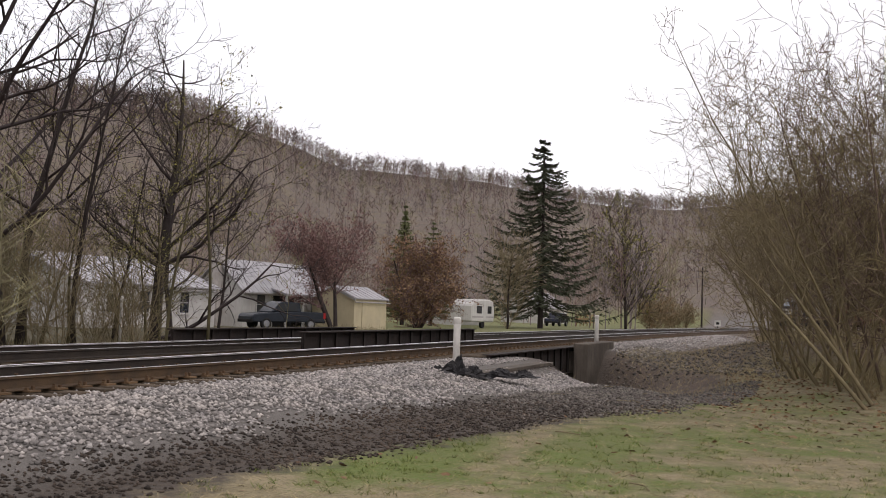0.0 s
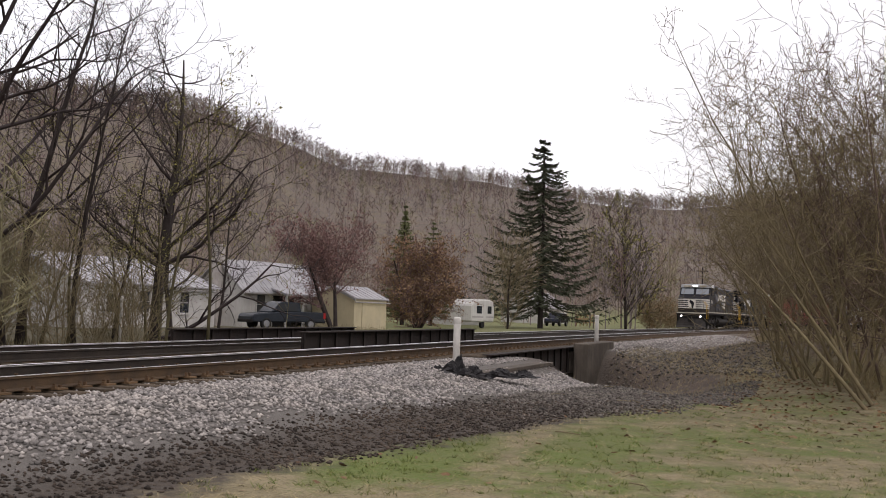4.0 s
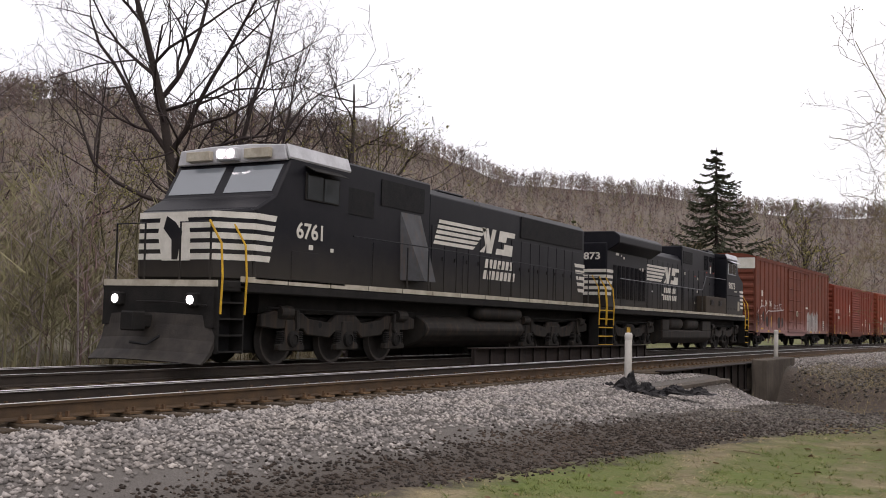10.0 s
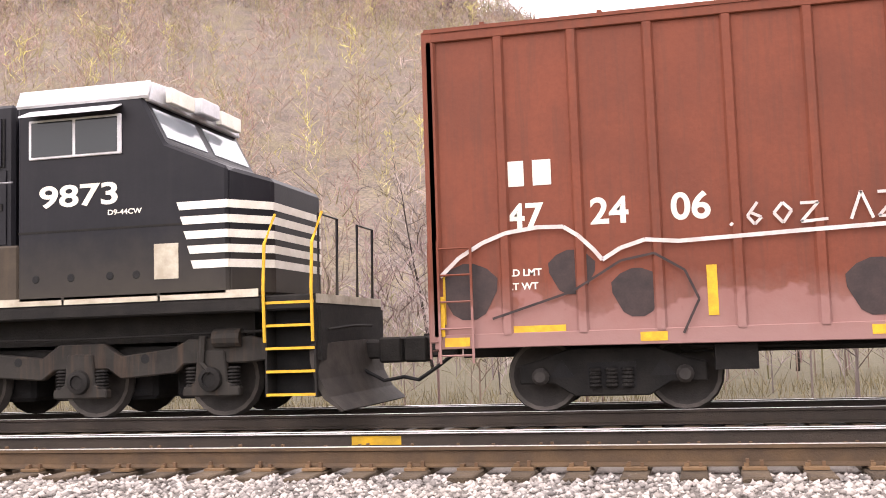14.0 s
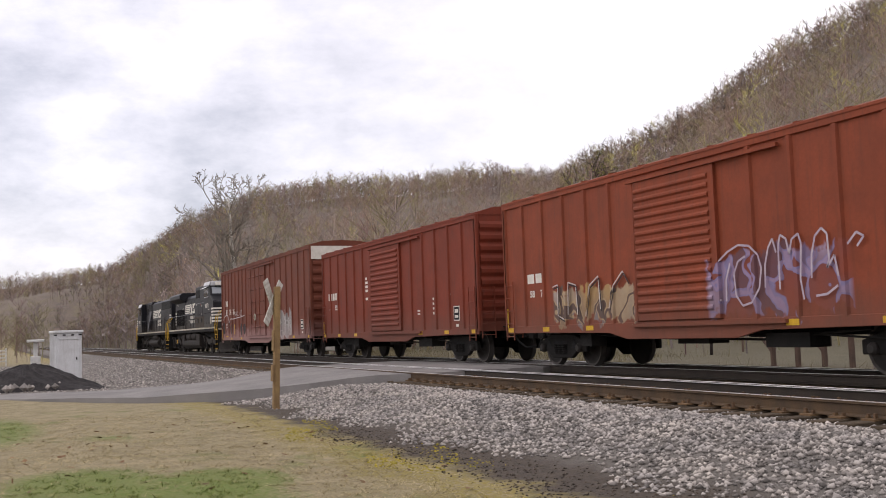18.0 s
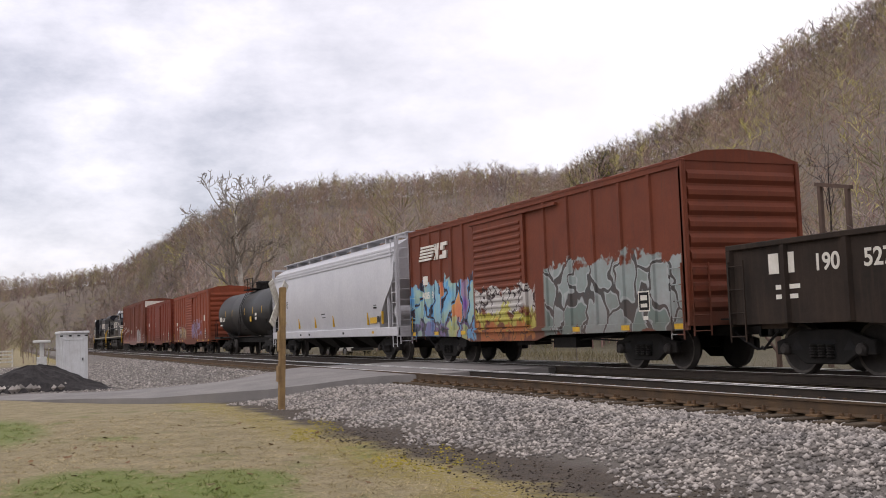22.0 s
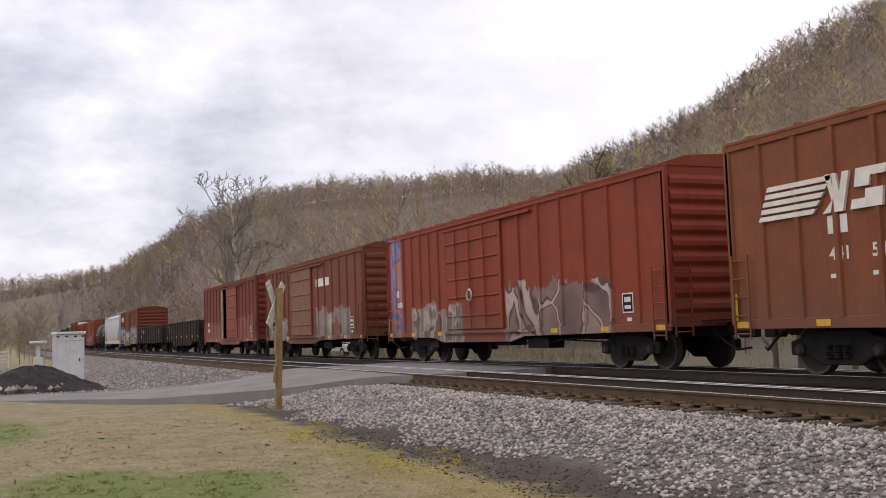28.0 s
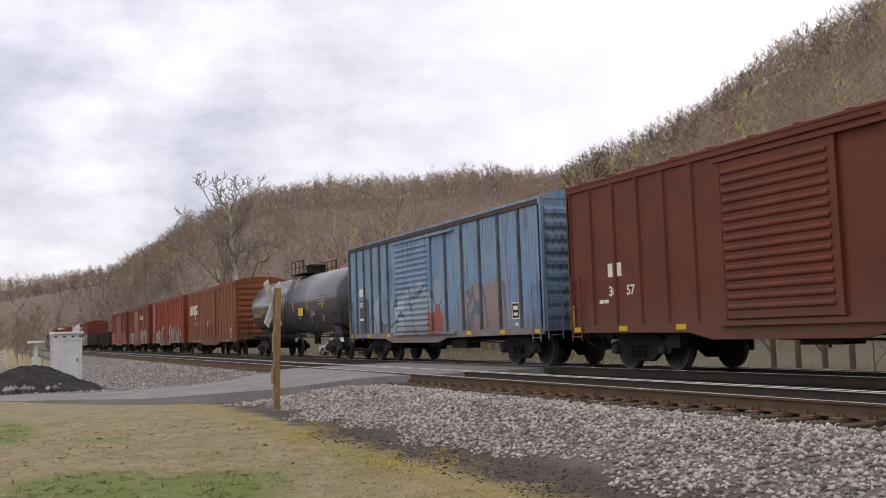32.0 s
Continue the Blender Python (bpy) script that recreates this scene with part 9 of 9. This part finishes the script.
part("door", Mesh().box(2.3, 2.95, -0.02, 0, 0.75, 2.4), m_siding, cp, bevel=0.01)
fence = thing("yard_fence", "weathered brown board fence beside the yard", "fence", "", 140, 30.5, -0.6)
for k in range(7):
    part("post", Mesh().box(k * 2.4 - 0.06, k * 2.4 + 0.06, -0.06, 0.06, -0.3, 1.7), m_oldwood, fence)
for z in (0.4, 0.9, 1.4):
    part("rail", Mesh().box(0, 14.4, -0.1, -0.06, z, z + 0.22), m_oldwood, fence)
# leafless hedge beside the far track
for k in range(7):
    bare_tree("hedge_shrub", "dense brown leafless hedge along the line", 140 + 7 * k, 20.5 + 0.3 * (k % 3), 4.2, 0.05, 900 + k, bark=m_brown, twig=m_brown, buds=m_bud_red, n_buds=700, bud=0.12, thin=0.03, group="hedge", category="hedge",
              depth=3, forks=2, stems=5, splay=0.5, low=0.05)
# rusty portal frames of a footbridge behind the tracks
m_portal = mat("rusty_portal_steel", (0.13, 0.085, 0.065), (0.085, 0.06, 0.05), rough=0.85, scale=2, fine=20, bump=0.3)
for x, y, h in ((-27.1, 23.7, 5.65), (-25.2, 24.1, 5.9)):
    pf = thing("portal_frame", "tall narrow rusty steel portal frame behind the tracks", "portal frame", "portal frames", x, y, -0.6)
    for k in (0.0, 1.15):
        part("leg", Mesh().box(k - 0.07, k + 0.07, -0.07, 0.07, -0.4, h - 0.25 * k), m_portal, pf, bevel=0.01)
    part("brace", Mesh().tube([(-1.2, 0, 1.6), (0, 0, 0.45)], 0.05, 6), m_portal, pf)
    part("crossbeam", Mesh().prism([(-0.15, h - 0.07), (1.3, h - 0.36), (1.3, h - 0.24), (-0.15, h + 0.05)], 1, -0.09, 0.09), m_portal, pf)


# ---- grass, straw and leaves ----
def blades(name, label, n, x0, x1, y0, y1, length, width, material, density, stiff=0.6, near=None, clump=1):
    """Thin bent blades, each of one quad, on the ground."""
    x, y = rng.uniform(x0, x1, n), rng.uniform(y0, y1, n)
    if near:
        r = near[0] + (near[1] - near[0]) * rng.random(n) ** 1.3
        a = np.radians(rng.uniform(near[2], near[3], n))
        x, y = -np.sin(a) * r, np.cos(a) * r
    keep = rng.random(n) < density(x, y)
    x, y = x[keep], y[keep]
    n = len(x)
    if clump > 1:        # blades stand in tufts
        x, y = (np.repeat(c[::clump], clump)[:n] + rng.normal(size=n) * 0.035 for c in (x, y))
    p = np.stack([x, y, land(x, y) - 0.005], -1)
    a = rng.uniform(0, 6.28, n)
    s = np.stack([np.cos(a), np.sin(a), 0 * a], -1) * width * rng.uniform(0.6, 1.3, (n, 1))
    d = np.stack([rng.normal(size=n) * (1 - stiff), rng.normal(size=n) * (1 - stiff), stiff * rng.uniform(0.4, 1.2, n)], -1) * length * rng.uniform(0.5, 1.3, (n, 1))
    v = np.stack([p - s, p + s, p + d + s * 0.25, p + d - s * 0.25], 1)
    return tagged(new(name, arrays(name, v.reshape(-1, 3), np.arange(4 * n).reshape(-1, 4), material)), label, "grass", kind="stuff")


m_straw = mat("straw_blade", (0.44, 0.36, 0.20), (0.30, 0.24, 0.12), rough=0.9, scale=0.8, fine=5, bump=0, island=0.5)
m_grass = mat("green_blade", (0.105, 0.150, 0.026), (0.17, 0.178, 0.05), rough=0.85, scale=0.8, fine=5, bump=0, island=0.5)
m_moss = mat("yellow_moss", (0.34, 0.265, 0.025), (0.20, 0.175, 0.030), rough=0.95, scale=2, fine=20, bump=0.5, island=0.3)
m_leaf = mat("dead_leaf", (0.22, 0.13, 0.07), (0.15, 0.085, 0.05), rough=0.9, scale=2, fine=12, bump=0.1, island=0.4)


def lawn_here(x, y):
    return (y < lawn_edge(x)) * ~on_road(x, y, 0.2) * (x > -33) * 1.0


def patch(x, y):
    west = 0.0
    for cx, cy, rx_, ry_ in PATCHES:
        west = np.maximum(west, np.clip(1.4 - ((x - cx) / rx_) ** 2 - ((y - cy) / ry_) ** 2, 0, 1))
    return np.where(x < -4, west, np.maximum(west, 0.7 * east_patch(x, y)))


def east_patch(x, y):
    return np.clip(0.5 + 0.6 * np.sin(0.7 * x + 1.1 * y + 0.8) * np.cos(0.9 * y - 0.4 * x) + 0.02 * x, 0, 1)


def moss_here(x, y):
    low = np.abs(y - lawn_edge(x) + 0.12 + 0.16 * np.sin(1.9 * x)) < 0.24
    high = np.abs(y - toe(x) + 0.22 - 0.15 * np.sin(1.3 * x + 1)) < 0.20
    return np.clip(np.sin(1.45 * x + 0.5) + 0.25, 0, 0.9) * low + np.clip(np.sin(1.1 * x + 2.4) + 0.1, 0, 0.75) * high


blades("lawn_straw", "short dry straw-coloured grass", 90000, 0, 0, 0, 0, 0.085, 0.0042, m_straw, lambda x, y: lawn_here(x, y) * (1 - 0.9 * patch(x, y)), 0.35, (5, 24, 60, 96), 10)
blades("lawn_grass", "short green grass in patches", 60000, 0, 0, 0, 0, 0.08, 0.0042, m_grass, lambda x, y: lawn_here(x, y) * patch(x, y) ** 3, 0.5, (5, 24, 60, 96), 14)
blades("lawn_straw", "short dry straw-coloured grass", 70000, 0, 0, 0, 0, 0.085, 0.0042, m_straw, lambda x, y: lawn_here(x, y) * (1 - 0.7 * patch(x, y)), 0.35, (5, 22, -98, -40), 10)
blades("lawn_grass", "short green grass in patches", 80000, 0, 0, 0, 0, 0.08, 0.0045, m_grass, lambda x, y: lawn_here(x, y) * (0.15 + 0.85 * patch(x, y) ** 2), 0.5, (5, 22, -98, -40), 14)
blades("field_straw", "tall pale dead grass behind the railway", 60000, -80, 62, 17.6, 30, 0.55, 0.010, mat("pale_dead_stalk", (0.235, 0.20, 0.115), (0.16, 0.135, 0.075), rough=0.95, scale=0.3, fine=3, bump=0, island=0.35),
       lambda x, y: np.clip(0.35 + 0.5 * np.sin(0.23 * x) * np.sin(0.5 * y), 0.08, 0.9) * ~on_road(x, y, 1.0), 0.75)
blades("bank_brush", "dry brown weeds on the gully banks", 16000, 23, 46, 0.5, 6.8, 0.22, 0.006, m_straw, lambda x, y: np.clip((x - 26) / 8, 0, 1) * 0.9, 0.5)
blades("thicket_brush", "dense brown brush and brambles under the saplings", 24000, 20, 66, -9, 4, 1.1, 0.0065, THICKET[2], lambda x, y: np.clip((thicket_edge(x) - y) / 0.4, 0, 1) * np.clip((x - 20.5) / 1.5, 0, 1), 0.5)
scatter("moss", 26000, -19, 3, 3.5, 6.6, (0.012, 0.035), m_moss, "yellow moss along the cinder strip", moss_here, lift=-0.2, category="moss")
scatter("bank_rubble", 2600, 30, 46, 0.5, 7.0, (0.03, 0.09), m_mid_stone, "brown stones and clods on the bank", lambda x, y: np.clip((x - 31) / 3, 0, 1), category="stones")


def leaf_litter(name, label, n, x0, x1, y0, y1, density):
    x, y = rng.uniform(x0, x1, n), rng.uniform(y0, y1, n)
    keep = rng.random(n) < density(x, y)
    x, y = x[keep], y[keep]
    n = len(x)
    p = np.stack([x, y, land(x, y) + 0.012], -1)
    u, w = rng.normal(size=(n, 3)) * [1, 1, 0.25], rng.normal(size=(n, 3)) * [1, 1, 0.25]
    u, w = u / np.linalg.norm(u, axis=1)[:, None] * 0.045, w / np.linalg.norm(w, axis=1)[:, None] * 0.035
    v = np.stack([p - u, p + w, p + u, p - w], 1)
    tagged(new(name, arrays(name, v.reshape(-1, 3), np.arange(4 * n).reshape(-1, 4), m_leaf)), label, "leaves", kind="stuff")


leaf_litter("dead_leaves", "scattered brown dead leaves under the saplings", 5000, 13, 36, -4, 3.5, lambda x, y: np.clip((x - 14) / 8, 0, 1) * np.clip((3.2 - y) / 2, 0, 1))
leaf_litter("dead_leaves", "sparse dead leaves on the lawn", 700, -20, 16, 0, 5, lambda x, y: 0.5 + 0 * x)
sticks = Mesh()
for k in range(22):
    x, y = rnd.uniform(8, 30), rnd.uniform(1.0, 5.5)
    a, ln = rnd.uniform(0, 6.28), rnd.uniform(0.1, 0.45)
    z = float(land(x, y)) + 0.015
    sticks.tube([(x, y, z), (x + ln * 0.5 * math.cos(a), y + ln * 0.5 * math.sin(a), z + 0.012), (x + ln * math.cos(a + 0.2), y + ln * math.sin(a + 0.2), z)], 0.007, 4)
tagged(part("fallen_twigs", sticks, m_brown), "fallen twigs on the grass and gravel", "twigs", kind="stuff")


def west_slope(count):
    """Woods on the slope that closes the valley beyond the signal shed."""
    rw = np.random.default_rng(77)
    az = rw.uniform(80, 98, count)
    r0, rc = np.interp(az, *FOOT), np.interp(az, RA, RC)
    r = r0 + 3 + (rc + 10 - r0) * rw.random(count) ** 0.8
    a = np.radians(az)
    x, y = -np.sin(a) * r, np.cos(a) * r
    ok = ((y < -2) | (y > 17) | (x < -430)) & (x < -120)
    x, y = x[ok], y[ok]
    return np.stack([x, y, land(x, y) - 0.8], -1)


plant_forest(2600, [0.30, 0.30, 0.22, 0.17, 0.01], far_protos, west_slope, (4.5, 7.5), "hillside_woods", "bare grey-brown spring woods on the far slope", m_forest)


# ---- what moves ----
SPEED = 14.9


def motions():
    for ob, u in TRAIN:
        rows = []
        for k in range(65):
            x = u - SPEED * k / 2
            slope = float(bend(x + 5) - bend(x - 5)) / 10
            rows.append((k / 2, pose(x, Y_FAR + float(bend(x + 5) + bend(x - 5)) / 2, 0, 0, 0, math.degrees(math.atan(slope)))))
        walk(ob, rows)


motions()
